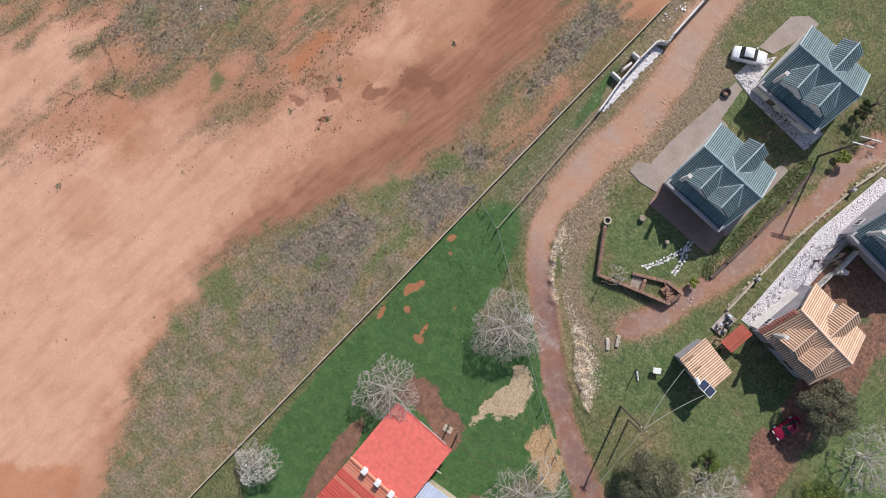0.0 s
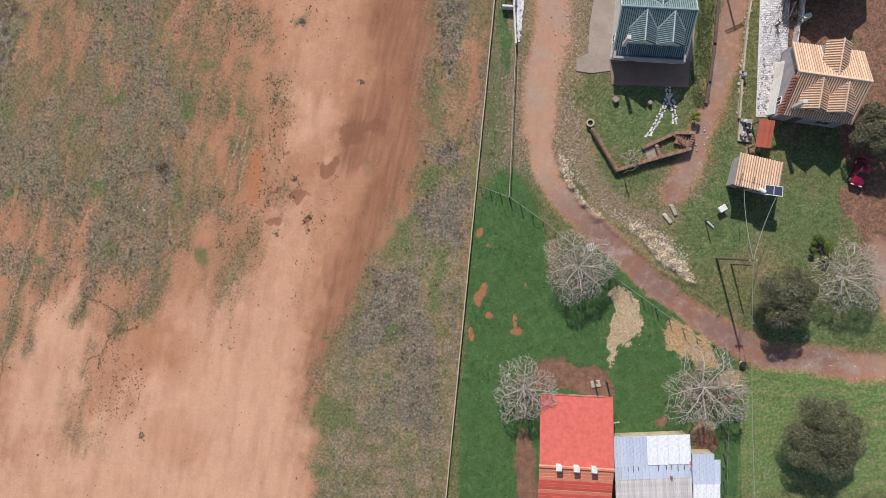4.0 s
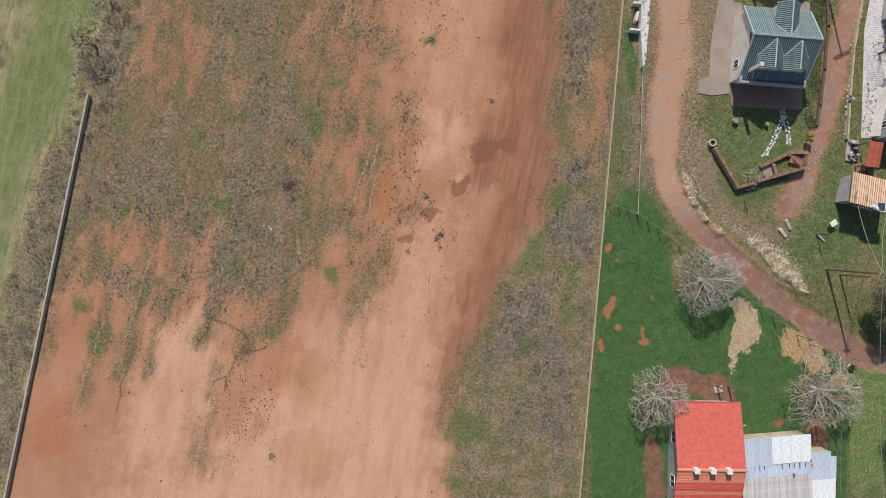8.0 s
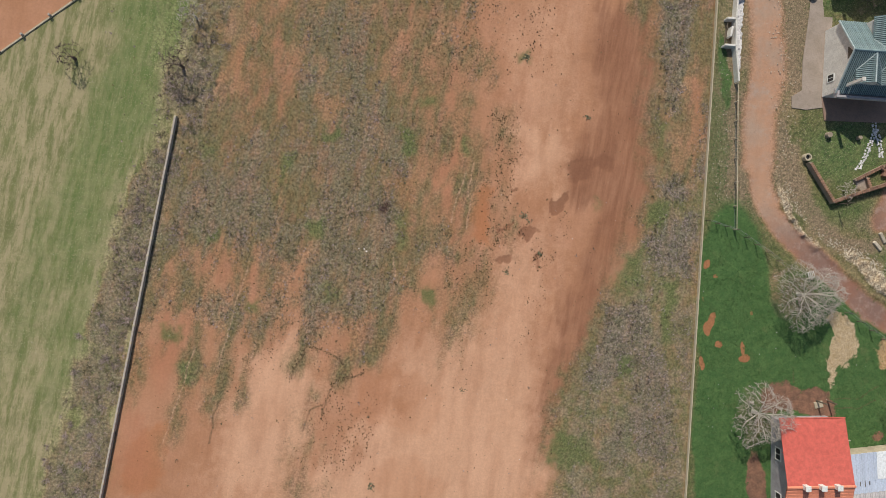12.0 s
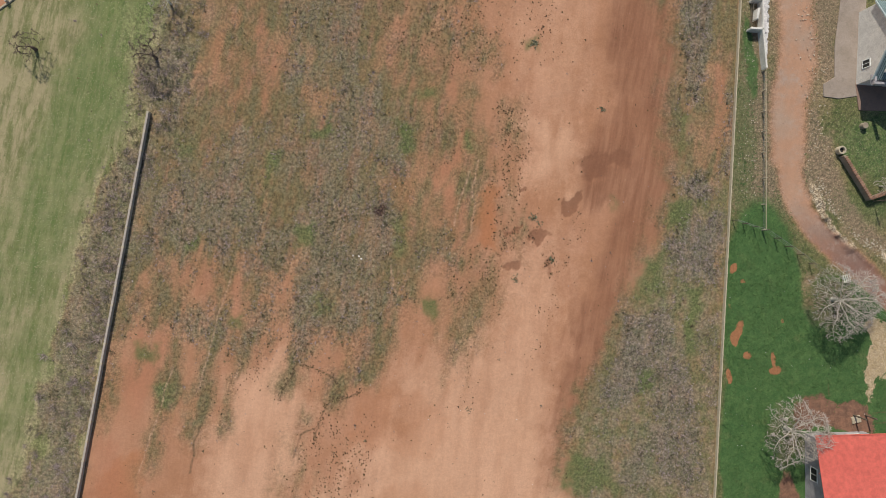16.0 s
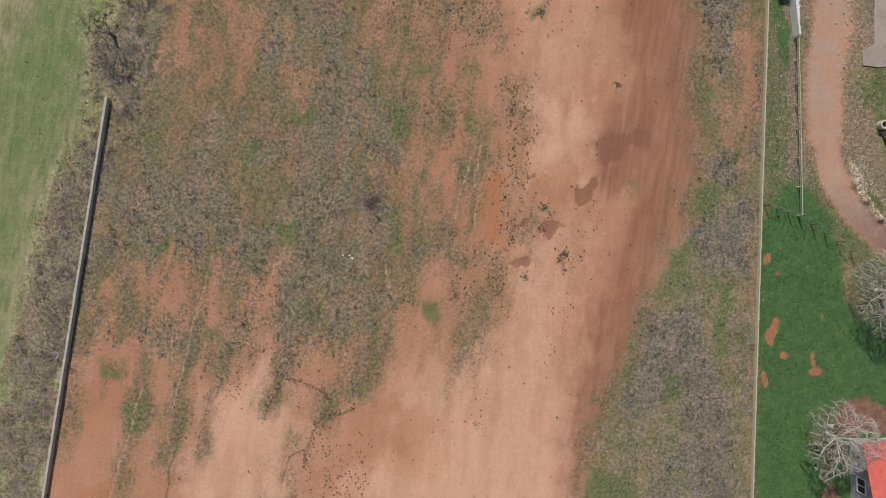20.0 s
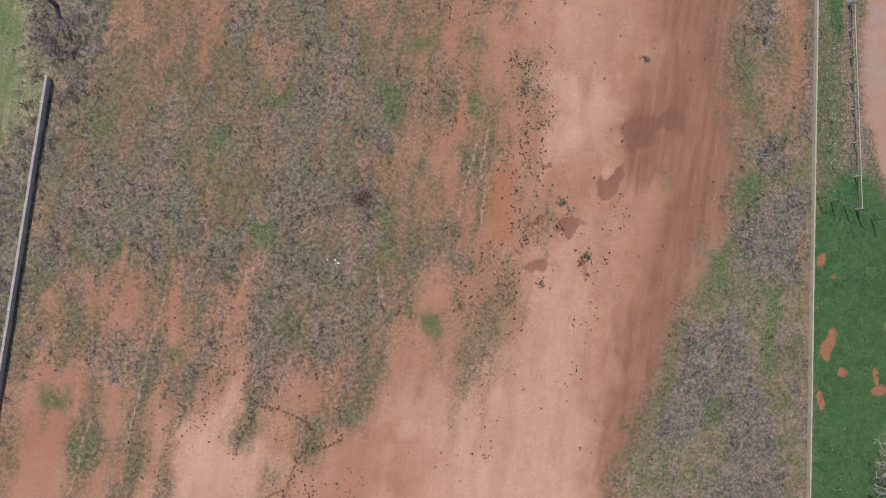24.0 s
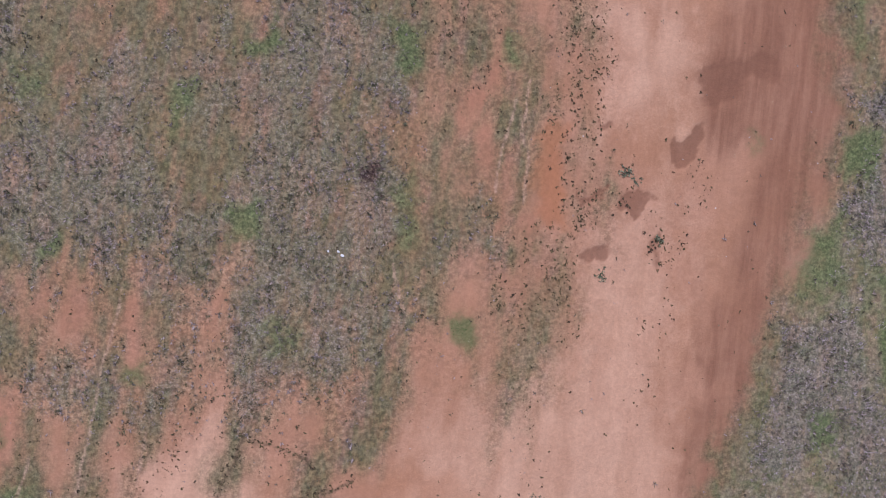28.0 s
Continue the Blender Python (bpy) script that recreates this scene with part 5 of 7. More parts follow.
def stone_shape(rng, r, h):
    """A flat, uneven stone with a worn top."""
    n = 7
    rim = [(math.cos(2 * math.pi * i / n) * r * rng.uniform(0.75, 1.1), math.sin(2 * math.pi * i / n) * r * rng.uniform(0.7, 1.1)) for i in range(n)]
    return Shape().hull([[(x, y, 0) for x, y in rim], [(x, y, h * 0.7) for x, y in rim], [(x * 0.8, y * 0.8, h * rng.uniform(0.9, 1.1)) for x, y in rim]])


STONES = [stone_shape(random.Random(i), 0.2, 0.1).mesh("stone", STONE_WHITE) for i in range(6)]
STONES_GREY = [stone_shape(random.Random(i + 20), 0.22, 0.12).mesh("stone", STONE_GREY) for i in range(4)]
ROCKS = [stone_shape(random.Random(i + 40), 0.35, 0.3).mesh("rock", ROCK) for i in range(5)]


def stones_in(owner, outline, gap, base, grey=0.0, size=1.0, seed=0, limit=300):
    rng = random.Random(seed)
    xs, ys = [p[0] for p in outline], [p[1] for p in outline]
    made, y, rest = 0, min(ys), Shape()
    while y < max(ys):
        x = min(xs) + rng.uniform(0, gap)
        while x < max(xs):
            p = x + rng.uniform(-0.3, 0.3) * gap, y + rng.uniform(-0.3, 0.3) * gap
            if inside(p, outline):
                k = size * rng.uniform(0.75, 1.2)
                m = pose(p[0], p[1], base, 0, 0, rng.uniform(0, 360)) @ Matrix.Diagonal((k, k * rng.uniform(0.7, 1.0), 1, 1))
                me = rng.choice(STONES_GREY if rng.random() < grey else STONES)
                if made < limit:
                    part("stone", me, None, owner).matrix_basis = m
                else:
                    rest.add([m @ v.co for v in me.vertices], [tuple(f.vertices) for f in me.polygons])
                made += 1
            x += gap
        y += gap
    if rest.v:
        tagged(part("stone_rubble", rest, STONE_WHITE, owner), kind="stuff")
    return made


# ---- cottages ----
# darker trough colours that paint in the shade between ribs
PANS = {ROOF_GREEN: ROOF_GREEN_PAN_SHADE, ROOF_TAN: ROOF_TAN_DARK}


def sheet_mesh(name, length, pitch, material, rise=0.07):
    """One ribbed strip of roof, x across, y up the slope."""
    s = Shape()
    prof = [(0.0, 0.0), (0.40, 0.0), (0.5, rise), (0.88, rise), (1.0, 0.0)]
    pts = [(x * pitch, y, z) for y in (0.0, length) for x, z in prof]
    s.add(pts, [(i, i + 1, i + 6, i + 5) for i in range(4)])
    me = s.mesh(name, material)
    # the trough face carries rib shade in its colour
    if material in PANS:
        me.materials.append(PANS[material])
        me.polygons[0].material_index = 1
    return me


def lay_slope(roof, a, b, up, length, pitch, material, name="roof_sheet"):
    """Strips side by side from a to b along the eave, running up the slope."""
    a, b, up = Vector(a), Vector(b), Vector(up).normalized()
    across = (b - a).normalized()
    normal = across.cross(up).normalized()
    n = max(1, round((b - a).length / pitch))
    me = sheet_mesh(name, length, (b - a).length / n, material)
    m = Matrix((across, up, normal)).transposed().to_4x4()
    for i in range(n):
        ob = part(name, me, None, roof)
        ob.matrix_basis = Matrix.Translation(a + (b - a) * (i / n)) @ m


def roof_panel(roof, corners, drop, material, name="deck"):
    """The board under the strips."""
    lower = [(x, y, z - drop) for x, y, z in corners]
    part(name, Shape().hull([lower, corners]), material, roof)


def window_part(house, x, y, z, w, h, facing, casing, name="window"):
    """A framed window set on a wall that faces that way (degrees)."""
    m = pose(x, y, z, 0, 0, facing)
    fr = Shape().box(0, 0, 0, 0.09, w + 0.16, 0.09).box(0, 0, h, 0.09, w + 0.16, 0.09).box(0, -w / 2 - 0.04, 0, 0.08, 0.09, h).box(0, w / 2 + 0.04, 0, 0.08, 0.09, h).box(0, 0, 0, 0.06, 0.06, h)
    ob = part(name, fr, casing, house)
    ob.matrix_basis = m
    part("pane", Shape().box(-0.01, 0, 0.05, 0.03, w, h - 0.05), DARK, ob, "dark glass pane")
    return ob


def cottage(at, half_w, half_d, eave, ridge, tile, deck, wall, trim, label, pitch=0.29, parapet=True, chimney=True, dormers=(-1.25, 1.75), valley=True):
    """A gabled cottage: ridge from west to east, two dormers to the south, one to the north."""
    house = thing("cottage", label, "house", at, "cottages")
    over = 0.25
    w, d = half_w - over, half_d - 0.2
    tall = eave - 0.12
    slope = (ridge - eave) / half_d
    gable = [(-w, -d, -0.1), (-w, d, -0.1), (-w, d, tall), (-w, 0, ridge - 0.2), (-w, -d, tall)]
    part("wall", Shape().hull([gable, [(w, y, z) for _, y, z in gable]]), wall, house, bevel=0.02)
    roof = part("roof", Shape().hull([[(-half_w, -half_d, eave - 0.1), (-half_w, 0, ridge - 0.1), (-half_w, half_d, eave - 0.1), (-half_w, half_d, eave - 0.02), (-half_w, 0, ridge - 0.02), (-half_w, -half_d, eave - 0.02)],
                                      [(half_w, -half_d, eave - 0.1), (half_w, 0, ridge - 0.1), (half_w, half_d, eave - 0.1), (half_w, half_d, eave - 0.02), (half_w, 0, ridge - 0.02), (half_w, -half_d, eave - 0.02)]]), deck, house)
    run = math.hypot(half_d, ridge - eave)
    lay_slope(roof, (-half_w, -half_d, eave), (half_w, -half_d, eave), (0, half_d, ridge - eave), run, pitch, tile)
    lay_slope(roof, (half_w, half_d, eave), (-half_w, half_d, eave), (0, -half_d, ridge - eave), run, pitch, tile)
    part("ridge_cap", Shape().hull([[(x, -0.16, ridge - 0.04), (x, 0.16, ridge - 0.04), (x, 0.07, ridge + 0.09), (x, -0.07, ridge + 0.09)] for x in (-half_w, half_w)]), tile, roof)
    for x in (-half_w, half_w):
        for sgn in (-1, 1):
            part("barge_board", Shape().hull([[(x + e, sgn * half_d, eave - 0.12), (x + e, sgn * half_d, eave + 0.07), (x + e, 0, ridge + 0.07), (x + e, 0, ridge - 0.12)] for e in (-0.06, 0.06)]), trim, roof)
    # dormers
    top = ridge - 0.12
    for cx, sgn, half, front in [(dormers[0], -1, 1.6, 3.6), (dormers[1], -1, 1.55, 3.6), (0.35, 1, 1.35, half_d + 0.1)]:
        low = top - half * 0.72
        back = (ridge - top) / slope - 0.12
        body = [(cx - half + 0.2, low - 0.12), (cx - half + 0.2, eave - 0.6), (cx + half - 0.2, eave - 0.6), (cx + half - 0.2, low - 0.12), (cx, top - 0.2)]
        dormer = part("dormer", Shape().hull([[(x, sgn * (front - 0.25), z) for x, z in body], [(x, sgn * back, z) for x, z in body]]), wall, house)
        span = math.hypot(half, top - low)
        deckm = Shape()
        for side in (-1, 1):
            e0, e1 = (cx + side * half, sgn * front, low), (cx + side * half, sgn * back, low)
            if side * sgn > 0:
                e0, e1 = e1, e0
            e0, e1 = Vector(e0), Vector(e1)
            if side * sgn < 0:
                e0, e1 = e0, e1
            up = Vector((-side * half, 0, top - low))
            if (e1 - e0).normalized().cross(up).z < 0:
                e0, e1 = e1, e0
            lay_slope(dormer, e0, e1, up, span, pitch, tile)
            deckm.hull([[(cx, sgn * y, top - 0.09), (cx + side * half, sgn * y, low - 0.09), (cx + side * half, sgn * y, low - 0.02), (cx, sgn * y, top - 0.02)] for y in (front, back)])
            if valley:
                yl = (ridge - low) / slope
                part("valley_flashing", Shape().rod((cx, sgn * (ridge - top) / slope, top + 0.05), (cx + side * half, sgn * yl, low + 0.06), 0.075, sides=4), trim, dormer)
        part("deck", deckm, deck, dormer)
        part("ridge_cap", Shape().rod((cx, sgn * (back + 0.2), top + 0.03), (cx, sgn * (front + 0.05), top + 0.03), 0.085, sides=6), trim if valley else tile, dormer)
        window_part(dormer, cx, sgn * (front - 0.22), eave + 0.15, 1.2, 0.75, 90 * sgn, trim)
    if parapet:
        part("balcony", Shape().box(0, -half_d + 0.1, eave - 0.45, 2 * half_w - 0.1, 1.1, 0.22), PLASTER_GREY, house, "grey balcony floor", 0.02)
        part("parapet", Shape().box(0, -half_d - 0.42, eave - 0.3, 2 * half_w - 0.1, 0.3, 0.55).box(-half_w + 0.2, -half_d + 0.05, eave - 0.3, 0.25, 0.7, 0.55).box(half_w - 0.2, -half_d + 0.05, eave - 0.3, 0.25, 0.7, 0.55), PLASTER_GREY, house, "pale grey balcony parapet", 0.03)
    if chimney:
        stack = part("chimney", Shape().box(-half_w + 1.0, -half_d + 0.85, eave - 0.4, 0.36, 0.36, ridge - eave + 0.75), PLASTER, house, "white plastered chimney stack", 0.02)
        part("chimney_cap", Shape().box(-half_w + 1.0, -half_d + 0.85, ridge + 0.35, 0.46, 0.46, 0.1), PLASTER, stack, bevel=0.02)
    window_part(house, -w - 0.03, -2.2, 0.9, 0.8, 1.1, 180, PIPE_WHITE)
    part("gable_panel", Shape().hull([[(x, -0.75, ridge - 1.35), (x, 0.75, ridge - 1.35), (x, 0, ridge - 0.55)] for x in (-w - 0.05, -w + 0.05)]), TIMBER, house, "brown timber gable panel")
    window_part(house, w + 0.03, 0.5, 1.0, 1.2, 1.1, 0, trim)
    door = part("door", Shape().box(-1.4, -d - 0.03, 0.0, 0.95, 0.08, 2.05), TIMBER, house, "dark timber door", 0.01)
    part("handle", Shape().rod((-1.05, -d - 0.12, 1.0), (-1.05, -d - 0.05, 1.0), 0.025), WIRE, door)
    window_part(house, 1.5, -d - 0.03, 0.95, 1.5, 1.1, -90, trim)
    return house


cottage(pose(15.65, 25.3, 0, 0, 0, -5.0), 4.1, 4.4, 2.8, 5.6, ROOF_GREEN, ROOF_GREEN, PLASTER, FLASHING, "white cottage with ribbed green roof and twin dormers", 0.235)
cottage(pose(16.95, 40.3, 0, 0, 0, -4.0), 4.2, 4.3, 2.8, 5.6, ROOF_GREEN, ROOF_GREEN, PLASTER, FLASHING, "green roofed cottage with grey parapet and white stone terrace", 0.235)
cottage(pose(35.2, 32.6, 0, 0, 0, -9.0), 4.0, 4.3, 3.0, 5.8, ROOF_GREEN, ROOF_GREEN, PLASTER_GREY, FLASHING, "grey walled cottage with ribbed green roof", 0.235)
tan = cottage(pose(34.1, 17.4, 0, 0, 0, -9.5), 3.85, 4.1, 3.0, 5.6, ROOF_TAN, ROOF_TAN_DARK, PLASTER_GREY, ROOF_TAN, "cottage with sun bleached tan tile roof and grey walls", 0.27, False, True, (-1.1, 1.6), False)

for i in range(14):
    y = -4.05 + i * 0.27
    part("verge_tile", Shape().box(-3.98, y, 3.0 + (y + 4.1) * 0.634 + 0.02, 0.62, 0.22, 0.1), ROOF_RUST, tan, "rust red verge tile", 0.015)

# ---- red roofed house ----
red = thing("farmhouse", "farmhouse with smooth bright red roof and ribbed rear slope", "house", pose(6.8, -25.7, 0, 0, 0, -2.0))
part("wall", Shape().hull([[(x, 7.2, -0.1), (x, -7.0, -0.1), (x, -7.0, 2.4), (x, 0, 3.95), (x, 7.2, 2.4)] for x in (-3.55, 3.55)]), PLASTER_GREY, red, "grey plastered wall", 0.02)
front = part("front_roof", Shape().hull([[(-4.15, 7.6, 2.5), (-4.15, 0, 4.15), (-4.15, 0, 4.25), (-4.15, 7.6, 2.6)], [(4.15, 7.6, 2.5), (4.15, 0, 4.15), (4.15, 0, 4.25), (4.15, 7.6, 2.6)]]), ROOF_RED, red, "smooth painted red roof slab", 0.03)
part("fascia", Shape().box(0, 7.66, 2.42, 8.3, 0.1, 0.22).box(-4.2, 3.8, 3.2, 0.08, 0.1, 0.1), ROOF_RED, front, bevel=0.01)
rear = part("rear_roof", Shape().hull([[(-4.15, 0, 4.05), (-4.15, -7.4, 2.4), (-4.15, -7.4, 2.48), (-4.15, 0, 4.13)], [(4.15, 0, 4.05), (4.15, -7.4, 2.4), (4.15, -7.4, 2.48), (4.15, 0, 4.13)]]), ROOF_RUST, red, "ribbed orange tile rear roof")
for i in range(18):
    y0 = -0.08 - i * 0.4
    # orange top courses, then the roof's red brightened against the slope's shade
    tone = ROOF_ORANGE if i < 4 or i % 9 == 7 else ROOF_RED_BRIGHTENED
    z0 = 4.16 - 0.223 * -y0
    part("roof_course", Shape().hull([[(x, y0, z0 + 0.02), (x, y0 - 0.36, z0 - 0.06), (x, y0 - 0.40, z0 - 0.02), (x, y0 - 0.05, z0 + 0.07)] for x in (-4.15, 4.15)]), tone, rear)
part("ridge_cap", Shape().hull([[(x, -0.3, 4.12), (x, 0.12, 4.24), (x, 0.02, 4.36), (x, -0.2, 4.32)] for x in (-4.2, 4.2)]), ROOF_ORANGE, red)
for x in (-2.05, -0.1, 1.85):
    vent = part("roof_vent", Shape().box(x, 0.02, 3.9, 0.56, 0.56, 0.95), PIPE_WHITE, red, "white box vent on the ridge", 0.03)
    part("vent_cap", Shape().box(x, 0.02, 4.85, 0.66, 0.66, 0.08), PIPE_WHITE, vent, bevel=0.02)
window_part(red, -3.58, 3.0, 0.9, 1.4, 1.1, 180, PIPE_WHITE)
window_part(red, -3.58, -2.5, 0.9, 1.4, 1.1, 180, PIPE_WHITE)
window_part(red, 1.5, 7.23, 0.9, 1.4, 1.1, 90, PIPE_WHITE)
part("door", Shape().box(-1.0, 7.24, 0, 0.9, 0.08, 2.05), TIMBER, red, "dark timber door", 0.01)
part("beam", Shape().rod((3.9, 4.6, 2.3), (5.0, 4.8, 2.3), 0.09), TIMBER_PALE, red, "pale timber beam end")

# ---- sheet metal shed ----
shed = thing("shed", "long shed roofed with mixed galvanised and white sheets", "shed", pose(11.15, -22.7, 0, 0, 0, 3.5))
part("wall", Shape().box(4.4, -3.9, -0.1, 8.4, 7.0, 2.25), CONCRETE_OLD, shed, "rough grey block wall", 0.02)


def flat_roof(parent, x0, x1, y0, y1, z0, z1, pitch, material, name="roof_sheet"):
    base = part("roof", Shape().hull([[(x, y0, z0 - 0.06), (x, y1, z1 - 0.06), (x, y1, z1 - 0.01), (x, y0, z0 - 0.01)] for x in (x0, x1)]), material, parent)
    lay_slope(base, (x0, y0, z0), (x1, y0, z0), (0, y1 - y0, z1 - z0), math.hypot(y1 - y0, z1 - z0), pitch, material, name)


flat_roof(shed, 0.0, 3.75, -3.5, 0.0, 2.52, 2.75, 0.75, ZINC)
flat_roof(shed, 3.75, 8.6, -3.4, 0.0, 2.55, 2.78, 1.2, WHITE_SHEET)
flat_roof(shed, 0.0, 8.6, -5.0, -3.45, 2.4, 2.52, 0.8, ZINC)
flat_roof(shed, 0.0, 8.6, -9.0, -4.95, 2.1, 2.41, 0.22, ZINC_OLD)
rng = random.Random(8)
for x in (1.5, 2.1, 2.7, 4.9, 5.8, 6.4, 7.1, 7.8):
    part("roof_batten", Shape().box(x, -3.75, 2.52, 0.07, rng.uniform(0.4, 0.8), 0.08), TIMBER, shed)
for x, y in ((8.5, -3.3), (8.55, -3.9), (6.3, -4.9)):
    part("brick", Shape().box(x, y, 2.5, 0.2, 0.35, 0.16), BRICK, shed)
side = thing("lean_to", "low lean to with blue grey and white metal sheets", "shed", pose(20.2, -24.6, 0, 0, 0, 1.5))
part("wall", Shape().box(1.35, -3.0, -0.1, 2.4, 5.6, 1.85), CONCRETE_OLD, side, "", 0.02)
flat_roof(side, 0.0, 2.45, -3.5, 0.0, 1.95, 2.15, 0.8, ZINC)
flat_roof(side, 2.45, 3.15, -3.5, -0.7, 1.93, 2.1, 0.7, ZINC)
flat_roof(side, 0.1, 3.1, -6.6, -3.45, 1.7, 1.93, 0.75, WHITE_SHEET)

# ---- hut with solar panel ----
hut = thing("hut", "small hut with tan tile roof and rooftop pipes", "hut", pose(27.4, 7.3, 0, 0, 0, -14.5))
part("wall", Shape().hull([[(-2.2, -1.6, -0.1), (-2.2, 1.7, -0.1), (-2.2, 1.7, 2.3), (-2.2, -1.6, 2.9)], [(2.2, -1.6, -0.1), (2.2, 1.7, -0.1), (2.2, 1.7, 2.3), (2.2, -1.6, 2.9)]]), PLASTER_GREY, hut, "", 0.02)
base = part("roof", Shape().hull([[(x, 2.0, 2.3), (x, -1.9, 3.0), (x, -1.9, 3.08), (x, 2.0, 2.38)] for x in (-2.45, 2.45)]), ROOF_TAN_DARK, hut)
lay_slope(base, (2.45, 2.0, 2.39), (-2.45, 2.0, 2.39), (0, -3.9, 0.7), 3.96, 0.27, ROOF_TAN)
part("door", Shape().box(-0.8, -1.64, 0, 0.85, 0.08, 2.0), TIMBER, hut, "", 0.01)
window_part(hut, 1.1, -1.63, 1.0, 0.9, 0.8, -90, PIPE_WHITE)
panel = thing("solar_panel", "blue black solar panel with pale frame on hut roof", "solar panel", pose(28.75, 5.35, 3.06, -10, 0, -8))
part("frame", Shape().box(0, 0.55, 0.2, 1.9, 0.06, 0.07).box(0, -0.55, 0.2, 1.9, 0.06, 0.07).box(-0.95, 0, 0.2, 0.06, 1.16, 0.07).box(0.95, 0, 0.2, 0.06, 1.16, 0.07).box(0, 0, 0.2, 0.06, 1.1, 0.07), PIPE_WHITE, panel, "pale metal frame")
for k, x in enumerate((-0.47, 0.47)):
    part("cell_sheet", Shape().box(x, 0, 0.21, 0.86, 1.04, 0.05), PANEL, panel, "blue black cells")
for x in (-0.8, 0.8):
    part("bracket", Shape().rod((x, -0.4, 0.22), (x, -0.4, -0.06), 0.03).rod((x, 0.4, 0.22), (x, 0.4, -0.06), 0.03), WIRE, panel)
pipes = thing("roof_pipes", "rusty pipe frame lying on the hut roof", "pipes", pose(26.4, 6.1, 2.83, 0, 0, -16))
part("pipe", Shape().rod((-1.6, 0.3, 0.12), (1.3, 0.3, 0.14), 0.05).rod((-1.6, -0.4, 0.24), (1.3, -0.4, 0.25), 0.05), TIMBER, pipes)
part("pipe", Shape().rod((-1.2, -0.7, 0.3), (-1.2, 1.0, 0.08), 0.05).rod((0.2, -0.7, 0.3), (0.2, 1.0, 0.08), 0.05), TIMBER, pipes)
part("geyser", Shape().rod((0.85, -0.3, 0.5), (1.6, -0.5, 0.5), 0.24, sides=12), PIPE_WHITE, pipes, "white water cylinder", 0.03)

lean = thing("carport", "small lean to with rust red tile roof", "lean-to", pose(28.35, 12.0, 0, 0, 0, -8))
for x, y in ((-0.75, -1.4), (0.75, -1.4), (-0.75, 1.4), (0.75, 1.4)):
    part("post", Shape().box(x, y, -0.1, 0.12, 0.12, 2.1), TIMBER, lean)
base = part("roof", Shape().hull([[(x, -1.55, 1.95), (x, 1.55, 2.25), (x, 1.55, 2.31), (x, -1.55, 2.01)] for x in (-0.85, 0.85)]), ROOF_RUST, lean)
lay_slope(base, (-0.85, -1.55, 2.02), (0.85, -1.55, 2.02), (0, 3.1, 0.3), 3.11, 0.24, ROOF_RUST)
grill = thing("yard_clutter", "dark heap of pots and metal on a grey slab", "clutter", pose(27.0, 12.8, 0, 0, 0, -5))
part("slab", Shape().box(0, 0, -0.1, 1.5, 2.7, 0.3), CONCRETE_DARK, grill, "", 0.03)
rng = random.Random(5)
for i in range(16):
    x, y = rng.uniform(-0.6, 0.6), rng.uniform(-1.2, 1.2)
    if i % 2:
        part("box", Shape().box(x, y, 0.2, rng.uniform(0.2, 0.5), rng.uniform(0.2, 0.5), rng.uniform(0.2, 0.6), rng.uniform(0, 90)), rng.choice([DARK, CONCRETE_DARK, ZINC]), grill, "", 0.02)
    else:
        part("pot", Shape().rod((x, y, 0.2), (x, y, rng.uniform(0.4, 0.7)), rng.uniform(0.12, 0.24), sides=10), rng.choice([DARK, CONCRETE_DARK]), grill)
screen = thing("side_wall", "sloping pale plaster wall beside the tan cottage", "wall", pose(30.5, 18.0, 0, 0, 0, -9))
part("wall", Shape().hull([[(-0.5, -3.6, -0.1), (0.3, -3.6, -0.1), (0.3, -3.6, 1.0), (-0.1, -3.6, 1.0)], [(-0.5, 2.6, -0.1), (0.3, 2.6, -0.1), (0.3, 2.6, 1.4), (0.1, 2.6, 1.4)]]), PLASTER, screen, "", 0.03)
frame_ob = thing("timber_frame", "leaning grey timber frame and rails over stones", "timber", pose(31.9, 26.0, 0, 0, 0, -6))
rng = random.Random(3)
for i in range(9):
    x, y = rng.uniform(-1.2, 0.9), rng.uniform(-2.2, 2.4)
    part("plank", Shape().rod((x, y, 0.15), (x + rng.uniform(-0.5, 0.5), y + rng.uniform(0.8, 2.0), rng.uniform(0.2, 1.4)), 0.07, sides=4), rng.choice([TIMBER, TIMBER_PALE, CONCRETE_DARK]), frame_ob)
wall_run(frame_ob, [(0.9, -4.2), (1.0, -1.0), (1.3, -0.8), (1.2, 3.4)], 1.1, 0.2, PLASTER, "low_wall", "white low wall")
part("pillar", Shape().box(1.6, -0.2, -0.1, 0.9, 0.5, 1.5, 20), PLASTER, frame_ob, "white plastered pillar", 0.03)

# ---- brick garden enclosure ----
garden = thing("garden_wall", "angled brown brick garden wall with brick on edge coping", "garden wall")
COPING = Shape().box(0, 0, 0, 0.17, 0.42, 0.11).mesh("brick", BRICK, 0.012)
rng = random.Random(2)
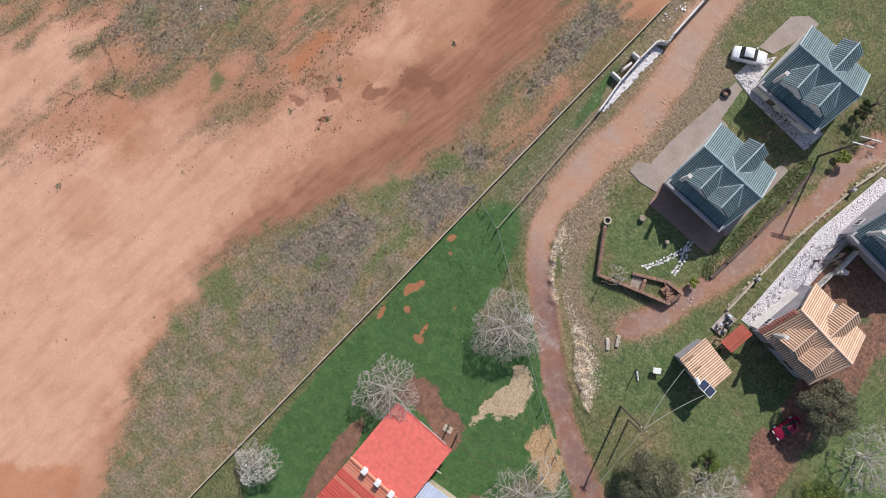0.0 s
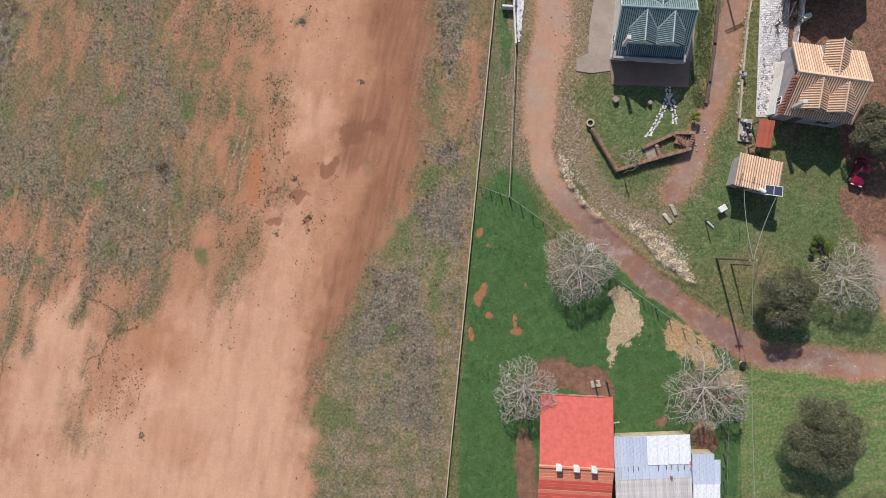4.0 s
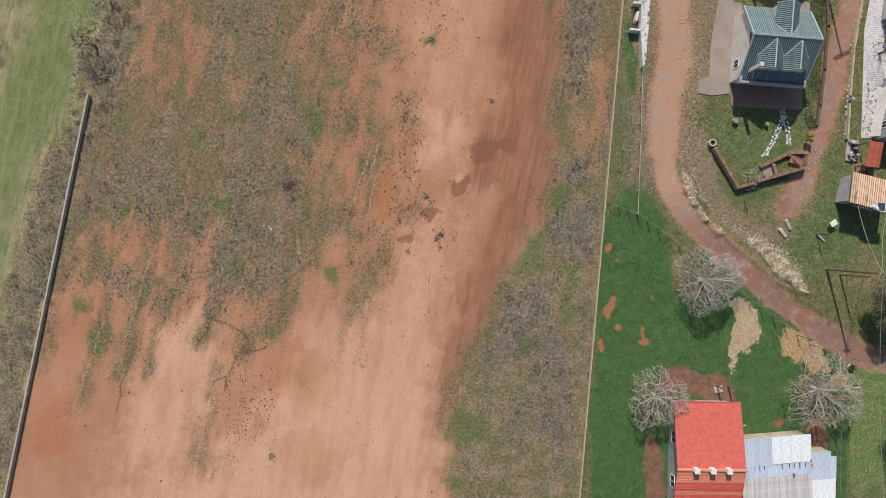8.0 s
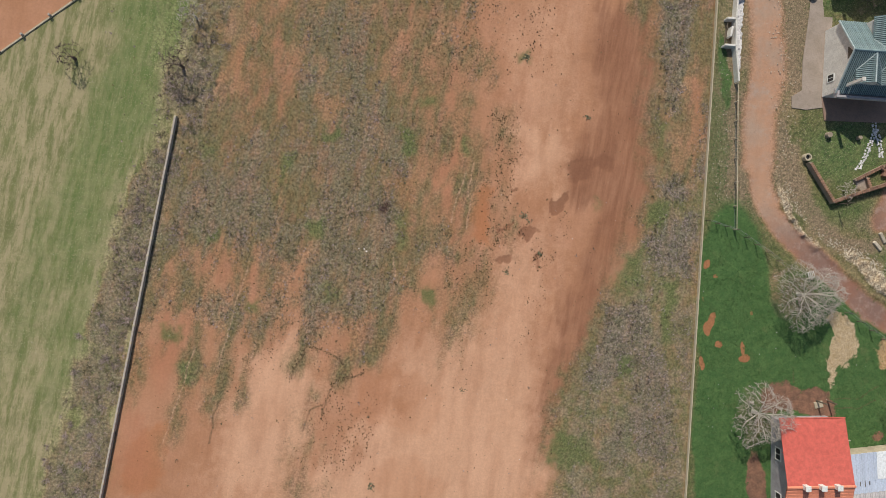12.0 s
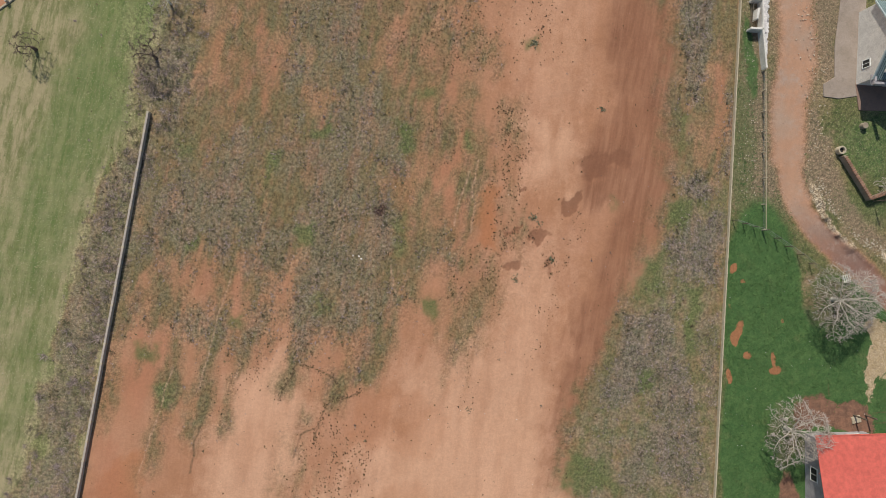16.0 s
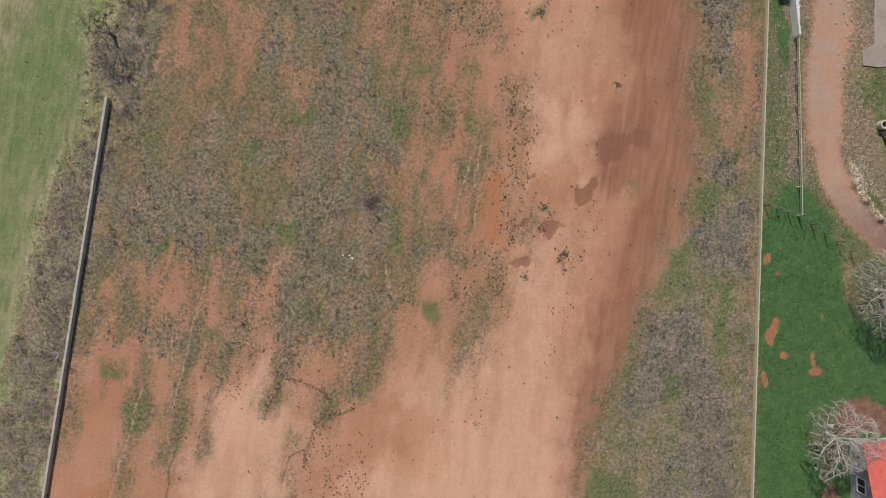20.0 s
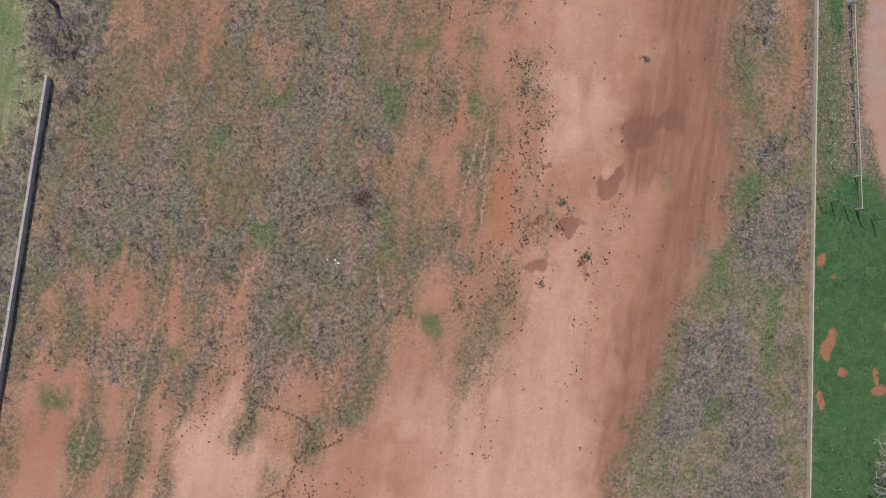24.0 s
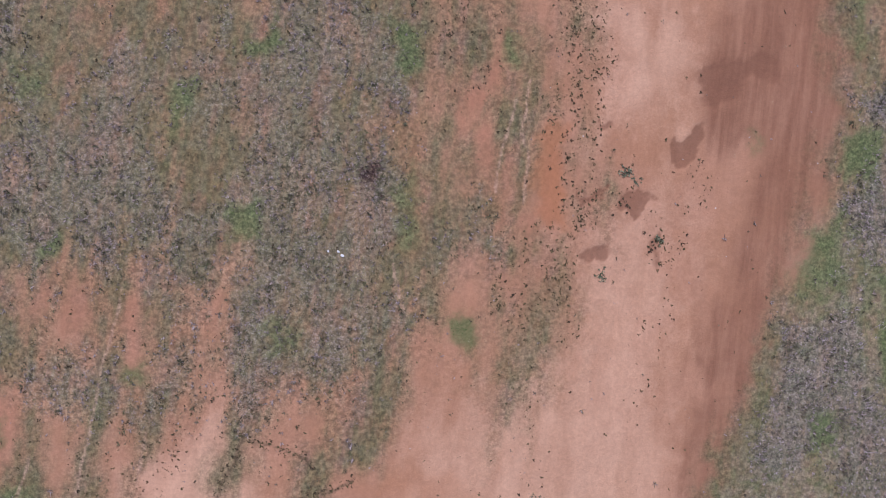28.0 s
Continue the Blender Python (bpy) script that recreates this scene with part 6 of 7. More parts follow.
for run, h in ((((9.25, 13.1), (12.1, 8.2)), 0.75), (((12.1, 8.2), (15.7, 9.3)), 0.7), (((15.7, 9.3), (20.5, 10.6)), 0.75), (((15.3, 10.9), (18.95, 12.55)), 0.45), (((18.95, 12.55), (21.0, 12.5)), 0.55), (((20.5, 10.6), (21.0, 12.5)), 0.6), (((16.75, 11.1), (17.15, 9.75)), 0.45), (((18.8, 12.4), (20.4, 10.8)), 0.4)):
    a, b = run
    wall_run(garden, [a, b], h, 0.3, MORTAR, "wall_section", "", 0.01)
    n = int(math.hypot(b[0] - a[0], b[1] - a[1]) / 0.27)
    for i in range(n):
        t = (i + 0.5) / n
        ob = part("brick", COPING, None, garden)
        ob.matrix_basis = pose(a[0] + (b[0] - a[0]) * t, a[1] + (b[1] - a[1]) * t, h + rng.uniform(-0.01, 0.02), 0, 0, bearing(a, b) + rng.uniform(-4, 4))
part("floor", Shape().slab([(15.3, 10.8), (16.7, 11.2), (17.1, 9.9), (15.9, 9.5)], -0.1, 0.12), CONCRETE, garden, "pale concrete floor", 0.02)
for i in range(4):
    part("step", Shape().box(19.2 + i * 0.42, 11.9 - i * 0.1, -0.1, 0.34, 1.3, 0.55 - i * 0.1, -20), BRICK, garden, "", 0.02)
part("arch", Shape().rod((16.0, 9.75, 0.0), (16.0, 9.75, 0.5), 0.42, 0.36, 14), MORTAR, garden, "round mortar basin", 0.02)


def ring_pot(name, x, y, r, h, label, material, fill):
    pot = thing(name, label, "planter", pose(x, y, 0))
    n = 18
    ring = lambda rr, z: [(math.cos(2 * math.pi * i / n) * rr, math.sin(2 * math.pi * i / n) * rr, z) for i in range(n)]
    part("rim", Shape().hull([ring(r, -0.1), ring(r * 1.05, h), ring(r * 0.68, h), ring(r * 0.64, h * 0.5)]), material, pot, "", 0.0, False)
    part("soil", Shape().hull([ring(r * 0.66, h * 0.3), ring(r * 0.66, h * 0.55)]), fill, pot, "dark soil")
    return pot


ring_pot("planter", 9.05, 13.9, 0.45, 0.6, "round concrete ring planter at the wall end", CONCRETE_OLD, DARK)
ring_pot("planter", 10.6, 34.3, 0.5, 0.45, "black tyre planter standing on the driveway", RUBBER, BRICK)
for x, y, r in ((12.05, 16.65, 0.38), (16.05, 16.2, 0.27)):
    single("stump", Shape().rod((x, y, -0.1), (x, y, 0.5), r, r * 0.93, 14), MORTAR, "weathered sawn tree stump on the grass", "stump", "stumps", bevel=0.03)

# ---- poles and wires ----
pole = thing("utility_pole", "tall dark timber utility pole beside the red road", "utility pole", pose(23.75, -2.2, 0), "utility poles")
part("shaft", Shape().rod((0, 0, -0.3), (0.2, -0.1, 9.2), 0.14, 0.1, 8), TIMBER, pole)
part("crossarm", Shape().box(0.2, -0.1, 8.9, 0.9, 0.12, 0.12), TIMBER, pole)
for x in (-0.15, 0.55):
    part("insulator", Shape().rod((x, -0.1, 9.0), (x, -0.1, 9.22), 0.06, 0.04, 8), PIPE_WHITE, pole, "white insulator")
short = thing("stay_pole", "short timber stay pole beside the utility pole", "utility pole", pose(25.45, -2.9, 0), "utility poles")
part("shaft", Shape().rod((0, 0, -0.3), (0, 0, 5.2), 0.1, 0.08, 8), TIMBER, short)
part("stay_wire", Shape().rod((0, 0, 5.1), (-1.5, 0.6, 8.6), 0.02, sides=4), WIRE, short)
tall_pole = thing("utility_pole", "timber utility pole with two white crossarms beside the hedge", "utility pole", pose(23.55, 35.0, 0), "utility poles")
part("shaft", Shape().rod((0, 0, -0.3), (0, 0, 9.1), 0.14, 0.1, 8), TIMBER, tall_pole)
for k, z in enumerate((9.0, 8.3)):
    part("crossarm", Shape().box(0, 0.05 - 0.55 * k, z, 2.2, 0.1, 0.1, 22), PIPE_WHITE, tall_pole, "white crossarm", 0.01)
cable = thing("overhead_cable", "thin overhead cables between pole and hut", "cable")
for a, b, sag in (((23.95, -2.3, 9.1), (25.7, 5.7, 2.9), 0.5), ((23.95, -2.3, 9.1), (29.3, 5.0, 3.0), 0.5), ((23.95, -2.3, 9.1), (24.6, -36.0, 9.0), 1.0)):
    s = Shape()
    pts = [Vector(a).lerp(Vector(b), i / 12) - Vector((0, 0, sag * (1 - (i / 6 - 1) ** 2))) for i in range(13)]
    s.tube(pts, 0.03)
    part("cable", s, WIRE, cable)

# ---- vehicles ----
def car(at, paint, label, length=4.4, width=1.76, hatch=False):
    ob = thing("car", label, "car", at, "parked cars")
    L, Wd = length / 2, width / 2

    def ring(x, z, half, top):
        return [(x, -half, z), (x, -half * 1.0, (z + top) / 2 + 0.05), (x, -half * 0.86, top), (x, half * 0.86, top), (x, half, (z + top) / 2 + 0.05), (x, half, z)]
    part("body", Shape().hull([ring(-L, 0.42, Wd * 0.78, 0.78), ring(-L * 0.93, 0.28, Wd * 0.95, 0.92), ring(-L * 0.55, 0.22, Wd, 0.95), ring(L * 0.35, 0.22, Wd, 0.95), ring(L * 0.8, 0.25, Wd * 0.96, 0.82), ring(L, 0.4, Wd * 0.74, 0.66)]), paint, ob, "", 0.03, True)
    tail = -L * (0.78 if hatch else 0.62)

    def deck(x, half, z):
        return [(x, -half, z), (x, half, z), (x, half * 0.98, z + 0.02), (x, -half * 0.98, z + 0.02)]
    cabin = part("cabin", Shape().hull([[(tail, -Wd * 0.84, 0.9), (tail, Wd * 0.84, 0.9), (L * 0.42, Wd * 0.84, 0.9), (L * 0.42, -Wd * 0.84, 0.9)],
                                        [(tail + 0.42, -Wd * 0.68, 1.40), (tail + 0.42, Wd * 0.68, 1.40), (L * 0.1, Wd * 0.68, 1.42), (L * 0.1, -Wd * 0.68, 1.42)]]), DARK, ob, "dark tinted cabin glass", 0.03)
    part("roof_panel", Shape().hull([deck(tail + 0.4, Wd * 0.68, 1.40), deck(-L * 0.1, Wd * 0.7, 1.45), deck(L * 0.12, Wd * 0.68, 1.42)]), paint, cabin, "", 0.0, True)
    for s in (-1, 1):
        part("mirror", Shape().box(L * 0.3, s * (Wd + 0.07), 0.92, 0.14, 0.18, 0.14), paint, ob, "", 0.02)
        part("headlight", Shape().box(L * 0.94, s * Wd * 0.6, 0.58, 0.14, 0.36, 0.16), PIPE_WHITE, ob, "clear headlight", 0.03)
        part("tail_light", Shape().box(-L * 0.96, s * Wd * 0.66, 0.66, 0.12, 0.3, 0.18), ROOF_RUST, ob, "red tail light", 0.02)
        for x in (-L * 0.6, L * 0.62):
            wheel = part("wheel", Shape().rod((x, s * (Wd - 0.2), 0.31), (x, s * (Wd - 0.01), 0.31), 0.31, sides=16), RUBBER, ob, "black tyre")
            part("rim", Shape().rod((x, s * (Wd - 0.05), 0.31), (x, s * (Wd + 0.005), 0.31), 0.2, sides=12), ZINC, wheel, "silver wheel rim")
    return ob


car(pose(9.95, 39.2, 0.03, 0, 0, 25), CAR_WHITE, "white saloon car parked on stone driveway", 4.0, 1.66)
car(pose(39.7, 7.7, 0.0, 0, 0, 250), CAR_RED, "crimson hatchback parked in tree shade", 3.4, 1.5, True)

# ---- small yard things ----
barrow = thing("wheelbarrow", "white wheelbarrow standing on the lawn", "wheelbarrow", pose(24.2, 3.6, 0, 0, 0, 30))
part("tub", Shape().hull([[(-0.25, -0.22, 0.35), (0.35, -0.22, 0.35), (0.35, 0.22, 0.35), (-0.25, 0.22, 0.35)], [(-0.42, -0.36, 0.72), (0.55, -0.36, 0.66), (0.55, 0.36, 0.66), (-0.42, 0.36, 0.72)]]), PIPE_WHITE, barrow, "white metal tub", 0.03)
for s in (-1, 1):
    part("handle", Shape().rod((0.6, s * 0.15, 0.28), (-1.0, s * 0.3, 0.6), 0.025), TIMBER, barrow)
    part("leg", Shape().rod((-0.25, s * 0.25, 0.45), (-0.3, s * 0.27, 0.0), 0.022), WIRE, barrow)
part("wheel", Shape().rod((0.75, -0.05, 0.19), (0.75, 0.05, 0.19), 0.2, sides=14), RUBBER, barrow, "black rubber wheel")
stand = thing("tap_post", "short timber post with a leaning pale plank", "post", pose(22.5, 2.25, 0))
part("post", Shape().rod((0, 0, -0.2), (0, 0, 2.3), 0.07), TIMBER, stand)
part("plank", Shape().rod((0.05, 0, 0.12), (0.95, -0.85, 0.05), 0.11, sides=4), PIPE_WHITE, stand, "white plank")
bird = thing("rotary_post", "thin dark post with branching arms beside garden wall", "post", pose(12.95, 7.9, 0))
part("post", Shape().rod((0, 0, -0.2), (0, 0, 2.5), 0.06), TIMBER, bird)
for k in range(5):
    a = k * 1.26
    part("arm", Shape().rod((0, 0, 2.2 - 0.15 * k), (math.cos(a) * 0.55, math.sin(a) * 0.55, 2.45), 0.03), TIMBER, bird)
for k, (x, y, h) in enumerate(((9.5, -16.7, 1.9), (10.95, -16.8, 1.6))):
    single("gate_post", Shape().rod((x, y, -0.2), (x, y, h), 0.1, 0.09, 8), TIMBER, "dark timber gate post by bare earth", "post", "gate posts")
single("doorstep", Shape().box(9.7, -17.2, -0.1, 1.1, 0.8, 0.22, 10), CONCRETE_OLD, "worn concrete doorstep on bare earth", "step", bevel=0.03)
bench = thing("slatted_pallet", "white slatted timber pallet leaning under the bare tree", "pallet", pose(9.1, -0.85, 0.0, 0, 0, 12))
for y in (-0.35, 0.35):
    part("bearer", Shape().box(0, y, -0.05, 0.85, 0.08, 0.4), TIMBER_PALE, bench, "", 0.01)
for k in range(4):
    part("slat", Shape().box(-0.36 + k * 0.24, 0, 0.35, 0.11, 0.95, 0.04), PIPE_WHITE, bench, "", 0.01)
tub = thing("water_tub", "white plastic tub beside the fence", "tub", pose(26.6, -14.6, 0))
part("tub", Shape().rod((0, 0, 0), (0, 0, 0.45), 0.3, 0.36, 14), PIPE_WHITE, tub)
part("lid", Shape().rod((0, 0, 0.45), (0, 0, 0.5), 0.37, 0.3, 14), DARK, tub, "dark lid")
for x, y, t in ((18.1, 2.5, -52), (18.8, 3.5, -65)):
    single("stone_slab", Shape().box(x, y, -0.1, 1.5, 0.45, 0.3, t, 0.9), ROCK, "long pale stone slab on the grass", "stone slab", "stone slabs", bevel=0.05)


# ---- trees ----
def branch_mesh(segments, name, material):
    """Tapered branches as three-sided sticks, from arrays."""
    p0, p1 = np.array([s[0] for s in segments]), np.array([s[1] for s in segments])
    r0, r1 = np.array([s[2] for s in segments]), np.array([s[3] for s in segments])
    d = p1 - p0
    d /= np.linalg.norm(d, axis=1)[:, None] + 1e-9
    side = np.cross(d, np.where(np.abs(d[:, 2:3]) < 0.9, [[0, 0, 1.0]], [[1.0, 0, 0]]))
    side /= np.linalg.norm(side, axis=1)[:, None]
    other = np.cross(d, side)
    verts = []
    k = 4
    for p, r in ((p0, r0), (p1, r1)):
        for i in range(k):
            a = 2 * math.pi * i / k
            verts.append(p + (side * math.cos(a) + other * math.sin(a)) * r[:, None])
    verts = np.stack(verts, 1)
    n = len(segments)
    base = np.arange(n)[:, None] * (2 * k)
    faces = np.concatenate([base + np.array([i, (i + 1) % k, k + (i + 1) % k, k + i]) for i in range(k)])
    me = raw_mesh(name, verts.reshape(-1, 3), faces)
    me.materials.append(material)
    return me


def grow(rng, start, way, length, radius, depth, out, spread, lift, ends):
    """A limb that bends and forks until it is a twig."""
    p, d = Vector(start), Vector(way).normalized()
    steps = 3
    for i in range(steps):
        q = p + d * (length / steps)
        r = radius * (1 - 0.28 * (i + 1) / steps)
        out.append((tuple(p), tuple(q), max(radius * (1 - 0.28 * i / steps), 0.013), max(r, 0.009)))
        p = q
        d = (d + Vector((rng.uniform(-1, 1), rng.uniform(-1, 1), rng.uniform(-1, 1))) * 0.3 + Vector((0, 0, lift))).normalized()
        if depth > 0 and i < steps - 1:
            side = (d + Vector((rng.uniform(-1, 1), rng.uniform(-1, 1), rng.uniform(-0.5, 0.8))) * spread).normalized()
            grow(rng, p, side, length * rng.uniform(0.5, 0.72), r * 0.55, depth - 1, out, spread, lift, ends)
    if depth > 0:
        for k in range(2 if rng.random() < 0.7 else 3):
            side = (d + Vector((rng.uniform(-1, 1), rng.uniform(-1, 1), rng.uniform(-0.6, 0.7))) * spread * 0.8).normalized()
            grow(rng, p, side, length * rng.uniform(0.6, 0.8), radius * 0.6, depth - 1, out, spread, lift, ends)
    else:
        ends.append(tuple(p))


def bare_tree(x, y, radius, height, seed, label, material, twigs=900, limbs=9, thin=1.0):
    """A leafless crown: branches creep from the fork towards many scattered buds and fork where the buds pull apart."""
    rng = np.random.RandomState(seed)
    tree = thing("tree", label, "tree", pose(x, y, 0), "bare trees")
    fork = height * 0.26
    part("trunk", Shape().hull([[(math.cos(a * 0.785) * r + dx, math.sin(a * 0.785) * r, z) for a in range(8)] for r, z, dx in ((0.3 * thin, -0.2, 0), (0.22 * thin, 0.4, 0.02), (0.19 * thin, fork, 0))]), material, tree)
    a, q = rng.uniform(0, 2 * np.pi, twigs), np.sqrt(rng.rand(twigs))
    reach = 0.92 + 0.1 * np.sin(3 * a + seed) + 0.08 * np.sin(7 * a + 2 * seed)
    rise = 0.38 + 0.62 * np.sqrt(np.clip(1 - q ** 2, 0, 1)) * rng.uniform(0.55, 1.0, twigs)
    buds = np.stack([np.cos(a) * q * radius * reach, np.sin(a) * q * radius * reach, rise * height], 1)
    step = radius * 0.04
    nodes, parent, first = [np.array([0, 0, fork])], [-1], [-1]
    for k in range(limbs):
        turn = 2.39996 * k + rng.uniform(-0.3, 0.3)
        lift = math.tan(radians(8 + 60 * k / limbs))
        d = np.array([math.cos(turn), math.sin(turn), lift])
        p, up = nodes[0], 0
        for j in range(3):
            p = p + d / np.linalg.norm(d) * step
            nodes.append(p)
            parent.append(up)
            first.append(k)
            up = len(nodes) - 1
    best, owner = np.full(twigs, 1e9), np.zeros(twigs, int)
    fresh = list(range(1, len(nodes)))
    alive = np.ones(twigs, bool)
    for turn in range(70):
        for i in fresh:
            d = np.linalg.norm(buds - nodes[i], axis=1)
            nearer = d < best
            best[nearer], owner[nearer] = d[nearer], i
        alive &= best > step * 0.9
        fresh = []
        for i in np.unique(owner[alive & (best < radius * 0.9)]):
            pull = buds[alive & (owner == i)] - nodes[i]
            d = (pull / np.linalg.norm(pull, axis=1)[:, None]).mean(0)
            d = d / (np.linalg.norm(d) + 1e-9) + rng.normal(0, 0.13, 3)
            nodes.append(nodes[i] + d / np.linalg.norm(d) * step)
            parent.append(int(i))
            first.append(first[i])
            fresh.append(len(nodes) - 1)
        if not fresh:
            break
    size = np.zeros(len(nodes))
    for i in range(len(nodes) - 1, 0, -1):
        size[i] = max(size[i], 1.0)
        size[parent[i]] += size[i]
    for i in range(1, len(nodes)):
        if size[i] < 6:
            for j in range(rng.randint(0, 3)):
                d = nodes[i] - nodes[parent[i]]
                d = d / (np.linalg.norm(d) + 1e-9) + rng.normal(0, 0.5, 3) + np.array([nodes[i][0], nodes[i][1], 0]) / radius * 0.7
                nodes.append(nodes[i] + d / np.linalg.norm(d) * radius * rng.uniform(0.05, 0.12))
                parent.append(i)
                first.append(first[i])
    size = np.concatenate([size, np.ones(len(nodes) - len(size))])
    thick = np.clip(0.0098 * thin * size ** 0.42, 0.012, 0.11 * thin)
    for k in range(limbs):
        heavy, light = [], []
        for i in range(1, len(nodes)):
            if first[i] == k:
                p = parent[i]
                (light if size[i] < 5 else heavy).append((nodes[p], nodes[i], min(thick[p], thick[i] * 1.35), thick[i]))
        limb = part("limb", branch_mesh(heavy or light, "limb", material), None, tree)
        if heavy and light:
            tagged(part("twig_spray", branch_mesh(light, "twig_spray", TWIG if material == BARK else material), None, limb), "thin mauve grey twigs", kind="stuff")
    return tree


bare_tree(7.5, -3.2, 4.4, 4.6, 1, "large leafless grey tree on the lawn", BARK, 2400, 12)
bare_tree(1.2, -17.6, 4.0, 4.4, 2, "leafless pale tree against the red house", BARK, 1600, 10)
bare_tree(21.8, -17.2, 5.0, 4.6, 3, "spreading leafless tree beside the shed", BARK, 2100, 11)
bare_tree(37.4, -4.4, 4.3, 4.4, 4, "leafless grey tree beside the dirt lane", BARK, 2000, 11, 0.75)
bare_tree(16.6, 34.0, 2.0, 3.0, 5, "small bare tree between two cottages", BARK_DARK, 160, 6, 0.6)
bare_tree(-79.6, 27.6, 1.8, 2.6, 6, "gnarled bare tree standing in dry pasture", BARK_DARK, 140, 6, 0.8)
bare_tree(-67.2, 26.4, 2.0, 3.6, 7, "bare thorny tree above the end of the wall", BARK_DARK, 160, 5, 0.7)
bare_tree(-65.4, 32.2, 2.0, 3.0, 8, "bare thorny tree in field scrub", BARK, 160, 6, 0.5)
bare_tree(24.6, 43.2, 3.2, 4.5, 9, "leafless dark tree behind the cottage", BARK_DARK, 320, 7, 0.7)
bare_tree(30.6, 25.0, 2.2, 3.5, 10, "leafless shrub tree over white stones", BARK_DARK, 180, 5, 0.6)
bare_tree(13.8, 9.6, 1.3, 1.6, 12, "small pruned bare shrub inside garden wall", BARK, 120, 6, 0.35)
bare_tree(48.0, 10.5, 4.0, 5.0, 13, "leafless pale tree at the lane side", BARK, 1000, 9)


def leaf_cloud(rng, lobes, count, size, flat=0.5):
    """Leaves on the skins of some lobes: corners and tints."""
    lobes = np.array(lobes)
    pick = rng.choice(len(lobes), count, p=lobes[:, 3] ** 2 / (lobes[:, 3] ** 2).sum())
    d = rng.normal(size=(count, 3))
    d /= np.linalg.norm(d, axis=1)[:, None]
    d[:, 2] = np.where(d[:, 2] < -0.3, -d[:, 2], d[:, 2])
    depth = rng.uniform(0.55, 1.06, count) ** 0.5
    c = lobes[pick, :3] + d * (lobes[pick, 3] * depth)[:, None] * np.array([1, 1, 0.8])
    u = rng.normal(size=(count, 3))
    u /= np.linalg.norm(u, axis=1)[:, None]
    v = np.cross(u, d + rng.normal(size=(count, 3)) * flat)
    v /= np.linalg.norm(v, axis=1)[:, None] + 1e-9
    s = size * rng.uniform(0.5, 1.3, count)[:, None]
    verts = np.stack([c - u * s, c + v * s * 0.5, c + u * s, c - v * s * 0.5], 1).reshape(-1, 3)
    faces = np.arange(count * 4).reshape(-1, 4)
    tint = np.clip(rng.rand(len(lobes))[pick] * 0.4 + rng.rand(count) * 0.6, 0, 1)
    return verts, faces, np.repeat(tint, 4)


def leafy_tree(x, y, radius, height, seed, label, leaves, count=24000, size=0.1, bark=None, stretch=1.0, name="tree", category="tree", group="leafy trees", lobes=26):
    rng, r2 = np.random.RandomState(seed), random.Random(seed)
    tree = thing(name, label, category, pose(x, y, 0), group)
    bark = bark or BARK_DARK
    fork = height * 0.3
    part("trunk", Shape().hull([[(math.cos(a * 0.785) * r, math.sin(a * 0.785) * r, z) for a in range(8)] for r, z in ((radius * 0.09, -0.2), (radius * 0.065, 0.4), (radius * 0.05, fork))]), bark, tree)
    spots, segs, ends = [], [], []
    for k in range(lobes):
        a, q = r2.uniform(0, 2 * math.pi), radius * math.sqrt(r2.random()) * 0.8
        z = height * (0.5 + 0.3 * (1 - (q / radius) ** 2)) + r2.uniform(-0.08, 0.08) * height
        spots.append((math.cos(a) * q, math.sin(a) * q * stretch, z, radius * r2.uniform(0.17, 0.34)))
    for s in spots[: min(8, lobes)]:
        grow(r2, (0, 0, fork - 0.1), Vector(s[:3]) - Vector((0, 0, fork)), (Vector(s[:3]) - Vector((0, 0, fork))).length * 0.55, radius * 0.035, 1, segs, 0.6, 0.05, ends)
    part("limb", branch_mesh(segs, "limb", bark), None, tree)
    v, f, t = leaf_cloud(rng, spots, count, size)
    me = raw_mesh("crown", v, f)
    me.attributes.new("tint", "FLOAT", "POINT").data.foreach_set("value", t.astype(np.float32))
    me.materials.append(leaves)
    part("crown", me, None, tree)
    return tree


leafy_tree(30.3, -6.6, 3.7, 4.6, 21, "dull olive evergreen tree shading the dirt road", LEAF_OLIVE, lobes=45)
leafy_tree(34.1, -21.6, 4.5, 5.0, 22, "broad dark evergreen tree on the grass", LEAF_OLIVE, 32000, 0.1, None, 1.15, lobes=60)
leafy_tree(40.5, 11.9, 3.3, 4.6, 23, "olive green tree beside the tan cottage", LEAF_OLIVE, 24000, lobes=45)
blossom = bare_tree(-5.6, -34.2, 2.9, 3.2, 24, "small tree with pale branches and white blossom by the wall", BARK, 620, 8, 0.6)
v, f, t = leaf_cloud(np.random.RandomState(24), [(math.cos(a) * q, math.sin(a) * q, 2.2 + 0.25 * math.sin(3 * a), 0.75) for a, q in ((0.4, 0.6), (1.3, 1.7), (2.4, 1.2), (3.3, 1.9), (4.1, 0.9), (4.9, 1.8), (5.7, 1.5), (0.2, 2.1))], 2600, 0.075)
me = raw_mesh("crown", v, f)
me.attributes.new("tint", "FLOAT", "POINT").data.foreach_set("value", t.astype(np.float32))
me.materials.append(BLOSSOM)
part("crown", me, None, blossom, "sparse white blossom")
leafy_tree(21.2, 14.3, 0.65, 1.2, 25, "small round yellow green bush by garden wall", LEAF_LIME, 900, 0.1, None, 1.0, "bush", "bush", "bushes", 9)
leafy_tree(25.4, 36.0, 1.0, 1.5, 26, "rounded bright green bush beside the track", LEAF_LIME, 1500, 0.11, None, 1.0, "bush", "bush", "bushes", 10)
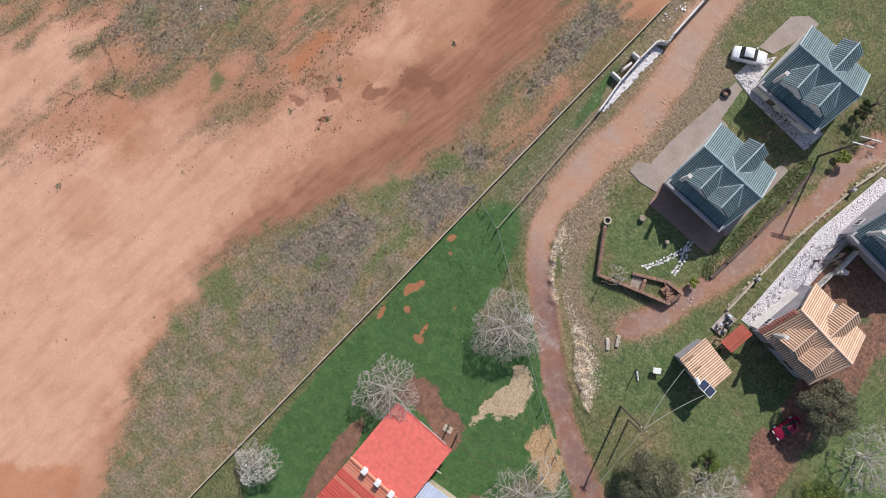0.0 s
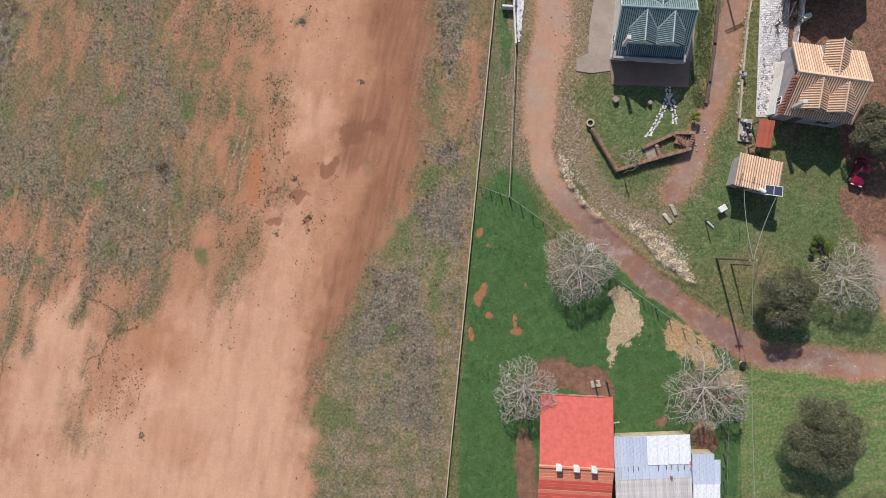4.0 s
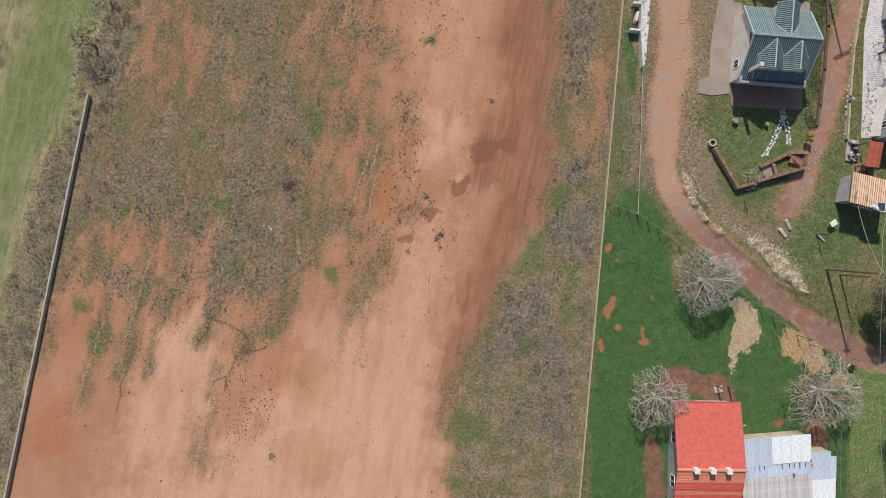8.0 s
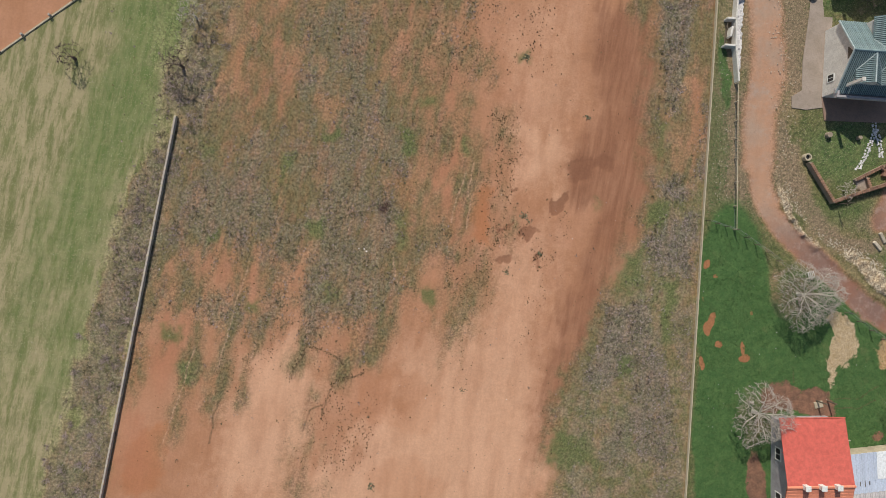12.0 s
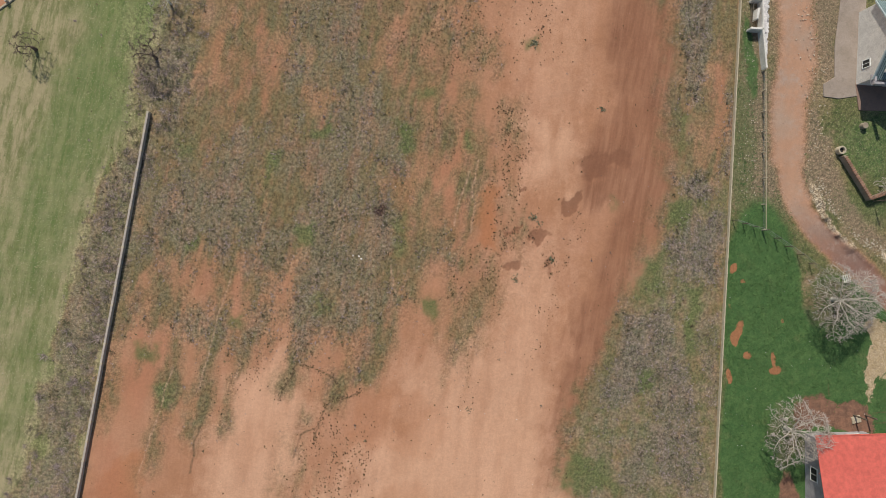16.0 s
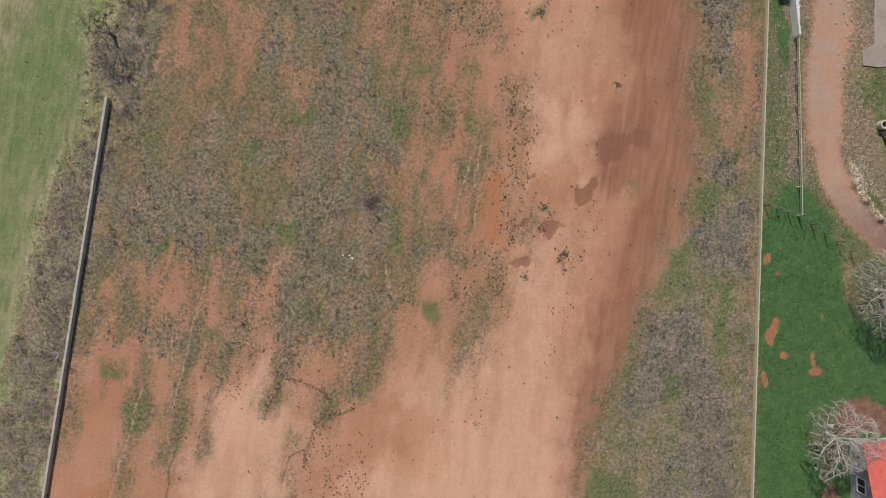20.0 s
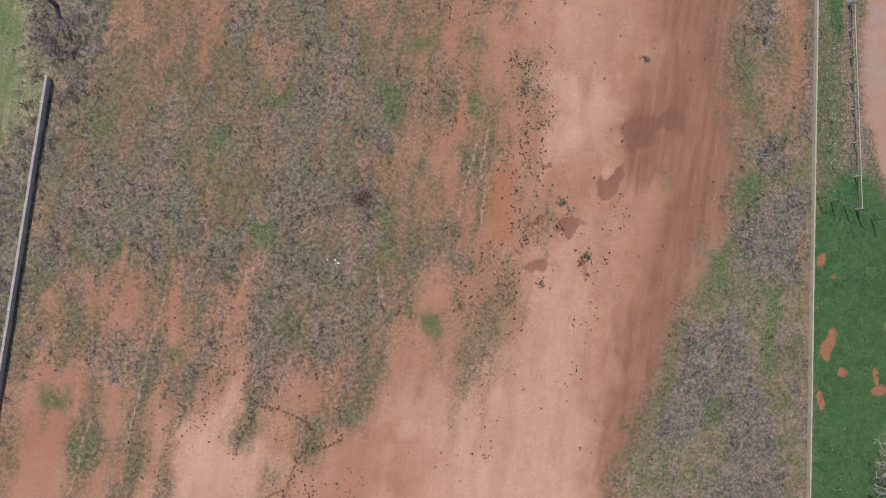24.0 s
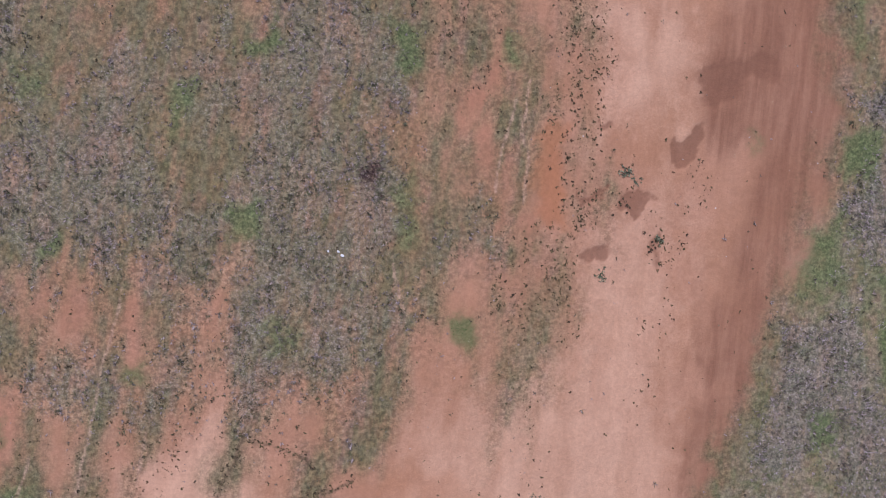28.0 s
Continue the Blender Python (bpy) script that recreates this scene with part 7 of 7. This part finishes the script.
leafy_tree(23.7, 41.6, 1.2, 2.0, 27, "dark green shrub behind the cottage", LEAF_DARK, 2600, 0.09, None, 1.0, "bush", "bush", "bushes", 10)
leafy_tree(35.4, -1.2, 1.7, 1.2, 28, "low green shrub on the yard grass", LEAF_GREEN, 5200, 0.09, None, 1.0, "bush", "bush", "bushes", 10)
leafy_tree(27.9, 9.6, 0.8, 1.3, 29, "small green shrub beside the hut", LEAF_DARK, 1400, 0.08, None, 1.0, "bush", "bush", "bushes", 8)
# added thicket in place of tree shade on dark grass
leafy_tree(47.5, 3.5, 2.8, 1.5, 30, "added low thicket standing in for shaded grass beside the lane", LEAF_GREEN, 12000, 0.1, lobes=45)


# ---- ground plants, many thousands ----
def ground_z(x, y):
    return relief(x, y) - 0.04


def tufts(rng, x, y, size, blades, rise, width, tint):
    """Triangular blades that fan out of each place: corners, faces, tints."""
    n = len(x)
    z = ground_z(x, y)
    a = rng.uniform(0, 2 * np.pi, (n, blades))
    reach = size[:, None] * rng.uniform(0.45, 1.1, (n, blades))
    high = size[:, None] * rise * rng.uniform(0.5, 1.2, (n, blades))
    ox, oy = rng.normal(0, 0.25, (n, blades)) * size[:, None], rng.normal(0, 0.25, (n, blades)) * size[:, None]
    w = size[:, None] * width * rng.uniform(0.6, 1.3, (n, blades))
    c, s = np.cos(a), np.sin(a)
    bx, by, bz = x[:, None] + ox, y[:, None] + oy, np.repeat(z[:, None], blades, 1)
    v = np.stack([np.stack([bx - s * w, by + c * w, bz], -1), np.stack([bx + s * w, by - c * w, bz], -1),
                  np.stack([bx + c * reach, by + s * reach, bz + high], -1)], 2).reshape(-1, 3)
    f = np.arange(n * blades * 3).reshape(-1, 3)
    t = np.clip(tint[:, None] + rng.normal(0, 0.12, (n, blades)), 0, 1)
    return v, f, np.repeat(t.ravel(), 3)


def sow(rng, box, per_m2, chance):
    """Random places in a box (x0, x1, y0, y1), kept by a chance that depends on the plan there."""
    x0, x1, y0, y1 = box
    n = int((x1 - x0) * (y1 - y0) * per_m2)
    x, y = rng.uniform(x0, x1, n), rng.uniform(y0, y1, n)
    keep = rng.rand(n) < chance(x, y)
    return x[keep], y[keep]


def clumped(x, y, size, seed, lo=0.38, hi=0.62):
    return np.clip((fbm(x, y, size, seed, 3) - lo) / (hi - lo), 0, 1)


FIELD = (-80.0, -20.0, -40.0, 44.0)
VERGE = (-26.0, -0.5, -48.0, 44.0)
rng = np.random.RandomState(31)


def field_chance(x, y):
    u, v = x * GRAIN_C - y * GRAIN_S, x * GRAIN_S + y * GRAIN_C
    return np.clip(plan_at(x, y, "veg") * (0.12 + 1.0 * clumped(u * 1.3, v * 0.8, 0.8, 41, 0.42, 0.64)) * (0.2 + 0.45 * clumped(u, v * 0.5, 4.5, 42, 0.4, 0.6)) + 0.4 * plan_at(x, y, "dense"), 0, 1) * (1 - plan_at(x, y, "green") * 0.7) * np.where(x < -24, 1, 0)


def verge_chance(x, y):
    return np.clip(plan_at(x, y, "veg") * (0.15 + 0.85 * clumped(x * 1.2, y * 0.8, 0.8, 43, 0.42, 0.64)) * 0.32 + 0.55 * plan_at(x, y, "dense") * (0.4 + 0.6 * clumped(x, y, 1.6, 44, 0.4, 0.58)), 0, 1) * (1 - plan_at(x, y, "green") * 0.7) * np.where(x > -24, 1, 0)


def speckled(rng, x, y, seed):
    """Tints of dry scrub: pale stems, dark stems and some green between, in patches."""
    n = len(x)
    kind = rng.rand(n) * 0.8 + 0.1 + (fbm(x, y, 4.5, seed, 3) - 0.5) * 0.9 + (fbm(x, y, 0.4, seed + 9, 2) - 0.5) * 0.9
    return np.where(kind < 0.3, rng.uniform(0, 0.25, n), np.where(kind < 0.5, rng.uniform(0.3, 0.6, n), rng.uniform(0.65, 1.0, n)))


x, y = sow(rng, FIELD, 130, field_chance)
tone = speckled(rng, x, y, 45)
joined("field_scrub", SCRUB, *tufts(rng, x, y, 0.05 + 0.14 * rng.rand(len(x)) ** 2, 4, 0.55, 0.24, tone), "dry grey scrub and weeds over red earth", "scrub")
x, y = sow(rng, VERGE, 105, verge_chance)
tone = np.clip(speckled(rng, x, y, 47) - 0.12, 0, 1)
joined("verge_scrub", SCRUB_DARK, *tufts(rng, x, y, (0.05 + 0.14 * rng.rand(len(x)) ** 2) * (0.85 + 0.35 * plan_at(x, y, "dense")), 4, 0.6, 0.22, tone), "purple grey dry scrub along the boundary wall", "scrub")

x, y = sow(rng, (-76.0, -1.0, -42.0, 44.0), 11.0, lambda x, y: np.clip(plan_at(x, y, "veg") * 0.9 + 0.9 * plan_at(x, y, "dense"), 0, 1) * (0.1 + 0.9 * clumped(x, y, 1.4, 49, 0.42, 0.58)))
joined("scrub_clumps", SCRUB, *tufts(rng, x, y, 0.08 + 0.17 * rng.rand(len(x)) ** 1.5, 12, 0.7, 0.13, 0.16 + 0.84 * speckled(rng, x, y, 55)), "twiggy grey and dark clumps standing in scrub", "scrub")


def thicket_chance(x, y):
    return 0.7 * np.clip(blobs(x, y, SCRUB_WEST, 0.4, 2.0) * (0.1 + clumped(x, y, 2.2, 53)), 0, 1) + 0.5 * plan_at(x, y, "dense") * (x < -60)


x, y = sow(rng, (-86, -58, -40, 42), 1.6, thicket_chance)
joined("wall_thicket", SCRUB, *tufts(rng, x, y, rng.uniform(0.3, 0.75, len(x)), 34, 0.45, 0.035, np.clip(rng.normal(0.74, 0.2, len(x)), 0, 1)), "tangled bare grey shrubs along the weathered wall", "thicket")

# dark leafless shrubs that stand out of the scrub
for k, (cx, cy, r) in enumerate([(-43.9, 9.1, 1.0)]):
    x, y = cx + rng.normal(0, r * 0.32, 60), cy + rng.normal(0, r * 0.55, 60)
    joined("shrub", SCRUB_MAROON, *tufts(rng, x, y, rng.uniform(0.12, 0.34, 60) * r, 12, 0.7, 0.07, np.clip(rng.normal(0.3, 0.22, 60), 0, 1)), "dark purple leafless shrub standing in field scrub", "shrub", "")

# pale fallen twigs beside the boundary wall
x, y = sow(rng, (-24.0, -2.0, -40.0, 2.0), 0.5, lambda x, y: plan_at(x, y, "veg") * np.clip(1 - (-3.0 - x + 0.097 * y) / 9.0, 0.05, 1))
joined("fallen_twigs", SCRUB_DARK, *tufts(rng, x, y, rng.uniform(0.4, 1.0, len(x)), 4, 0.25, 0.025, rng.uniform(0.75, 1.0, len(x))), "pale fallen twigs on scrub beside the wall", "twigs")

# small dark weeds scattered on the bare earth
def weed_chance(x, y):
    u, v = x * GRAIN_C - y * GRAIN_S, x * GRAIN_S + y * GRAIN_C
    runs = 0.5 * areas(x, y, WEED_AREAS_ONE + WEED_AREAS_TWO, 1.0, 1.6, 0.6, 1.5) * (0.15 + 0.85 * clumped(u * 1.8, v * 0.5, 1.6, 57, 0.38, 0.62))
    runs = np.maximum(runs, 0.7 * np.maximum.reduce([along(x, y, line, 0.25, 0.3, 0.9) for line in RILL_LINES[:3]]))
    near = np.clip(plan_at(x, y, "film") + plan_at(x, y, "veg"), 0, 1) * clumped(u, v * 0.5, 2.0, 59, 0.45, 0.62)
    return np.clip(runs + 0.05 * near + 0.003, 0, 1)


x, y = sow(rng, (-76.0, -12.0, -42.0, 44.0), 48, weed_chance)
joined("bare_earth_weeds", WEED, *tufts(rng, x, y, 0.04 + 0.1 * rng.rand(len(x)) ** 1.8, 6, 0.5, 0.5, rng.rand(len(x))), "small dark weeds scattered on bare red earth", "weeds")
big = [(-26.9, 7.6, 0.5), (-18.6, 19.5, 0.45), (-29.3, 0.9, 0.4), (-25.9, 27.0, 0.6), (-26.4, 7.0, 0.35), (-25.1, 2.9, 0.4), (-46.5, -24.5, 0.5), (-35.1, -13.5, 0.3)]
x, y = np.repeat([b[0] for b in big], 14) + rng.normal(0, 0.22, 14 * len(big)), np.repeat([b[1] for b in big], 14) + rng.normal(0, 0.22, 14 * len(big))
joined("green_weeds", LEAF_OLIVE, *tufts(rng, x, y, np.repeat([b[2] for b in big], 14) * 0.35, 8, 0.6, 0.3, rng.rand(len(x)) * 0.7 + 0.3), "dark green weeds growing on bare earth", "weeds")

# green patches in the field
x, y = sow(rng, (-76.0, -2.0, -44.0, 44.0), 14, lambda x, y: np.clip(plan_at(x, y, "green") * 1.4 - 0.7, 0, 1))
joined("field_grass", GRASS_DRY, *tufts(rng, x, y, rng.uniform(0.06, 0.16, len(x)), 5, 0.5, 0.2, np.clip(rng.normal(0.25, 0.2, len(x)), 0, 1)), "green grass patches between field scrub", "grass")

# lawns, yard and pasture
x, y = sow(rng, (-10.0, 30.0, -45.0, 34.0), 26, lambda x, y: np.clip(plan_at(x, y, "lawn") - plan_at(x, y, "bare") - plan_at(x, y, "straw") - plan_at(x, y, "rust") - plan_at(x, y, "spot"), 0, 1) * (0.35 + 0.65 * clumped(x, y, 1.3, 61)))
joined("lawn_grass", GRASS_LUSH, *tufts(rng, x, y, rng.uniform(0.09, 0.2, len(x)), 5, 0.6, 0.2, np.clip(0.6 * fbm(x, y, 2.0, 63, 3) + 0.4 * rng.rand(len(x)), 0, 1)), "lush green lawn grass beside the boundary wall", "grass")


def yard_chance(x, y):
    return np.clip(plan_at(x, y, "yard") - plan_at(x, y, "bare") - plan_at(x, y, "lawn") - plan_at(x, y, "road") - 0.7 * plan_at(x, y, "meadow"), 0, 1) * (0.1 + 0.6 * clumped(x, y, 1.5, 65))


x, y = sow(rng, (-3.0, 54.0, -40.0, 52.0), 14, yard_chance)
blocked = np.zeros(len(x), bool)
for cx, cy, rx, ry in ((15.7, 25.0, 5.4, 7.0), (17.0, 40.0, 6.0, 6.2), (35.2, 32.6, 4.6, 5.0), (34.1, 17.4, 4.4, 4.8), (27.4, 7.3, 2.6, 2.2), (7.2, -25.2, 4.5, 8.0), (17.5, -26.0, 6.5, 5.0), (30.5, 24.0, 2.6, 12.0), (10.6, 22.5, 3.2, 9.5)):
    blocked |= (np.abs(x - cx) < rx) & (np.abs(y - cy) < ry)
x, y = x[~blocked], y[~blocked]
joined("yard_grass", GRASS_DRY, *tufts(rng, x, y, rng.uniform(0.08, 0.19, len(x)), 5, 0.25, 0.2, np.clip(0.75 * fbm(x, y, 5.0, 67, 3) + 0.4 * rng.rand(len(x)) - 0.25, 0, 1)), "patchy green and straw coloured yard grass", "grass")
x, y = sow(rng, (-96.0, -66.0, -40.0, 46.0), 9, lambda x, y: plan_at(x, y, "dry") * (0.2 + 0.8 * clumped(x * 0.6, y * 2.0, 2.0, 69)))
joined("pasture_grass", GRASS_DRY, *tufts(rng, x, y, rng.uniform(0.08, 0.2, len(x)), 5, 0.22, 0.18, np.clip(0.5 * fbm(x, y, 4.0, 73, 3) + 0.5 * rng.rand(len(x)) + 0.1, 0, 1)), "short dry pasture grass beside the wall", "grass")
x, y = sow(rng, (10.0, 26.0, -20.0, -4.0), 60, lambda x, y: np.clip(plan_at(x, y, "straw") * 1.3 - 0.3, 0, 1))
joined("straw_litter", STRAW_MAT, *tufts(rng, x, y, rng.uniform(0.1, 0.25, len(x)), 5, 0.25, 0.08, rng.rand(len(x))), "cut straw spread on the lawn", "straw")


def hedge_chance(x, y):
    return along(x, y, [(21.9, 16.6), (22.4, 23.0), (22.8, 28.0), (23.0, 33.2)], 0.9, 0.25, 0.4) * (0.35 + 0.65 * clumped(x, y, 0.9, 81))


x, y = sow(rng, (20.0, 25.0, 15.0, 36.0), 55, hedge_chance)
joined("hedge", GRASS_DRY, *tufts(rng, x, y, rng.uniform(0.1, 0.26, len(x)), 7, 0.9, 0.25, np.clip(rng.normal(0.38, 0.35, len(x)), 0, 1)), "low mixed green hedge beside the cottage path", "hedge", "")


# ---- stones ----
walk_stones = thing("stone_terrace", "white stone crazy paving along the cottages", "paving")
stones_in(walk_stones, [(28.4, 14.5), (31.4, 14.4), (32.2, 30.0), (32.9, 37.5), (30.7, 37.3), (28.9, 28.0)], 0.26, 0.02, 0.22, 0.62, 1)
corner = thing("stone_terrace", "white and grey stone terrace before the cottage", "paving")
stones_in(corner, [(12.8, 36.0), (22.3, 37.2), (21.9, 34.6), (13.4, 35.7), (10.3, 36.7), (10.5, 38.5), (12.5, 41.2)], 0.27, 0.02, 0.1, 0.66, 2)
ledge = thing("stone_strip", "white stone strip at the foot of the garden wall", "paving")
stones_in(ledge, [(0.3, 23.6), (0.75, 24.0), (1.05, 26.6), (1.3, 29.4), (1.45, 31.5), (1.75, 33.9), (0.7, 33.8), (0.3, 31.2), (0.15, 27.9)], 0.17, -0.02, 0.05, 0.85, 3)
PATHS = [[(18.35, 18.2), (18.25, 16.7), (16.9, 13.9), (15.8, 12.1)], [(18.35, 17.2), (18.8, 16.0), (19.05, 13.6)]]
steps = thing("stepping_stones", "forked path of pale stepping stones across grass", "stepping stones")
r3 = random.Random(7)
for line in PATHS:
    for a, b in zip(line, line[1:]):
        n = int(math.hypot(b[0] - a[0], b[1] - a[1]) / 0.22)
        for i in range(n):
            for side in (-0.22, 0.18):
                t = (i + r3.random() * 0.6) / n
                ob = part("stone", r3.choice(STONES), None, steps)
                k = r3.uniform(0.5, 0.9)
                ob.matrix_basis = pose(a[0] + (b[0] - a[0]) * t + side + r3.uniform(-0.1, 0.1), a[1] + (b[1] - a[1]) * t + r3.uniform(-0.1, 0.1), -0.03, 0, 0, r3.uniform(0, 360)) @ Matrix.Diagonal((k, k, 1, 1))


def rock_row(label, line, count, wide, low, high, seed, meshes=None):
    owner = thing("rock_row", label, "rocks")
    r = random.Random(seed)
    for i in range(count):
        t = r.random() * (len(line) - 1)
        k = int(t)
        a, b, u = line[k], line[k + 1], t - k
        ob = part("rock", r.choice(meshes or ROCKS), None, owner)
        s = r.uniform(low, high)
        ob.matrix_basis = pose(a[0] + (b[0] - a[0]) * u + r.gauss(0, wide), a[1] + (b[1] - a[1]) * u + r.gauss(0, wide), -0.05, r.uniform(-15, 15), r.uniform(-15, 15), r.uniform(0, 360)) @ Matrix.Diagonal((s, s * r.uniform(0.6, 1), s, 1))
    return owner


rock_row("bank of pale broken rock beside the road", [(13.8, 2.0), (15.8, 1.0), (18.4, -0.6), (20.8, -3.4)], 300, 0.4, 0.08, 0.36, 1)
rock_row("broken pale rubble spilling down the road bank", [(12.6, 3.0), (15.5, 1.6), (18.0, 0.2), (20.6, -2.6)], 300, 0.5, 0.05, 0.22, 11)
rock_row("line of pale stones along the road edge", [(6.6, 10.4), (7.5, 7.8), (8.7, 6.0), (10.5, 4.0), (12.8, 2.6)], 260, 0.3, 0.08, 0.3, 2)
rock_row("scattered pale stones on the gravel verge", [(6.6, 40.0), (6.4, 29.0), (6.8, 22.0), (6.4, 12.0)], 280, 0.9, 0.06, 0.24, 3)
rock_row("pale pebbles between boundary wall and road fence", [(-0.4, 32.0), (-1.2, 24.0), (-1.8, 14.0), (-2.4, 7.0)], 260, 0.6, 0.06, 0.22, 13)
rock_row("rough stones topping the low track wall", [(26.3, 14.3), (26.6, 18.6), (27.3, 25.6), (28.7, 33.3), (30.5, 41.2)], 220, 0.14, 0.25, 0.6, 14)
rock_row("loose pale stones beside the track end", [(21.5, 13.5), (22.6, 12.4), (22.0, 11.2)], 18, 0.4, 0.2, 0.5, 4, STONES)
rock_row("white stones strewn across the grass slope", [(28.5, -13.5), (36.0, -13.8), (44.0, -16.0), (46.0, -17.0)], 60, 0.8, 0.15, 0.45, 5, STONES)
rock_row("white rubble beside the garden wall", [(-0.6, 36.5), (0.3, 39.5), (-0.2, 42.0)], 26, 0.35, 0.4, 1.1, 6, STONES)
rock_row("small white litter on the field", [(-47.5, 4.1), (-46.7, 3.9), (-46.4, 3.8)], 3, 0.3, 0.45, 0.9, 7, STONES)
rock_row("tiny pale stones scattered over bare earth", [(-60.0, -15.0), (-40.0, -12.0), (-34.0, -20.0), (-12.0, -12.0), (-12.0, 10.0), (-70.0, 10.0), (-85.0, 5.0), (-82.0, -15.0)], 70, 5.0, 0.12, 0.3, 8, STONES)
rock_row("small white specks scattered over the lawn", [(0.0, 0.0), (-4.0, -20.0), (8.0, -10.0), (30.0, -15.0), (30.0, 5.0)], 60, 3.0, 0.1, 0.28, 9, STONES)
